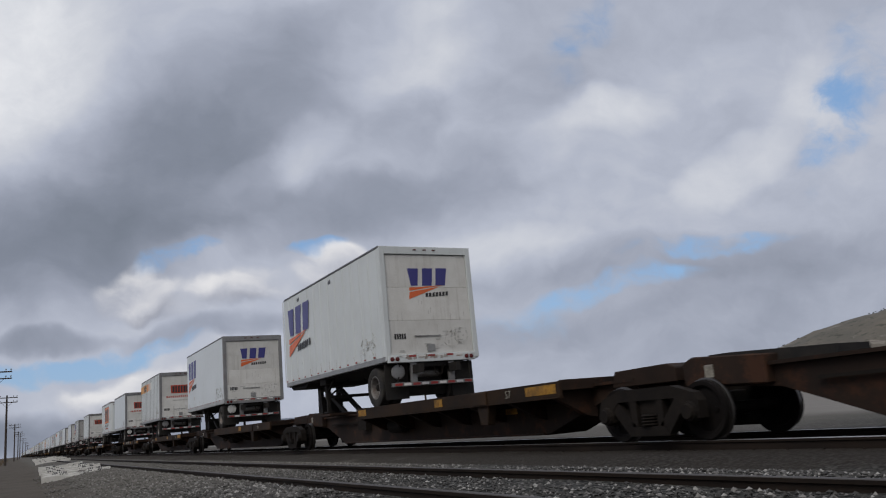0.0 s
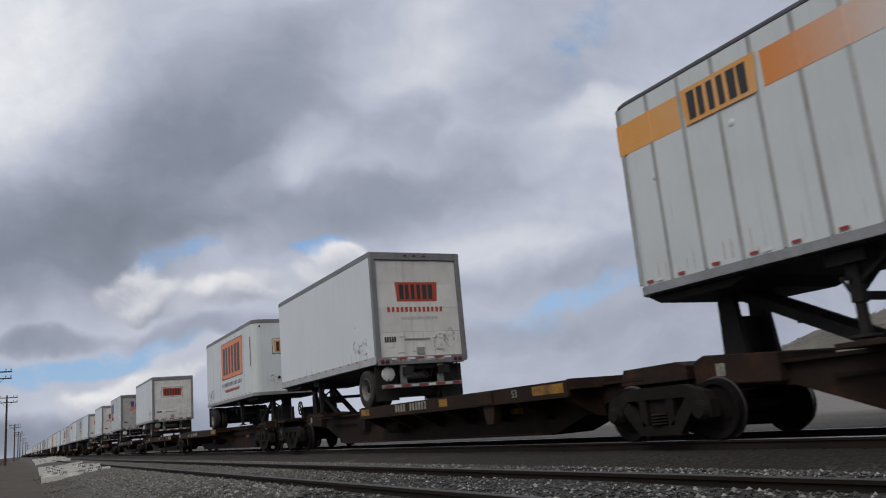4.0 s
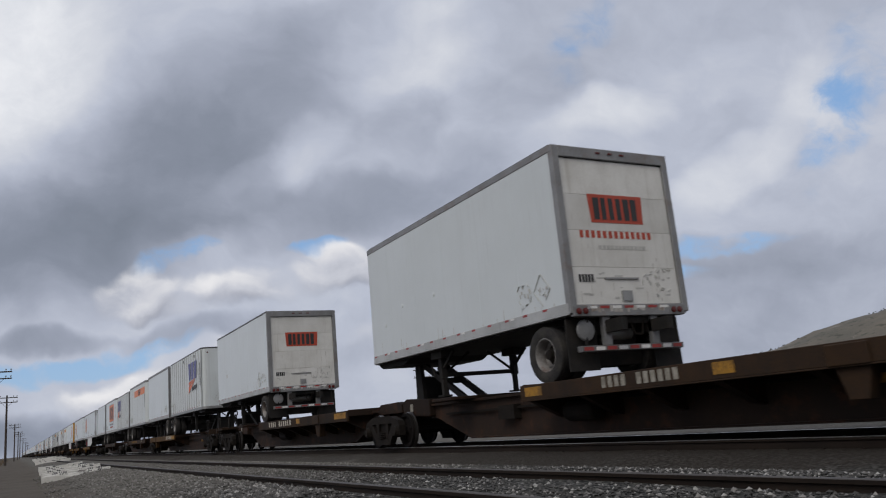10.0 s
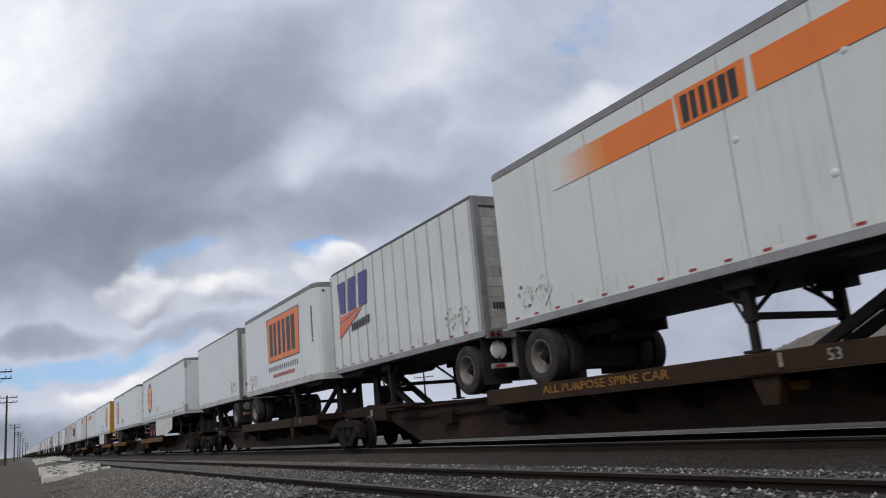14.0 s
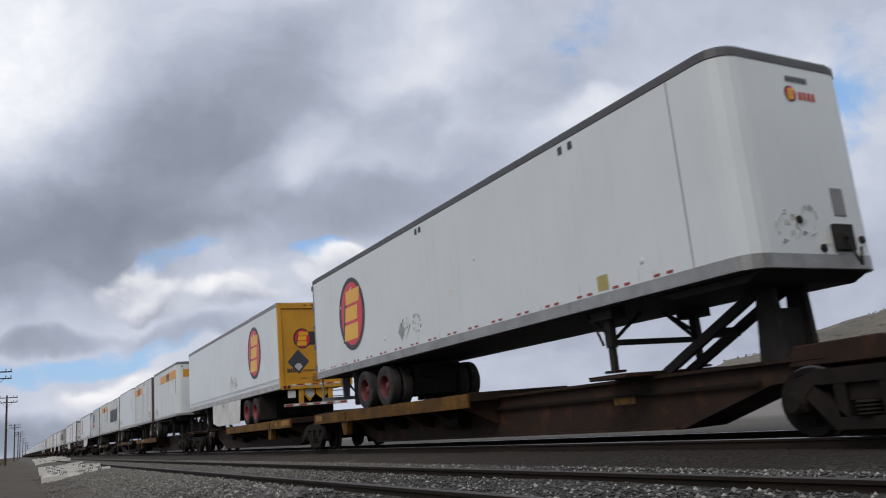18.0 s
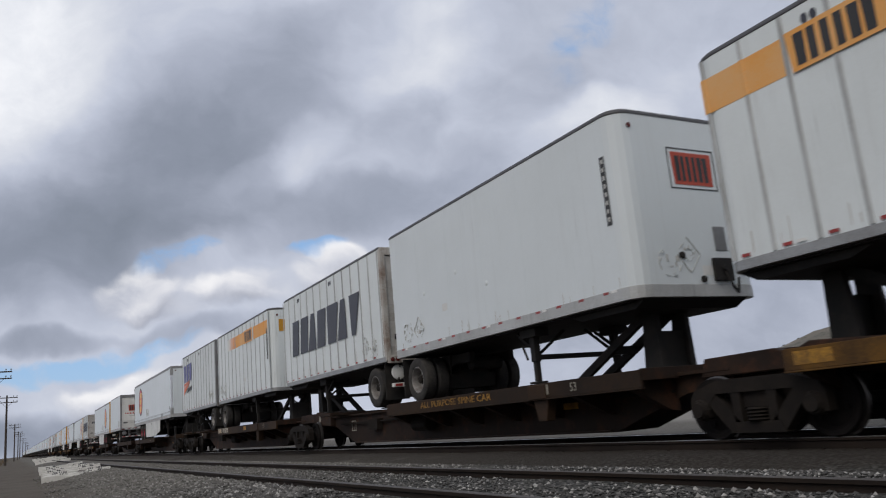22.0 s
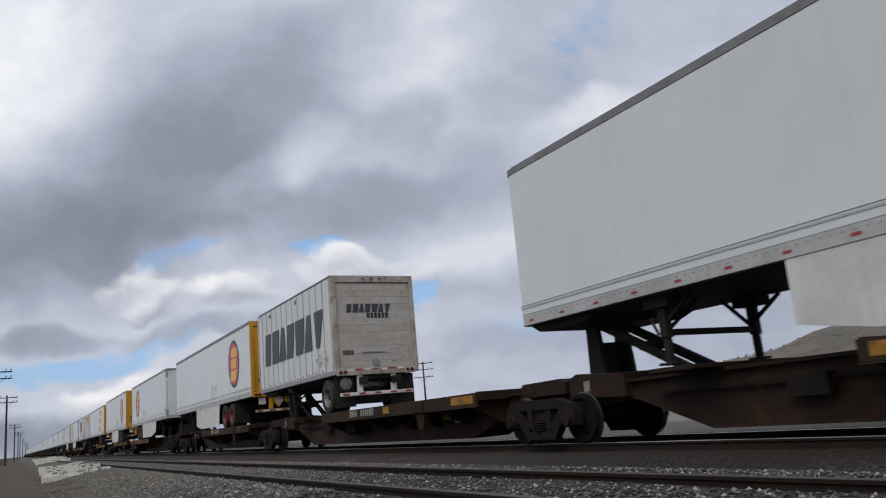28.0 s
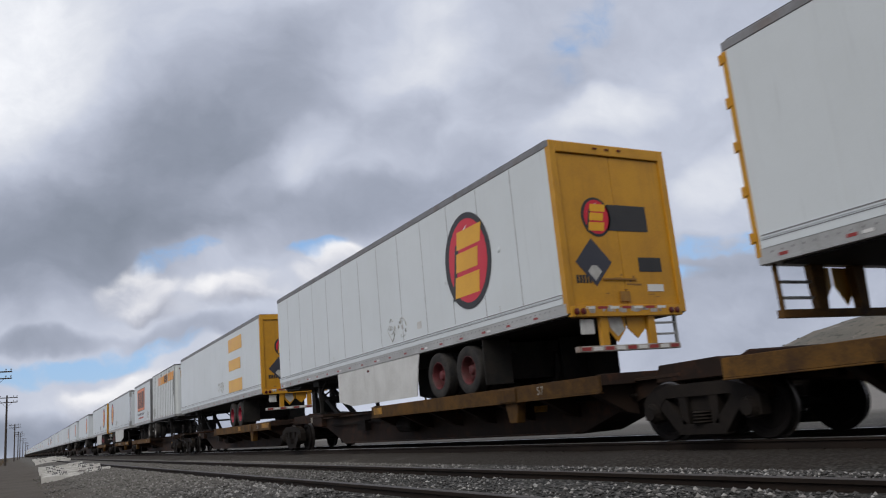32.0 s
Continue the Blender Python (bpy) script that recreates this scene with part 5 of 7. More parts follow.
def trailer(x_lead, nose_lead, kind="pup", skin="ribs", rear="white", seed=0, marks=(), rims=False, skirt=False, length=None, top=0.0, detail=True, label=""):
    """A van trailer whose leading end is at x_lead; local x runs back from 0 to -L."""
    L = length or (LONG if kind == "long" else PUP)
    words = label or ("white %s van trailer on a spine car" % ("long" if kind == "long" else "short"))
    tr = thing("van_trailer", words, "trailer", "trailers on the train", loc=(x_lead, YC, top))
    tr["proud"], tr["endx"] = (0.015 if skin == "ribs" else 0.003), (0.0 if nose_lead else -0.014)
    MOVERS.append((tr, x_lead))

    def at(d):
        """x of a place d metres from the rear."""
        return -L + d if nose_lead else -d
    fw = 1 if not nose_lead else -1      # from the nose towards the rear, as a sign of x
    old = seed == 17
    o = body_mesh(L, nose_lead, kind, old)
    variant = (L, nose_lead, kind, old)
    hi = 0.13 if kind == "long" or skin == "seams" or (skin == "smooth" and (seed % 2 == 0 or seed == 11)) else 0.055
    skin_mat = SLEEK if kind == "long" or skin == "smooth" else WHITE
    part("body", mesh(("body", variant, skin_mat.name), lambda bm: prism(bm, o, BOX0 + 0.10, BOX1 - 0.05, "z"), skin_mat), tr)
    o2 = [(x * 1.0, y * 1.006) for x, y in o]
    part("top_rail", mesh(("top_rail", variant, hi), lambda bm: prism(bm, [((x + 0.10 if x > -L / 2 and not nose_lead else x + 0.01) if x > -L / 2 else x - 0.01, y * 1.008) for x, y in o], BOX1 - 0.012 - hi, BOX1 - 0.012, "z"), FRAMEG if hi > 0.1 and not old else RAILD, 0.012), tr, "grey metal roof rail")
    part("roof", mesh(("roof", variant), lambda bm: prism(bm, [(x * 0.995 - 0.01, y * 0.985) for x, y in o], BOX1 - 0.012, BOX1 + 0.012, "z"), RAILD), tr)
    part("bottom_rail", mesh(("bottom_rail", variant, skin == "smooth"), lambda bm: prism(bm, [((x + 0.06 if x > -L / 2 and not nose_lead else x + 0.008) if x > -L / 2 else x - 0.008, y * 1.007) for x, y in o], BOX0, BOX0 + (0.20 if kind == "long" or skin == "smooth" else 0.13), "z"), RAILW if (kind == "long" and not old) or skin == "smooth" else ALU, 0.006), tr, "dull metal bottom rail")
    part("floor_frame", mesh(("floor", L, nose_lead, kind), lambda bm: [box(bm, -L + 0.25, -0.25, -1.2, 1.2, BOX0 - 0.025, BOX0 - 0.001)] + [prism(bm, [(at(L - 0.05), BOX0 - 0.0), (at(L - 0.3), BOX0 - 0.13), (at(L - 1.6), BOX0 - 0.13), (at(L - 2.0), BOX0)], -1.1, 1.1)], UNDER), tr, "black underframe")
    zlo, zhi = BOX0 + (0.21 if kind == "long" or skin == "smooth" else 0.14), BOX1 - 0.02 - hi
    if detail and skin == "ribs":
        n = int(L / 0.62)
        rib = mesh(("side_post", zlo, zhi, seed == 2), lambda bm: prism(bm, [(-0.036, 0.0), (-0.022, -0.016), (0.022, -0.016), (0.036, 0.0)], zlo, zhi, "z"), WHITE if seed == 2 else RIB)
        for i in range(n + 1):
            part("side_post", rib, tr, loc=(-L + 0.16 + (L - 0.32) * i / n, -1.2895, 0))
        vent = mesh("side_vent", lambda bm: prism(bm, [(0.045 * math.cos(a * 0.5236), 0.07 * math.sin(a * 0.5236)) for a in range(12)], -0.006, 0.0), SLATE)
        if seed % 5 != 3:
            for d in (1.75, 1.87, 4.75, 4.87):
                part("side_vent", vent, tr, "small dark oval vent", loc=(at(L - d), -1.292, BOX1 - 0.25))
    elif detail and skin != "plain":
        n = int(L / 1.22)
        seam = mesh(("panel_seam", zlo, zhi, skin), lambda bm: (box(bm, -0.007, 0.007, -0.003, 0, zlo, zhi), [box(bm, -0.022, -0.012, -0.003, 0, zlo + 0.12 + k * 0.2, zlo + 0.13 + k * 0.2) for k in range(13)]), ALU if skin == "seams" else SLEEK)
        for i in range(1, n):
            part("panel_seam", seam, tr, loc=(-L + L * i / n, -1.2895, 0))
    if not nose_lead and detail:
        end_frame(tr, rear, seed, kind)
    elif nose_lead and detail:
        nose_end(tr, seed, kind)
    # conspicuity tape along the lower rail
    if detail:
        tape = boxmesh("tape_red", TAPER, 0, 0.13, -0.003, 0, 0, 0.04)
        tapew = boxmesh("tape_white", TAPEW, 0, 0.13, -0.003, 0, 0, 0.04)
        step = 0.62 if kind != "long" else 0.9
        for i in range(int((L - 0.4) / step)):
            x = -L + 0.3 + i * step
            z = BOX0 + 0.155
            yy = -1.3065 if skin == "ribs" else (-1.2905 if skin != "smooth" else -1.3)
            if kind == "long":
                z, yy = (BOX0 + 0.22, -1.2935) if old else (BOX0 + 0.06, -1.3)
            part("reflective_strip", tape, tr, "red reflective strip", loc=(x, yy, z))
            if old:
                part("reflective_strip", tape, tr, "red reflective strip", loc=(x + 0.26, yy, z))
            elif (i + seed) % 3 == 0 and seed % 3 != 1:
                part("reflective_strip", tapew, tr, "white reflective strip", loc=(x + 0.19, yy, z))
        for k in range(2):
            scuffs("side", tr, at(0.72 + 0.56 * k) if kind != "long" else at(6.4 + 0.6 * k), BOX0 + (0.54 if kind != "long" else 0.72), seed * 2 + k)
    if kind == "long" and not old:
        part("side_sill", mesh(("side_sill", L), lambda bm: (box(bm, -L + 0.1, -0.1, -1.304, -1.29, BOX0 + 0.20, BOX0 + 0.36), box(bm, -L + 0.1, -0.1, -1.312, -1.304, BOX0 + 0.325, BOX0 + 0.345)), SLEEK), tr)
        part("sill_groove", mesh(("sill_groove", L), lambda bm: (box(bm, -L + 0.1, -0.1, -1.308, -1.3045, BOX0 + 0.347, BOX0 + 0.366), box(bm, -L + 0.1, -0.1, -1.308, -1.3045, BOX0 + 0.296, BOX0 + 0.306)), FRAMEG), tr, "dark sealant line along the sill")
        rivet = mesh(("rail_rivets", L), lambda bm: [box(bm, -L + 0.2 + k * 0.15, -L + 0.222 + k * 0.15, -1.304, -1.298, BOX0 + 0.125, BOX0 + 0.147) for k in range(int((L - 0.4) / 0.15))], FRAMEG)
        tagged(part("rail_rivets", rivet, tr, "row of small dark rivets"), kind="stuff")
    running_gear(tr, at, fw, kind, rims, detail, seed)
    if detail:
        landing_gear(tr, at(L - 3.25), fw)
    if old:
        part("yellow_label", boxmesh("yellow_label", OLDY, 0, 0.26, -0.003, 0, 0, 0.24), tr, "faded yellow square label", loc=(-3.0, -1.2935, BOX0 + 0.24))
        for k in (-3.3, -3.58, -9.0, -9.2):
            part("side_vent", boxmesh("square_vent", SLATE, 0, 0.11, -0.006, 0, 0, 0.13), tr, "small dark square vent", loc=(k, -1.2935, BOX1 - 0.34))
        part("placard_diamond", flat_poly("grey_diamond", [(0, -0.22), (0.17, 0), (0, 0.22), (-0.17, 0)], ALU), tr, "worn grey diamond placard", loc=(-10.3, -1.2945, BOX0 + 0.62))
        part("panel_joint", boxmesh("nose_joint", ALU, 0, 0.02, -0.004, 0, BOX0 + 0.2, BOX1 - 0.16), tr, "riveted joint of the nose", loc=(-0.98, -1.2925, 0))
    if skirt:
        a, b = (-10.85 + LONG - L, -4.6 + LONG - L) if nose_lead else (-10.9, -5.65)
        low = DECK + 0.10
        if nose_lead:
            pts = [(a + 0.05, BOX0), (a, BOX0 - 0.2), (a + 0.18, low), (b - 2.1, low), (b - 0.15, BOX0 - 0.68), (b, BOX0)]
        else:
            pts = [(b, BOX0), (b - 0.12, BOX0 - 0.3), (b - 0.28, low), (a + 1.0, low), (a, low + 0.16), (a, BOX0)]
        part("side_skirt", mesh(("skirt", L, nose_lead), lambda bm: prism(bm, pts, -1.285, -1.262), SKIRT), tr, "scuffed white side skirt")
        # the far skirt is coloured black and extended by a plate behind the wheels
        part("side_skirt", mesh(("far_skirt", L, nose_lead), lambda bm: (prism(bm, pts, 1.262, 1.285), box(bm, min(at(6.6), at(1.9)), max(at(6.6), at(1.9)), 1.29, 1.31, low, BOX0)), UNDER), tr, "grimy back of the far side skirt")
        part("skirt_lamp", mesh("skirt_lamp", lambda bm: box(bm, -0.05, 0.05, -0.02, 0, -0.03, 0.03), LENS, 0.006), tr, "small red side lamp", loc=((a + b) / 2 - 0.4, -1.285, BOX0 - 0.12))
        strut = boxmesh("skirt_strut", UNDER, -0.03, 0.03, -1.26, -0.9, low + 0.1, BOX0)
        for k in (0.2, 0.5, 0.8):
            part("skirt_strut", strut, tr, loc=(a + (b - a) * k, 0, 0))
    if seed == 6:
        bx = part("storage_box", mesh("storage_box", lambda bm: prism(bm, [(-4.92, BOX0 - 0.01), (-4.05, BOX0 - 0.01), (-4.12, BOX0 - 0.34), (-4.32, BOX0 - 0.44), (-4.62, BOX0 - 0.42), (-4.80, BOX0 - 0.28)], -1.22, -0.5), FRAMEG, 0.03), tr, "grey box hung under the floor")
        rg = random.Random(5)
        for cx, rr in ((-4.68, 0.12), (-4.34, 0.15)):
            def crumple(bm):
                ring = [(cx + rr * rg.uniform(0.7, 1.1) * math.cos(a * 0.5712), BOX0 - 0.24 + rr * 1.15 * rg.uniform(0.7, 1.1) * math.sin(a * 0.5712)) for a in range(11)]
                tip = bm.verts.new((cx, -1.29, BOX0 - 0.22))
                vs = [bm.verts.new((x_, -1.225 - 0.02 * rg.random(), z_)) for x_, z_ in ring]
                for a in range(11):
                    bm.faces.new((tip, vs[a], vs[(a + 1) % 11]))
            part("torn_wrapping", mesh(("torn_wrapping", cx), crumple, SKIRT), bx, "crumpled white torn wrapping")
    if detail:
        wear_marks(tr, L, seed, nose_lead, kind)
    for fn, *args in marks:
        fn(args[0], tr, *args[1:])
    return tr


def wear_marks(tr, L, seed, nose_lead, kind):
    """Small dents, patches and rust runs on the near side; scrapes and rust along the sill of the doors."""
    rng = random.Random(seed + 400)
    y = -1.2925
    patch = boxmesh("repair_patch", SKIRT, 0, 0.22, -0.003, 0, 0, 0.16)
    bump = mesh("dent", lambda bm: lathe(bm, [(0.055, 0.0), (0.045, -0.008), (0.02, -0.014), (0.003, -0.015)], 12, "y"), SLEEK if kind == "long" else WHITE, smooth=True)
    for i in range(3 if kind != "long" else 4):
        part("dent", bump, tr, "shallow dent", loc=(-L * rng.uniform(0.08, 0.92), y + 0.002, rng.uniform(BOX0 + 0.5, BOX1 - 0.9)))
    if seed % 2:
        part("repair_patch", patch, tr, "riveted repair patch", loc=(-L * rng.uniform(0.2, 0.8), y, rng.uniform(BOX0 + 0.4, BOX0 + 1.2)))

    def runs(bm):
        for i in range(16):
            x, h = -L * rng.uniform(0.03, 0.97), rng.uniform(0.06, 0.32)
            box(bm, x, x + rng.uniform(0.006, 0.016), -0.002, 0, BOX0 + 0.19, BOX0 + 0.19 + h)
    tagged(part("rust_run", mesh(("rust_run", seed), runs, GRIMEW), tr, "thin grey-brown runs above the lower rail", loc=(0, y, 0)), kind="stuff")
    if not nose_lead:
        def scrapes(bm):
            for i in range(26):
                yy = rng.uniform(-1.1, 1.15)
                box(bm, 0.0, 0.002, yy, yy + rng.uniform(0.02, 0.12), rng.uniform(0, 0.05), rng.uniform(0.06, 0.13))
        tagged(part("sill_scrape", mesh(("sill_scrape", seed), scrapes, RUSTF if seed % 3 or kind == "long" else SCUFF), tr, "rusty scrapes along the door sill", loc=(0.0415, 0, BOX0 + 0.02)), kind="stuff")

        def grime(bm):
            for i in range(16):
                yy, zz = rng.uniform(-1.05, 1.1), rng.uniform(0, 1.0) ** 2 * 1.6
                box(bm, 0.0, 0.0015, yy, yy + rng.uniform(0.008, 0.03), zz, zz + rng.uniform(0.04, 0.22))
        if kind != "long":
            tagged(part("door_grime", mesh(("door_grime", seed), grime, FAINT), tr, "grey scuffs on the doors", loc=(-0.0115, 0, BOX0 + 0.2)), kind="stuff")


def end_frame(tr, rear, seed, kind):
    """The leading rear end: frame, door of panels, lamps, bumper."""
    y, zb, zt = 1.29, BOX0, BOX1
    paint = {"white": FRAMEG, "gold": GOLD, "rust": RUSTF, "grey": FRAMEG, "pale": WHITE, "brown": BROWNF}[rear]
    f = y * FAR - y
    fr = part("rear_frame", mesh(("rear_frame", rear), lambda bm: (box(bm, -0.10, 0.03, -y - 0.006, -y + 0.13, zb + 0.02, zt - 0.02), box(bm, -0.10, 0.03, y + f - 0.13, y + f + 0.006, zb + 0.02, zt - 0.02), box(bm, -0.10, 0.03, -y + 0.13, y + f - 0.13, zt - 0.22, zt - 0.02), box(bm, -0.12, 0.04, -y + 0.13, y + f - 0.13, zb - 0.04, zb + 0.16)), paint, 0.008), tr, {"gold": "yellow steel rear frame", "rust": "rusted rear frame", "brown": "grimy brown rear frame"}.get(rear, "grey metal rear frame"))
    doorm = {"white": DOORW, "gold": GOLD, "rust": DOORR, "grey": DOORG, "pale": DOORW, "brown": DOORR}[rear]
    n = {"gold": 1, "white": 8 if seed % 6 == 0 else 4, "pale": 3, "brown": 4}.get(rear, 12)
    h = (zt - 0.23 - zb - 0.17) / n
    if n > 1:
        slat = mesh(("door_panel", rear, n), lambda bm: box(bm, -0.05, -0.012, -y + 0.135, y + f - 0.135, 0.0015, h - 0.0015), doorm, 0.004)
        for i in range(n):
            part("door_panel", slat, tr, loc=(0, 0, zb + 0.165 + i * h))
    else:
        for s_ in (-1, 1):
            part("door_leaf", mesh("door_leaf", lambda bm: box(bm, -0.05, -0.012, -0.60, 0.60, 0, h), doorm, 0.008), tr, loc=(0, f / 2 + s_ * 0.605, zb + 0.165))
    part("door_handle", mesh(("door_handle", rear == "gold"), lambda bm: (bar(bm, (0.0, -0.45, zb + 0.62), (0.0, 0.30, zb + 0.62), 0.03), box(bm, -0.012, 0.02, -0.12, 0.10, zb + 0.22, zb + 0.40)), ALU if rear != "gold" else GOLDSCR), tr)
    lens = mesh("tail_lamp", lambda bm: lathe(bm, [(0.055, 0.0), (0.055, 0.02), (0.03, 0.03)], 12, "x"), LENS, smooth=True)
    for s_ in (-1, 1):
        part("lamp_box", mesh(("lamp_box", rear), lambda bm: box(bm, -0.05, 0.045, -0.19, 0.19, -0.08, 0.10), paint, 0.01), tr, loc=(0, s_ * 1.07, zb + 0.04))
        for k in (-0.08, 0.06):
            part("tail_lamp", lens, tr, "red round tail lamp", loc=(0.045, s_ * 1.07 + k, zb + 0.05))
    for k in (-0.28, 0, 0.28):
        part("marker_lamp", mesh("marker_lamp", lambda bm: box(bm, 0, 0.02, -0.05, 0.05, 0, 0.03), LENS, 0.005), tr, "small red marker lamp", loc=(0.03, k, zt - 0.12))
    # tape across the sill
    for i in range(7):
        part("reflective_strip", boxmesh("sill_tape", TAPER if i % 2 else TAPEW, 0, 0.004, 0, 0.2, 0, 0.045), tr, loc=(0.041, -0.95 + i * 0.27, zb + 0.09))
    gm = GOLD if rear == "gold" else (TAPEW if rear == "rust" else FRAMEG)
    g = part("rear_guard", mesh(("rear_guard", rear), lambda bm: box(bm, -0.06, 0.06, -1.15, 1.15, -0.05, 0.05), RUSTF if rear == "gold" else gm, 0.008), tr, "bumper bar under the doors", loc=(-0.06, 0, zb - 0.58))
    for k in (-0.54, 0.54):
        part("bumper_post", mesh(("bumper_post", rear), lambda bm: box(bm, -0.05, 0.05, -0.08, 0.08, 0.05, 0.60), gm, 0.008), g, loc=(0, k, 0))
    for i in range(9):
        part("reflective_strip", boxmesh("guard_tape", TAPER if i % 2 == 0 else TAPEW, 0, 0.003, 0, 0.20, -0.03, 0.03), g, loc=(0.061, -1.1 + i * 0.25, 0))
    if rear == "gold":
        def teeth(bm):
            for a, b_, low in ((-0.44, -0.02, 0.10), (0.02, 0.44, 0.16)):
                prism(bm, [(a, 0.60), (b_, 0.60), (b_, 0.34), ((a + b_) / 2, low), (a, 0.34)], -0.03, -0.012, "x")
        part("apron_plate", mesh("apron_plate", teeth, GOLD), g, "bent yellow apron plates")
        part("apron_wear", mesh("apron_wear", lambda bm: prism(bm, [(-0.40, 0.56), (-0.12, 0.58), (-0.06, 0.32), (-0.22, 0.20), (-0.38, 0.36)], -0.011, -0.008, "x"), SCUFF), g, "bare scraped patch")
        part("end_step", mesh("end_step", lambda bm: (box(bm, -0.03, 0.03, 1.11, 1.15, 0.05, 0.62), box(bm, -0.02, 0.02, 0.62, 1.11, 0.20, 0.235), box(bm, -0.02, 0.02, 0.62, 1.11, 0.40, 0.435)), ALU), g, "grey step rungs beside the bumper post")
        part("lamp_plate", mesh("lamp_plate", lambda bm: box(bm, -0.02, 0.02, -0.14, 0.14, -0.13, 0.13), SKIRT, 0.01), tr, "pale square plate under the sill", loc=(-0.06, -0.88, zb - 0.2))
    else:
        part("spare_drum", mesh("air_tank", lambda bm: lathe(bm, [(0.12, -0.40), (0.15, -0.36), (0.15, 0.36), (0.12, 0.40)], 16, "y"), ALU, smooth=True), tr, "grey air tank", loc=(-0.55, 0, zb - 0.28))
        part("round_plate", mesh(("round_plate", seed % 3 == 1), lambda bm: lathe(bm, [(0.19, 0), (0.17, 0.03), (0.06, 0.05)], 20, "x"), SKIRT if seed % 3 == 1 else FRAMEG), tr, "round plate beside the bumper", loc=(-0.1, -0.95, zb - 0.26))
        for k in (-0.54, 0.54):
            part("guard_brace", mesh("guard_brace", lambda bm: bar(bm, (-0.75, 0, 0.5), (-0.05, 0, 0.1), 0.06), UNDER), g, "dark brace behind the bumper", loc=(0, k, 0))
        part("cross_plate", mesh("cross_plate", lambda bm: box(bm, -0.05, -0.01, -0.46, 0.46, 0.42, 0.60), UNDER), g, "dark cross plate behind the bumper")
        part("end_stay", mesh("end_stay_near", lambda bm: bar(bm, (-0.02, -0.9, 0.55), (-0.02, -0.98, 0.06), 0.035), UNDER), g)
        part("end_stay", mesh("end_stay_far", lambda bm: bar(bm, (-0.02, 1.08, 0.58), (-0.02, 1.12, 0.04), 0.035), UNDER), g)
        part("hose_loop", mesh("hose_loop", lambda bm: (bar(bm, (-0.02, 0.05, 0.46), (-0.02, 0.12, 0.24), 0.03), bar(bm, (-0.02, 0.12, 0.24), (-0.02, 0.28, 0.22), 0.03), bar(bm, (-0.02, 0.28, 0.22), (-0.02, 0.34, 0.46), 0.03)), GRIME), g)
    # number as plain strokes, placard residue
    strokes("end", tr, -1.02, zb + 0.55, 5, 0.05, 0.14, INK)
    for k in range(2 if rear != "gold" else 0):
        scuffs("end", tr, 0.62 + 0.3 * (k % 2), zb + 0.52 + 0.1 * k, seed * 5 + 31 + k)
    rng = random.Random(seed)
    tagged(part("worn_patch", mesh(("worn", seed), lambda bm: [box(bm, -0.010, -0.007, a, a + rng.uniform(.04, .2), zb + 0.2 + c, zb + 0.2 + c + rng.uniform(.012, .04)) for a, c in [(rng.uniform(-1.0, 0.9), rng.uniform(0, 0.5)) for _ in range(12)]], SCUFF if rear != "gold" else GOLDSCR), tr, "scratches from loading docks"), kind="stuff")


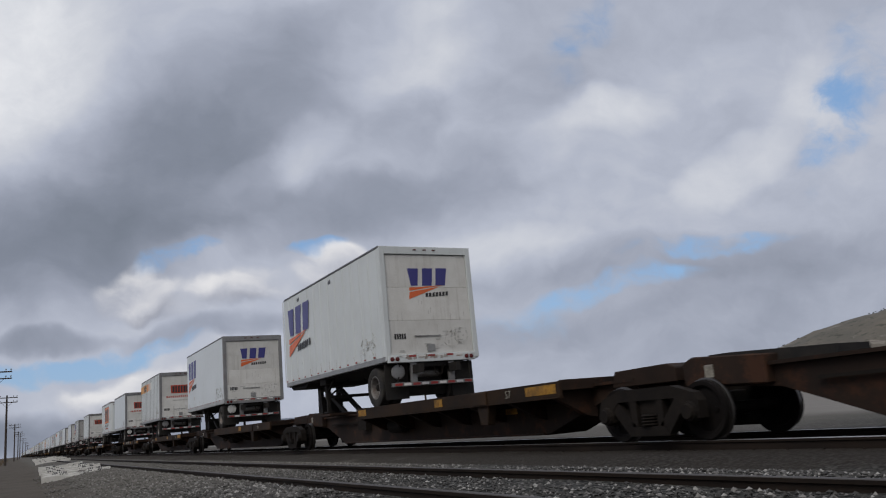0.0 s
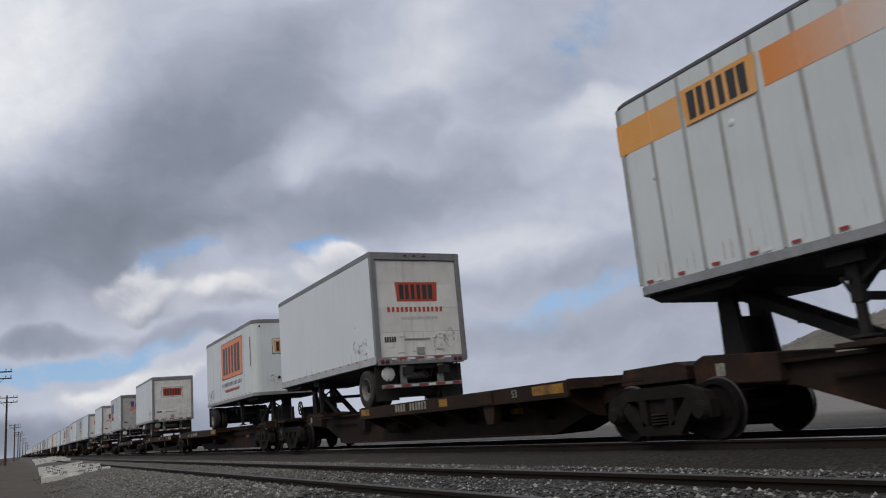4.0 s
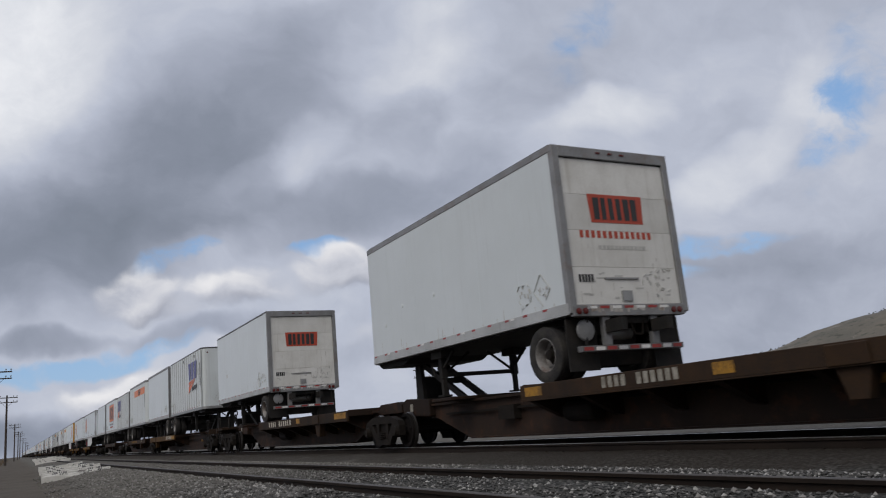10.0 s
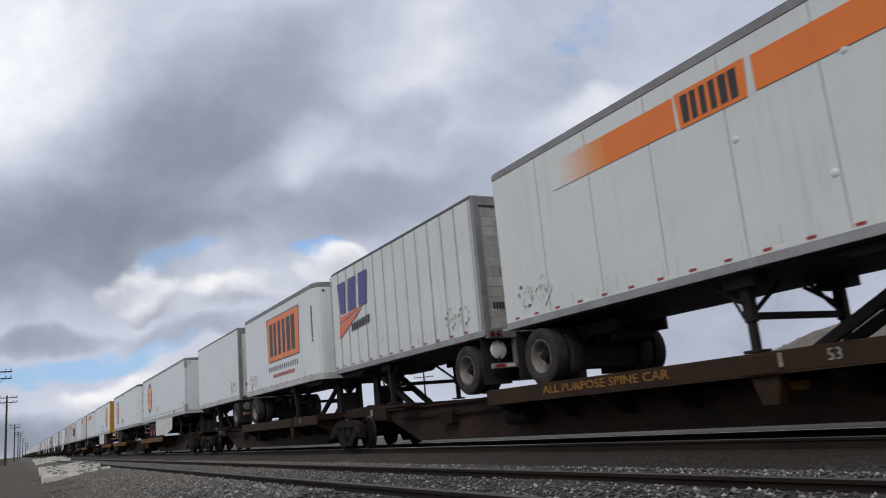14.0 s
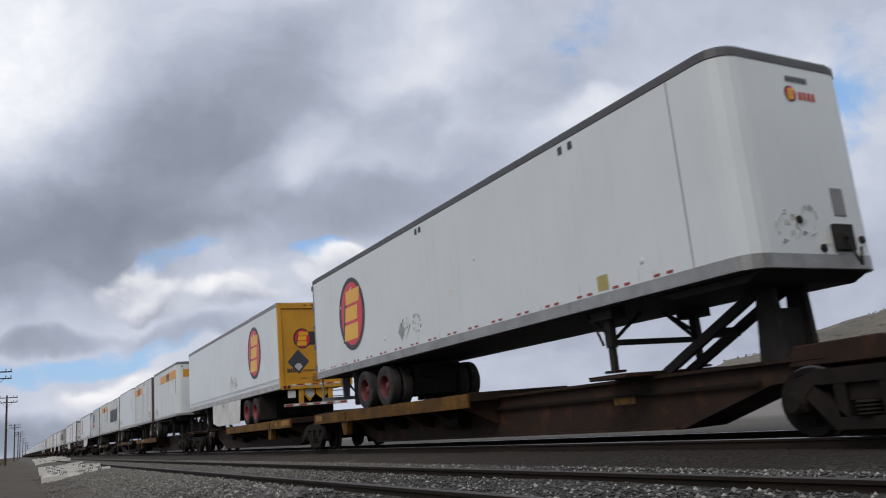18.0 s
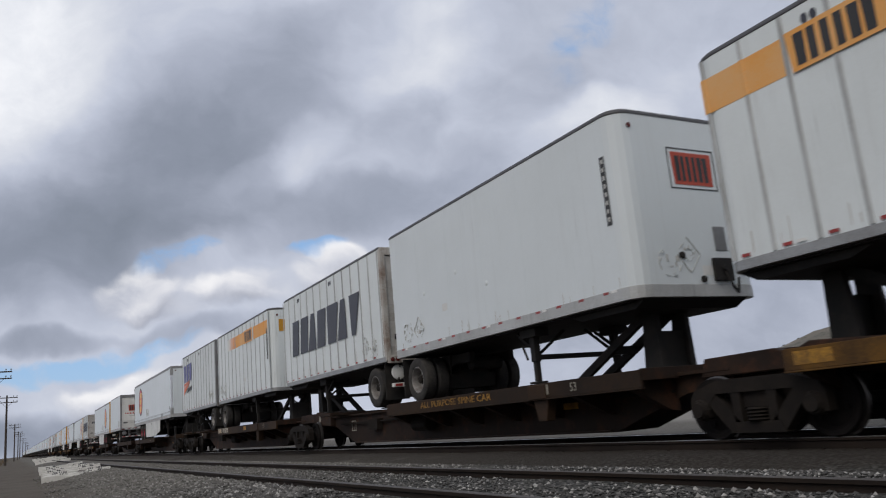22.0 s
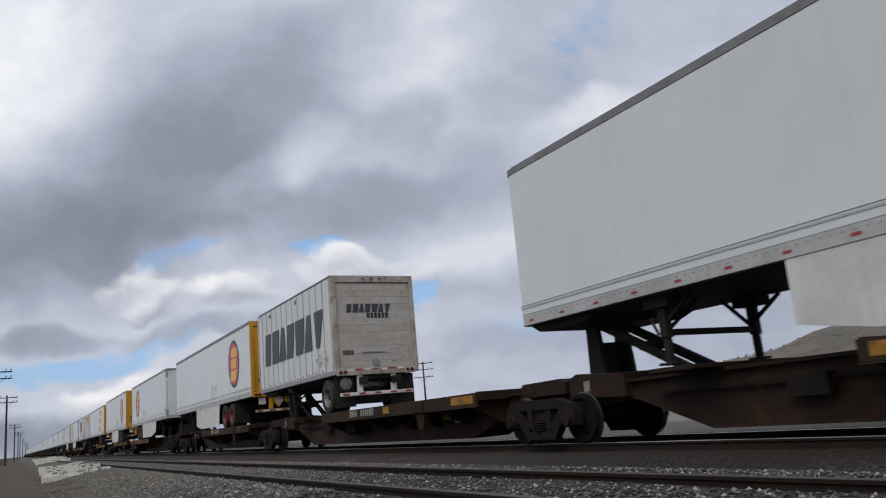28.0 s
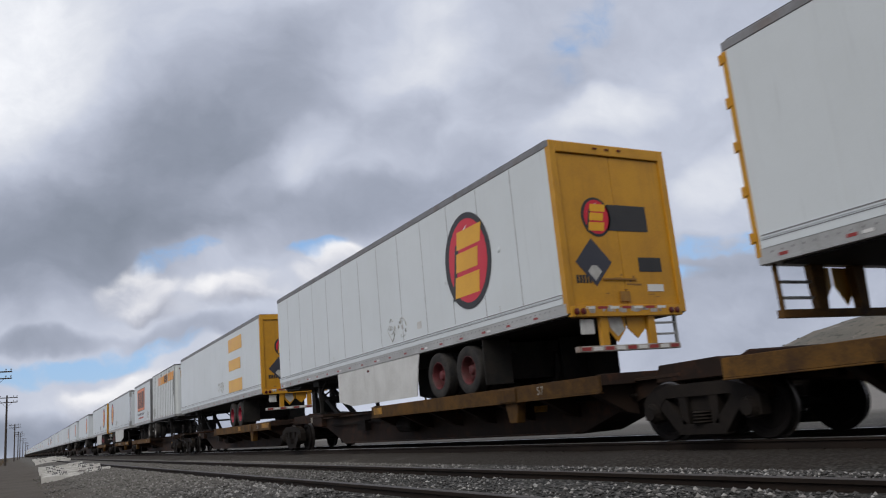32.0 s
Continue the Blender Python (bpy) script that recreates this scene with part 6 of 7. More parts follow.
def nose_end(tr, seed, kind):
    """The leading nose: corner trims, gladhand box, hoses, placard residue."""
    zb, zt = BOX0, BOX1
    if kind == "long" and seed != 17:
        for s_ in (-1, 1):
            cy = -1.19 if s_ < 0 else 1.29 * FAR - 0.10
            part("corner_trim", mesh(("corner_trim", s_), lambda bm: lathe(bm, [(0.10, zb + 0.2), (0.10, zt - 0.2)], 16, "z", (-0.105, cy, 0)), CHROME, smooth=True), tr, "bright metal corner post")
            for z0, z1 in ((zb + 0.16, zb + 0.52), (zt - 0.52, zt - 0.16)):
                part("corner_cap", mesh(("corner_cap", s_, z0), lambda bm: lathe(bm, [(0.10, z0), (0.118, z0 + 0.01), (0.118, z1 - 0.01), (0.10, z1)], 16, "z", (-0.105, cy, 0)), ALU, smooth=True), tr, "dull metal corner casting")
    part("hose_box", mesh("hose_box", lambda bm: (box(bm, 0, 0.07, 0.35, 0.75, zb + 0.25, zb + 0.62), lathe(bm, [(0.05, 0.07), (0.05, 0.11)], 10, "x", (0, 0.55, zb + 0.45))), UNDER, 0.01), tr, "black air and light connection box")
    part("hose", mesh("hose", lambda bm: (bar(bm, (0.08, 0.55, zb + 0.40), (0.14, 0.6, zb + 0.15), 0.03), bar(bm, (0.14, 0.6, zb + 0.15), (0.1, 0.75, zb + 0.05), 0.03), bar(bm, (0.1, 0.75, zb + 0.05), (0.06, 0.85, zb + 0.3), 0.03)), UNDER), tr)
    for k in range(2):
        scuffs("end", tr, -0.55 + 0.42 * k, zb + 0.55 + (0.12 if seed % 2 and k else 0), seed * 7 + 60 + k)
    part("nose_plate", mesh("nose_plate", lambda bm: (box(bm, 0, 0.012, -0.13, 0.13, -0.2, 0.2)), FRAMEG, 0.004), tr, "grey metal cover plate", loc=(0.0, 0.62 if seed % 2 else 0.9, zb + 0.95))
    for yy, zz in ((-0.28, 0.66), (0.98, 0.42), (0.12, 0.28)):
        part("nose_plug", mesh("nose_plug", lambda bm: lathe(bm, [(0.055, 0), (0.055, 0.03), (0.02, 0.035)], 12, "x"), UNDER), tr, "black round socket", loc=(0.0, yy, zb + zz))
    part("nose_label", boxmesh("nose_label", TAPEW if seed % 2 else SCUFF, 0, 0.003, -0.12, 0.12, 0, 0.16), tr, "small pale label", loc=(0.002, 0.25, zb + 0.34))
    vs = boxmesh("vertical_number", SCUFF, 0.03, 0.08, -0.005, -0.003, 0.03, 0.10)
    if kind != "long":
        base = on("side", tr, "number_column", boxmesh("number_strip", INK, 0, 0.11, -0.003, 0, 0, 1.12), -0.44, zb + 1.2, "dark upright strip with plain strokes")
        for i in range(8):
            part("stroke", vs, base, loc=(0, 0, 0.03 + i * 0.135))
    for s_ in ((-1, 1) if seed != 17 else ()):
        part("marker_lamp", mesh("nose_lamp", lambda bm: lathe(bm, [(0.04, 0), (0.04, 0.02)], 10, "x"), LENS), tr, loc=(0.0, s_ * 1.0, zt - 0.26))


def running_gear(tr, at, fw, kind, red, detail, seed):
    dists = (3.55, 4.85) if kind == "long" else (0.90,)
    z = DECK + TYRE_R - 0.03
    xs = [at(d) for d in dists]
    mid = sum(xs) / len(xs)
    fr = part("suspension", mesh(("suspension", kind), lambda bm: [box(bm, -1.3, 1.3, s_ * 0.52 - 0.06, s_ * 0.52 + 0.06, BOX0 - 0.32, BOX0 - 0.11) for s_ in (-1, 1)] + [prism(bm, [(-0.9, BOX0 - 0.3), (-0.3, BOX0 - 0.3), (-0.1, z - 0.1), (0.1, z - 0.1), (0.3, BOX0 - 0.3), (0.9, BOX0 - 0.3), (0.3, z + 0.12), (-0.3, z + 0.12)], s_ * 0.52 - 0.05, s_ * 0.52 + 0.05) for s_ in (-1, 1)] + [box(bm, -0.5, -0.42, -0.5, 0.5, BOX0 - 0.3, BOX0 - 0.15)], UNDER), tr, "black suspension subframe", loc=(mid, 0, 0))
    tank = mesh("tank", lambda bm: lathe(bm, [(0.10, -0.42), (0.14, -0.38), (0.14, 0.38), (0.10, 0.42)], 12, "y"), UNDER, smooth=True)
    part("air_reservoir", tank, tr, loc=(mid - fw * 1.0, 0, BOX0 - 0.35))
    housing = mesh("axle_housing", lambda bm: (prism(bm, [(-0.5, BOX0 - 0.10), (0.5, BOX0 - 0.10), (0.34, z - 0.26), (-0.34, z - 0.26)], -0.62, 0.62), lathe(bm, [(0.21, -0.64), (0.21, 0.64)], 14, "y", (0, 0, z))), UNDER)
    for x in xs if detail else ():
        part("axle_housing", housing, tr, "black brake drums and springs between the wheels", loc=(x, 0, 0))
    for x in xs:
        ax = part("axle", mesh("axle", lambda bm: lathe(bm, [(0.07, -1.15), (0.07, 1.15)], 10, "y"), UNDER), tr, loc=(x, 0, z))
        for y in (-1.13, -0.80, 0.80, 1.13):
            ty = part("tyre", tyre_mesh(), ax, loc=(0, y, 0))
            if y == -1.13:
                part("rim", rim_mesh(red), ax, "red painted wheel disc" if red else "steel wheel disc", loc=(0, y, 0))
                part("hub", hub_mesh() if not red else mesh("red_hub", lambda bm: lathe(bm, [(0.195, 0.095), (0.13, 0.085), (0.11, -0.02), (0.085, -0.06), (0.05, -0.07)], 20, "y"), RIMD, smooth=True), ax, "dark wheel hub", loc=(0, y, 0))
    if detail:
        flap = mesh("mud_flap", lambda bm: box(bm, -0.012, 0.012, -0.32, 0.32, DECK + 0.12, BOX0 - 0.05), UNDER)
        for s_ in (-1, 1):
            part("mud_flap", flap, tr, "black rubber mud flap", loc=(at(dists[0] - 0.68), s_ * 0.95, 0))


def landing_gear(tr, x, fw):
    g = part("landing_gear", mesh(("landing", fw), lambda bm: (bar(bm, (0, -0.95, DECK + 0.50), (0, 0.95, DECK + 0.50), 0.09), bar(bm, (0, -0.95, DECK + 0.5), (0, -0.25, BOX0 - 0.06), 0.045), bar(bm, (0, 0.95, DECK + 0.5), (0, 0.25, BOX0 - 0.06), 0.045), box(bm, -0.25, 0.25, -1.1, -0.8, BOX0 - 0.18, BOX0 - 0.02), box(bm, -0.25, 0.25, 0.8, 1.1, BOX0 - 0.18, BOX0 - 0.02)), UNDER), tr, "black landing gear raised on its crossbar", loc=(x, 0, 0))
    leg = mesh("landing_leg", lambda bm: (box(bm, -0.07, 0.07, -0.07, 0.07, DECK + 0.42, BOX0 - 0.03), box(bm, -0.05, 0.05, -0.05, 0.05, DECK + 0.06, DECK + 0.42), box(bm, -0.13, 0.13, -0.12, 0.12, DECK + 0.02, DECK + 0.06)), UNDER, 0.008)
    brace = mesh(("leg_brace", fw), lambda bm: bar(bm, (0, 0, DECK + 0.62), (fw * 0.55, 0, BOX0 - 0.06), 0.05), UNDER)
    for s_ in (-1, 1):
        part("leg", leg, g, loc=(0, s_ * 0.95, 0))
        part("leg_brace", brace, g, loc=(0, s_ * 0.95, 0))
    part("crank", mesh("crank", lambda bm: (bar(bm, (0, -1.05, BOX0 - 0.35), (0, -1.22, BOX0 - 0.35), 0.03), bar(bm, (0, -1.22, BOX0 - 0.35), (0.12, -1.22, BOX0 - 0.6), 0.03)), UNDER), g)

# ---- the train: where every platform and trailer stands at the clip's start ----


def navy(L, nose_lead):
    x = -2.85 if nose_lead else -L + 0.72
    return [(navy_emblem, "side", x, 3.76, 2.15, 1.25)]


def rear_navy():
    return [(navy_emblem, "end", -0.52, 4.05, 1.14, 0.65)]


def rear_red(framed=False):
    return [(box_emblem, "end", -0.62, 3.74 if not framed else 3.78, 1.26, 0.52, SIGNRED, INK, framed), (strokes, "end", -0.88, 3.46, 13, 0.075, 0.13, SIGNRED, 0.72), (strokes, "end", -0.50, 3.26, 12, 0.07, 0.07, SCUFF, 0.3)]


def nose_box():
    return [(box_emblem, "end", -0.46, 3.76, 1.20, 0.48, FADE, INK, True), (strokes, "end", 0.15, 3.70, 4, 0.05, 0.09, INK)]


def side_box(L, x):
    return [(box_emblem, "side", x, 3.15, 3.75, 1.52, ORANGE, INK, True), (strokes, "side", x + 0.10, 2.80, 15, 0.085, 0.16, INK, 1.75), (strokes, "side", x + 0.62, 2.56, 24, 0.06, 0.12, SIGNRED, 0.75)]


def banded(x, nose_lead, warm, **kw):
    """A trailer with a fading orange band and a small panel in it."""
    tr = trailer(x, nose_lead, **kw)
    z0, z1, full = 4.28, 4.76, (FADE if warm else ORANGE)
    if nose_lead:
        stripe(tr, -6.6, -0.32, z0, z1, [(0.0, 0.22, RISE), (0.22, 0.465, full), (0.685, 1.0, full)])
        box_emblem("side", tr, -3.64, z0 - 0.02, 1.24, 0.52, full, INK)
        on("end", tr, "painted_stripe", boxmesh("nose_stripe", GOLD if warm else ORANGE, 0, 1.9, -0.004, 0, 0, 0.44), -0.95, 4.28, "orange band across the nose")
    else:
        stripe(tr, -PUP + 0.1, -PUP + 5.4, z0, z1, [(0.0, 0.25, full), (0.51, 1.0, FALL)])
        box_emblem("side", tr, -PUP + 1.46, z0 - 0.02, 1.28, 0.52, full, INK)
    return tr


def gold_rear():
    def placard(face, tr, y, z):
        on(face, tr, "warning_diamond", flat_poly("diamond", [(0, -0.43), (0.40, 0), (0, 0.43), (-0.40, 0)], SLATE), y, z, "dark diamond placard")
        on(face, tr, "placard_strip", flat_poly("pl", [(-0.15, -0.17), (0, -0.33), (0.15, -0.17), (0.06, -0.06), (-0.06, -0.06)], SCUFF, 0.006), y, z)
        for k, (n, w) in enumerate(((4, 0.05), (6, 0.06), (7, 0.055))):
            strokes(face, tr, y - n * w * 0.72, z + 0.19 - k * 0.11, n, w, 0.055, GOLD, 0.5)
        strokes(face, tr, y + 1.08, z + 0.01, 7, 0.045, 0.05, TAPEW, 0.35)
        strokes(face, tr, y + 1.10, z - 0.09, 6, 0.045, 0.05, TAPEW, 0.35)
        on(face, tr, "placard_plate", boxmesh("pl2", INK, 1.02, 1.56, -0.004, 0, -0.16, 0.10), y, z, "small dark plate")
        on(face, tr, "placard_plate", boxmesh("pl3", TAPEW, 1.16, 1.54, -0.004, 0, -0.52, -0.39), y, z, "small white plate")
        on(face, tr, "emblem_plate", boxmesh("pl4", INK, 0.30, 1.36, -0.004, 0, 0.58, 1.06), y, z, "dark name plate")
        strokes(face, tr, y + 0.64, z + 0.74, 5, 0.10, 0.18, EGOLD, 0.3)
    return [(oval_emblem, "end", -0.42, 3.86, 0.33, 0.36), (placard, "end", -0.60, 3.04)]


def red_wheel_long(x, nose_lead, skirt=True, gold=False, seed=0, oval=True, ox=None, oz=3.74, length=LONG):
    L = length
    rear_x = ox or (-13.3 + LONG - L if nose_lead else -3.1)
    marks = []
    if oval:
        marks.append((oval_emblem, "side", rear_x, oz, 0.93, 1.0))
    else:
        def gold_bars(face, tr, cx):
            for a, b, c, d in ((-1.2, 1.1, 4.2, 4.75), (-1.2, 0.8, 3.4, 3.85), (-1.3, 1.0, 2.5, 3.0)):
                on(face, tr, "gold_bar", boxmesh("bigbar", EGOLD, a, b, -0.004, 0, c, d), cx, 0, "large plain gold bars painted on the side")
        marks.append((gold_bars, "side", -3.9))
    if not nose_lead:
        marks += gold_rear()
    else:
        marks += [(oval_emblem, "end", 0.05, 4.62, 0.12, 0.12), (strokes, "end", 0.22, 4.55, 4, 0.07, 0.12, SIGNRED), (strokes, "end", 0.0, 4.80, 7, 0.05, 0.09, INK)]
    tr = trailer(x, nose_lead, "long", "plain" if seed == 17 else ("seams" if seed % 2 else "smooth"), "gold" if not nose_lead else "white", seed, marks, "muted" if seed in (17, 32, 33, 38) else "red", skirt, length=L,
                 label="long white van trailer with yellow rear and red oval" if not nose_lead else "long white van trailer with a red oval, nose first")
    if nose_lead and detail_text(seed):
        on("side", tr, "stencil", text_mesh("53'", 0.27, INK), -0.58, BOX0 + 0.48, "black numerals")
    if seed in (16, 26):
        part("stencil", text_mesh("LIFT HERE", 0.15, INK), tr, "small black words", loc=(-3.65, -1.309, BOX0 + 0.215))
    if nose_lead:
        def trailing_guard(bm):
            box(bm, -0.05, 0.05, -1.2, 1.2, -0.05, 0.05)
            for y_ in (-0.42, 0.42):
                prism(bm, [(y_ - 0.13, 0.62), (y_ + 0.13, 0.62), (y_ + 0.09, 0.05), (y_ - 0.09, 0.05)], -0.05, 0.05, "x")
            for y_ in (-1.17, 1.17):
                bar(bm, (0, y_ + 0.02, 0.05), (0, y_, 0.62), 0.045)
        g = part("rear_guard", mesh(("trail_guard", gold), trailing_guard, FRAMEG if not gold else DECKM), tr, "bumper under the trailing doors", loc=(-L + 0.1, 0, BOX0 - 0.62))
        if not gold:
            part("guard_brace", mesh("cross_brace", lambda bm: (bar(bm, (0, -0.33, 0.42), (0, -0.05, 0.08), 0.05), bar(bm, (0, 0.05, 0.08), (0, 0.33, 0.46), 0.05)), UNDER), g, "dark diagonal braces")
        if gold:
            part("end_step", mesh("trail_step", lambda bm: (box(bm, -0.02, 0.02, -1.14, -0.56, 0.18, 0.215), box(bm, -0.02, 0.02, -1.14, -0.56, 0.38, 0.415)), ALU), g, "grey step rungs")
            part("apron_plate", mesh("trail_apron", lambda bm: [prism(bm, [(a, 0.60), (a + 0.42, 0.60), (a + 0.42, 0.36), (a + 0.21, 0.10), (a, 0.36)], -0.075, -0.06, "x") for a in (-0.46, 0.02)], GOLD), g, "bent yellow apron plates")
        hinge = mesh("door_hinge", lambda bm: (box(bm, -0.05, 0.03, -1.318, -1.300, -0.05, 0.05), lathe(bm, [(0.022, -0.07), (0.022, 0.07)], 8, "z", (-0.03, -1.312, 0))), GOLD if gold else FRAMEG)
        for k in range(5):
            part("door_hinge", hinge, tr, loc=(-L - 0.01, 0, BOX0 + 0.35 + k * (BOX1 - BOX0 - 0.6) / 4))
        part("rear_edge", boxmesh("rear_edge", GOLD if gold else ALU, -0.02, 0.05, -1.302, -1.285, BOX0 + 0.1, BOX1 - 0.15), tr, loc=(-L, 0, 0))
    return tr


def detail_text(seed):
    return seed % 2 == 0 or seed > 30


UNITS = []


def units():
    """(trailing truck, leading truck, deck, leading end of a car, trailing end, words)"""
    five = (-9.1, -26.6, -44.3, -61.9, -79.7)
    prev = 8.6
    for i, x in enumerate(five):
        UNITS.append((x, prev, "lead", i == 0, i == 4, ""))
        prev = x
    seq = ([(-83.2, -100.4, -118.0, -135.9, -153.7, -170.9), "trail"], [(-174.6, -193.0, -212.2, -231.0), "trail"], [(-235.0, -253.3, -271.9, -290.2), "trail2"],
           [(-294.4, -312.9, -331.6, -350.3), "trail"], [(-354.6, -371.6, -389.3, -406.7, -424.4, -441.1), "trail"], [(-445.5, -463.4, -482.0, -500.5), "trail"],
           [(-504.6, -523.1, -541.6, -560.1), "trail"])
    for pts, first in seq:
        for i in range(len(pts) - 1):
            deck = "trail" if i == 0 or (first == "trail2" and i == 1) else "lead"
            UNITS.append((pts[i + 1], pts[i], deck, i == 0, i == len(pts) - 2, "ALL PURPOSE SPINE CAR" if pts[i] in (-118.0, -193.0, -312.9) else ""))


units()
KING = []           # kingpins: place and the way from nose to rear


def place(x, nose_lead, L):
    KING.append((x - 0.85, -1) if nose_lead else (x - L + 0.85, 1))


def build_trailers():
    def height(z):
        global BOX1
        BOX1 = z

    def pup(x, nose_lead=False, roof=5.08, **kw):
        height(roof)
        place(x, nose_lead, kw["length"] if "length" in kw else PUP)
        return trailer(x, nose_lead, "pup", **kw)

    def lng(x, nose_lead=False, roof=5.10, **kw):
        height(roof)
        if nose_lead:
            L = kw["length"] = 16.45 if kw["seed"] == 17 else 16.2
            KING.append((x - 0.85, -1))
            return red_wheel_long(x - LONG + L, nose_lead, **kw)
        place(x, nose_lead, LONG)
        return red_wheel_long(x, nose_lead, **kw)

    def bnd(x, nose_lead, warm, roof=5.10, **kw):
        height(roof)
        place(x, nose_lead, PUP)
        return banded(x, nose_lead, warm, **kw)
    n_ = navy(PUP, False)
    lw, ly = "short white %s van trailer with a navy emblem", "short white van trailer, orange-red panel on its doors"
    pup(-17.84, roof=5.10, skin="ribs", rear="pale", seed=2, marks=n_ + rear_navy(), label=lw % "ribbed")
    pup(-35.38, length=8.75, skin="smooth", rear="white", seed=1, marks=[(navy_emblem, "side", n_[0][2] - 0.22, 3.76, 1.9, 1.25)] + rear_navy(), label=lw % "smooth")
    bnd(-53.24, False, True, roof=5.09, skin="ribs", seed=3, marks=rear_red(), label="short white ribbed van trailer with a faded orange band")
    pup(-71.46, skin="smooth", seed=4, marks=rear_red(), label=ly)
    pup(-83.37, True, roof=5.07, skin="seams", seed=5, marks=side_box(PUP, -5.37) + nose_box(), label="short white van trailer with large orange panel")
    pup(-109.42, skin="seams", seed=6, rear="white", marks=rear_red(True)[:1], label=ly)
    pup(-127.62, roof=5.09, skin="ribs", rear="grey", seed=7, marks=n_ + rear_navy(), label=lw % "ribbed")
    pup(-145.08, roof=5.13, skin="smooth", seed=8, marks=rear_red(), label=ly)
    pup(-163.02, skin="smooth", seed=9, rear="white", marks=rear_red()[:1], label=ly)
    pup(-174.86, True, roof=5.16, length=9.0, skin="ribs", seed=10, marks=[(navy_emblem, "side", -3.35, 3.76, 2.15, 1.25), (navy_emblem, "end", -0.42, 4.28, 1.14, 0.68)], label="short white ribbed van trailer with navy emblems")
    pup(-184.63, roof=5.18, skin="smooth", seed=11, marks=rear_red()[:1], label=ly)
    bnd(-194.44, True, False, roof=5.17, skin="seams", seed=12, label="short white van trailer with a bright orange band")
    pup(-203.77, roof=5.03, skin="ribs", seed=13, rear="grey", marks=n_, label=lw % "ribbed")
    pup(-213.57, True, roof=5.12, skin="smooth", seed=14, marks=side_box(PUP, -5.4) + nose_box(), label="short white van trailer with large orange panel")
    pup(-223.31, skin="smooth", seed=15, marks=rear_red(), label=ly)
    lng(-234.9, True, roof=5.12, seed=16)
    lng(-254.1, True, roof=5.18, skirt=False, seed=17, ox=-13.38, oz=3.66)
    lng(-274.6, False, roof=5.16, seed=18, ox=-3.28)
    bnd(-294.72, True, True, roof=5.15, skin="seams", seed=19, marks=[(box_emblem, "end", -0.55, 4.20, 1.1, 0.48, SIGNRED, INK)], label="short white van trailer with orange and yellow band")
    bnd(-304.28, False, True, roof=5.10, skin="ribs", seed=20, rear="brown", marks=rear_red(), label="short white ribbed van trailer with a faded orange band")
    pup(-314.46, True, roof=5.13, skin="smooth", seed=21, marks=[(box_emblem, "end", -0.2, 3.95, 0.9, 0.55, SIGNRED, INK, True)], label="short bluish-white smooth van trailer with rounded nose")
    pup(-323.61, roof=5.06, skin="ribs", rear="rust", seed=22, marks=[(slate_word, "side", -7.45, 3.05, 6.0, 1.12)], label="short white ribbed van trailer with large dark blocks")
    bnd(-333.70, True, True, roof=5.14, skin="ribs", seed=23, label="short white ribbed van trailer with a yellow-orange band")
    pup(-342.75, roof=5.15, skin="ribs", rear="grey", seed=24, marks=n_, label=lw % "ribbed")
    lng(-354.5, True, roof=5.11, seed=26)
    pup(-380.86, roof=5.14, skin="smooth", seed=27, marks=rear_red(), label=ly)
    lng(-390.0, False, seed=28, ox=-3.85, oz=3.66)
    pup(-416.23, roof=5.05, length=8.2, skin="ribs", rear="rust", seed=29, marks=[(slate_word, "side", -7.15, 3.05, 6.4, 1.12), (slate_word, "end", -0.85, 3.92, 1.45, 0.26), (strokes, "end", -0.2, 3.75, 6, 0.09, 0.16, INK)], label="short white van trailer, dark blocks and worn grey doors")
    lng(-425.5, False, roof=5.08, seed=30, ox=-2.77, oz=3.66)
    lng(-445.2, True, roof=5.14, gold=True, seed=32)
    lng(-465.72, False, roof=5.24, seed=33)
    lng(-484.6, False, roof=5.12, seed=34, oval=False, skirt=False)
    bnd(-503.1, True, True, skin="ribs", seed=35, label="short white ribbed van trailer with an orange band")
    pup(-512.6, skin="smooth", seed=36, marks=side_box(PUP, -6.5) + rear_red(), label="short white van trailer with a large orange panel")
    lng(-523.5, True, seed=38)
    lng(-542.0, False, seed=40)


build_trailers()


def build_cars():
    for i, (xt, xl, deck, le, te, word) in enumerate(UNITS):
        hit = [(k - xt, w, True) for k, w in KING if xt - 1.2 < k < xl + 0.6 and not (w > 0 and k > xl - 3) and not (w < 0 and k < xt + 3)]
        if not hit:
            hit = [(0.9, 1, False)]
        spine_unit(xt, xl, deck, hit, le, te, i, True, word)


build_cars()


def far_train():
    """The rest of the train, hundreds of metres off."""
    global BOX1
    BOX1 = 5.10
    rng = random.Random(8)
    x = -564.2
    n = 0
    while x < -0 and x > -1330:
        P = 18.2
        long_ = rng.random() < 0.45
        spine_unit(x - P, x, "lead", [], False, False, n, False)
        if long_:
            trailer(x - 1.0, False, "long", "smooth", rng.choice(("gold", "white")), 60 + n, [(oval_emblem, "side", -2.9, 3.72, 0.86, 0.98)], False, False, detail=False)
        else:
            trailer(x - 0.3, True, "pup", "smooth", "white", 60 + n, [(box_emblem, "side", -5.4, 3.05, 2.4, 1.28, ORANGE, INK)] if rng.random() < .3 else [], detail=False)
            trailer(x - 9.5, False, "pup", "smooth", "white", 90 + n, navy(PUP, False) if rng.random() < .4 else [], detail=False)
        x -= P + (0.35 if n % 4 else 3.6)
        n += 1


far_train()


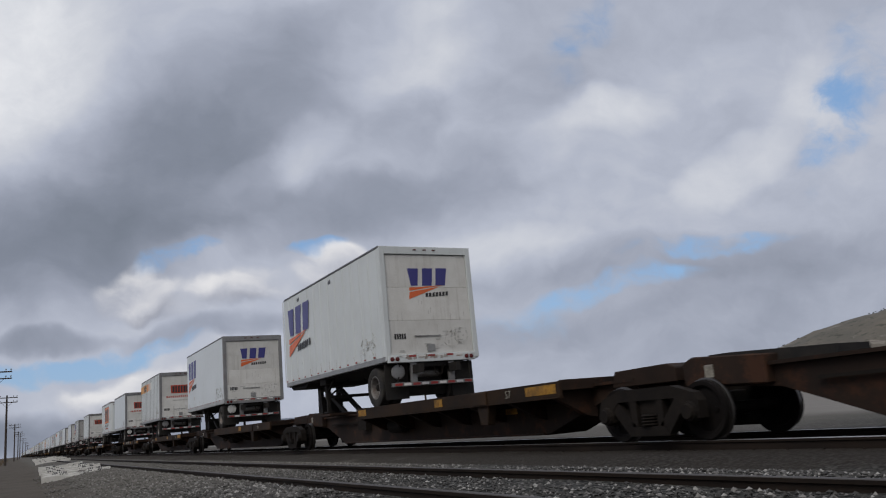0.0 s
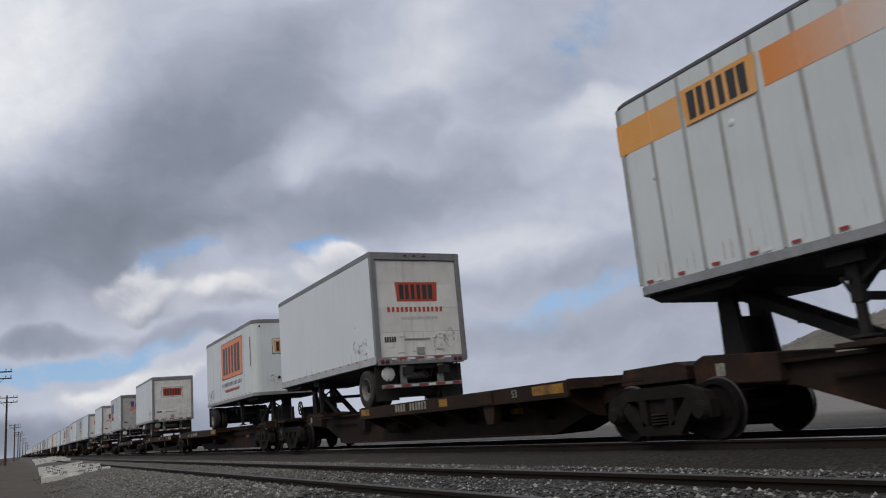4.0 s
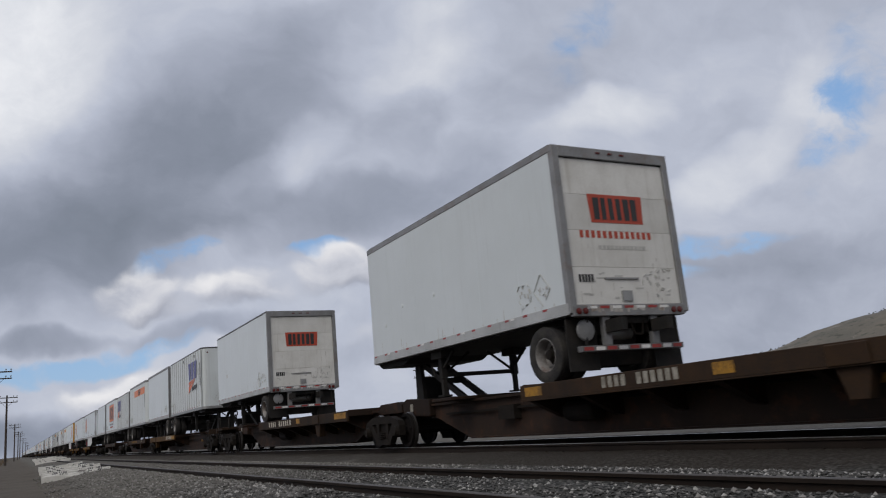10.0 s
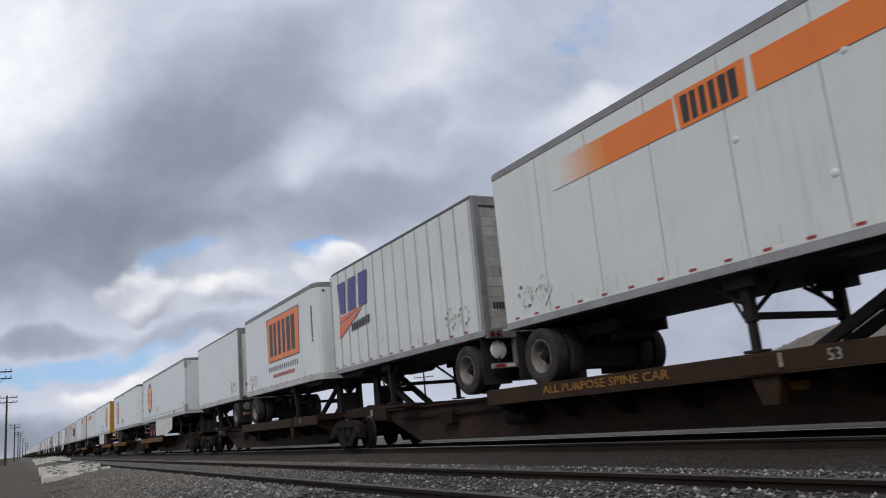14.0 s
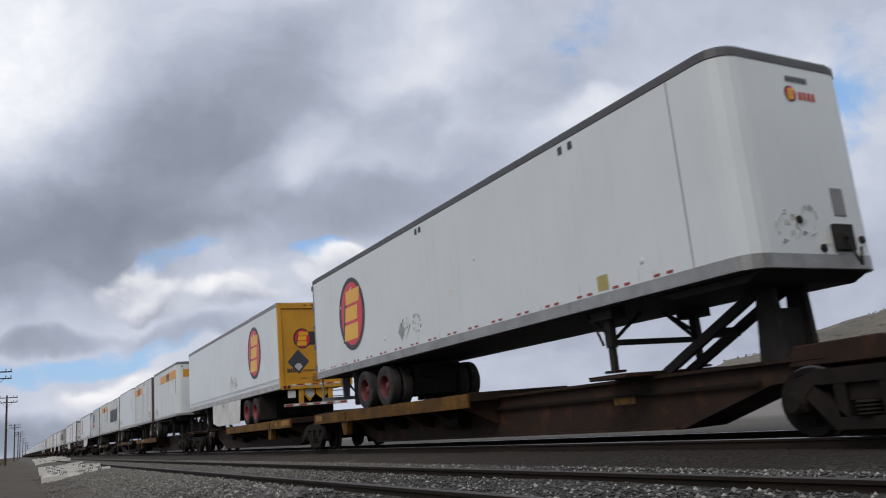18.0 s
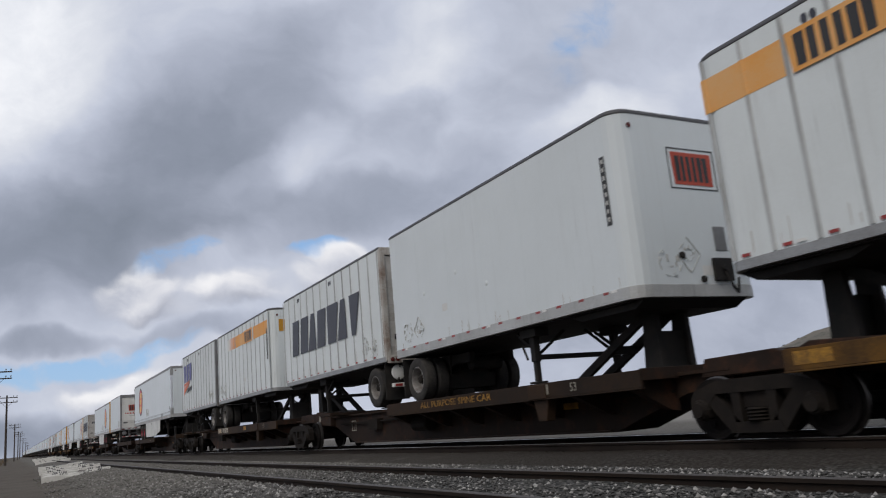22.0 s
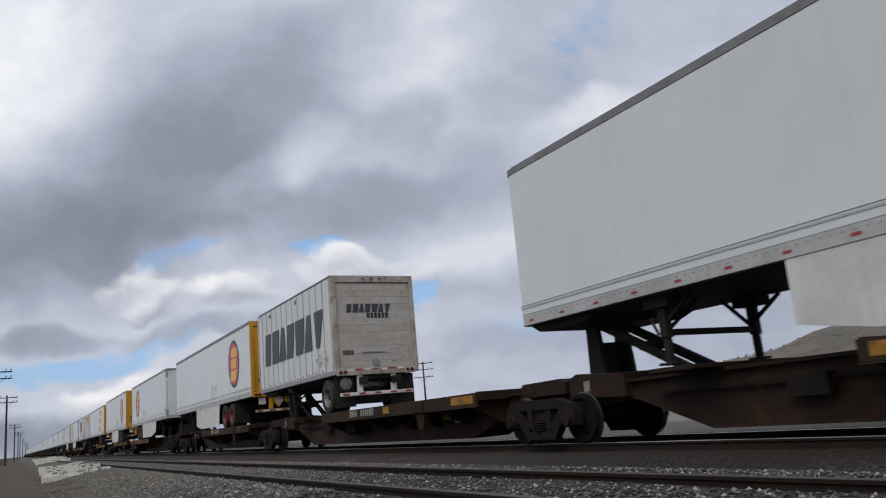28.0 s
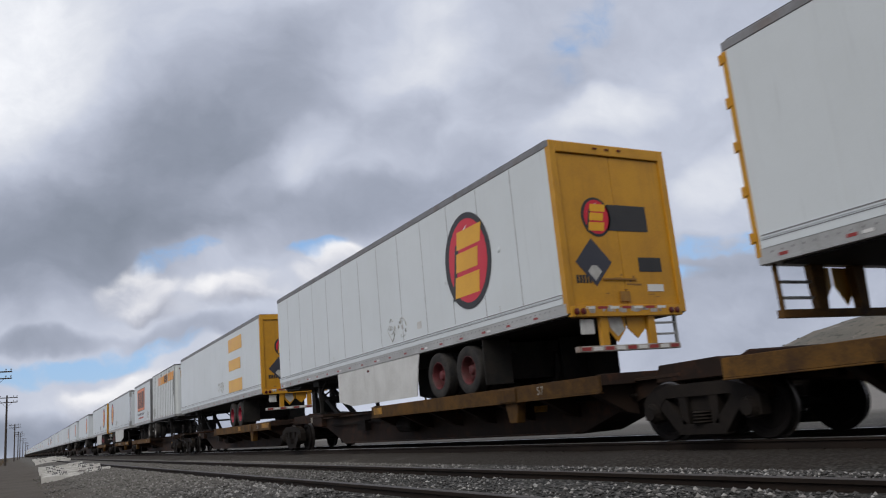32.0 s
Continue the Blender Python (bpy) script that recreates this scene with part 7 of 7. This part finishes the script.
def motions():
    """The train runs along its track, and the wheels turn while they pass by."""
    for ob, x0 in MOVERS:
        y, z = ob.location.y, ob.location.z
        walk(ob, [(t, pose(x0 + gone(t), y, z)) for t in TIMES])
    for w, ax, car in WHEELS:
        start = next(x for o, x in MOVERS if o is car) + w.parent.location.x + ax
        times = [k / FPS for k in range(0, 32 * FPS + 1) if -26 < start + gone(k / FPS) < 1]
        if len(times) < 2:
            continue
        times = ([0.0] if times[0] > 0 else []) + times + ([32.0] if times[-1] < 32 else [])
        g0 = gone(times[1])
        g1 = gone(times[-2])
        rows = []
        for t in times:
            g = min(max(gone(t), g0), g1)
            rows.append((t, pose(ax, 0, WHEEL_R, 0, math.degrees((g - g0) / WHEEL_R), 0)))
        walk(w, rows)


motions()
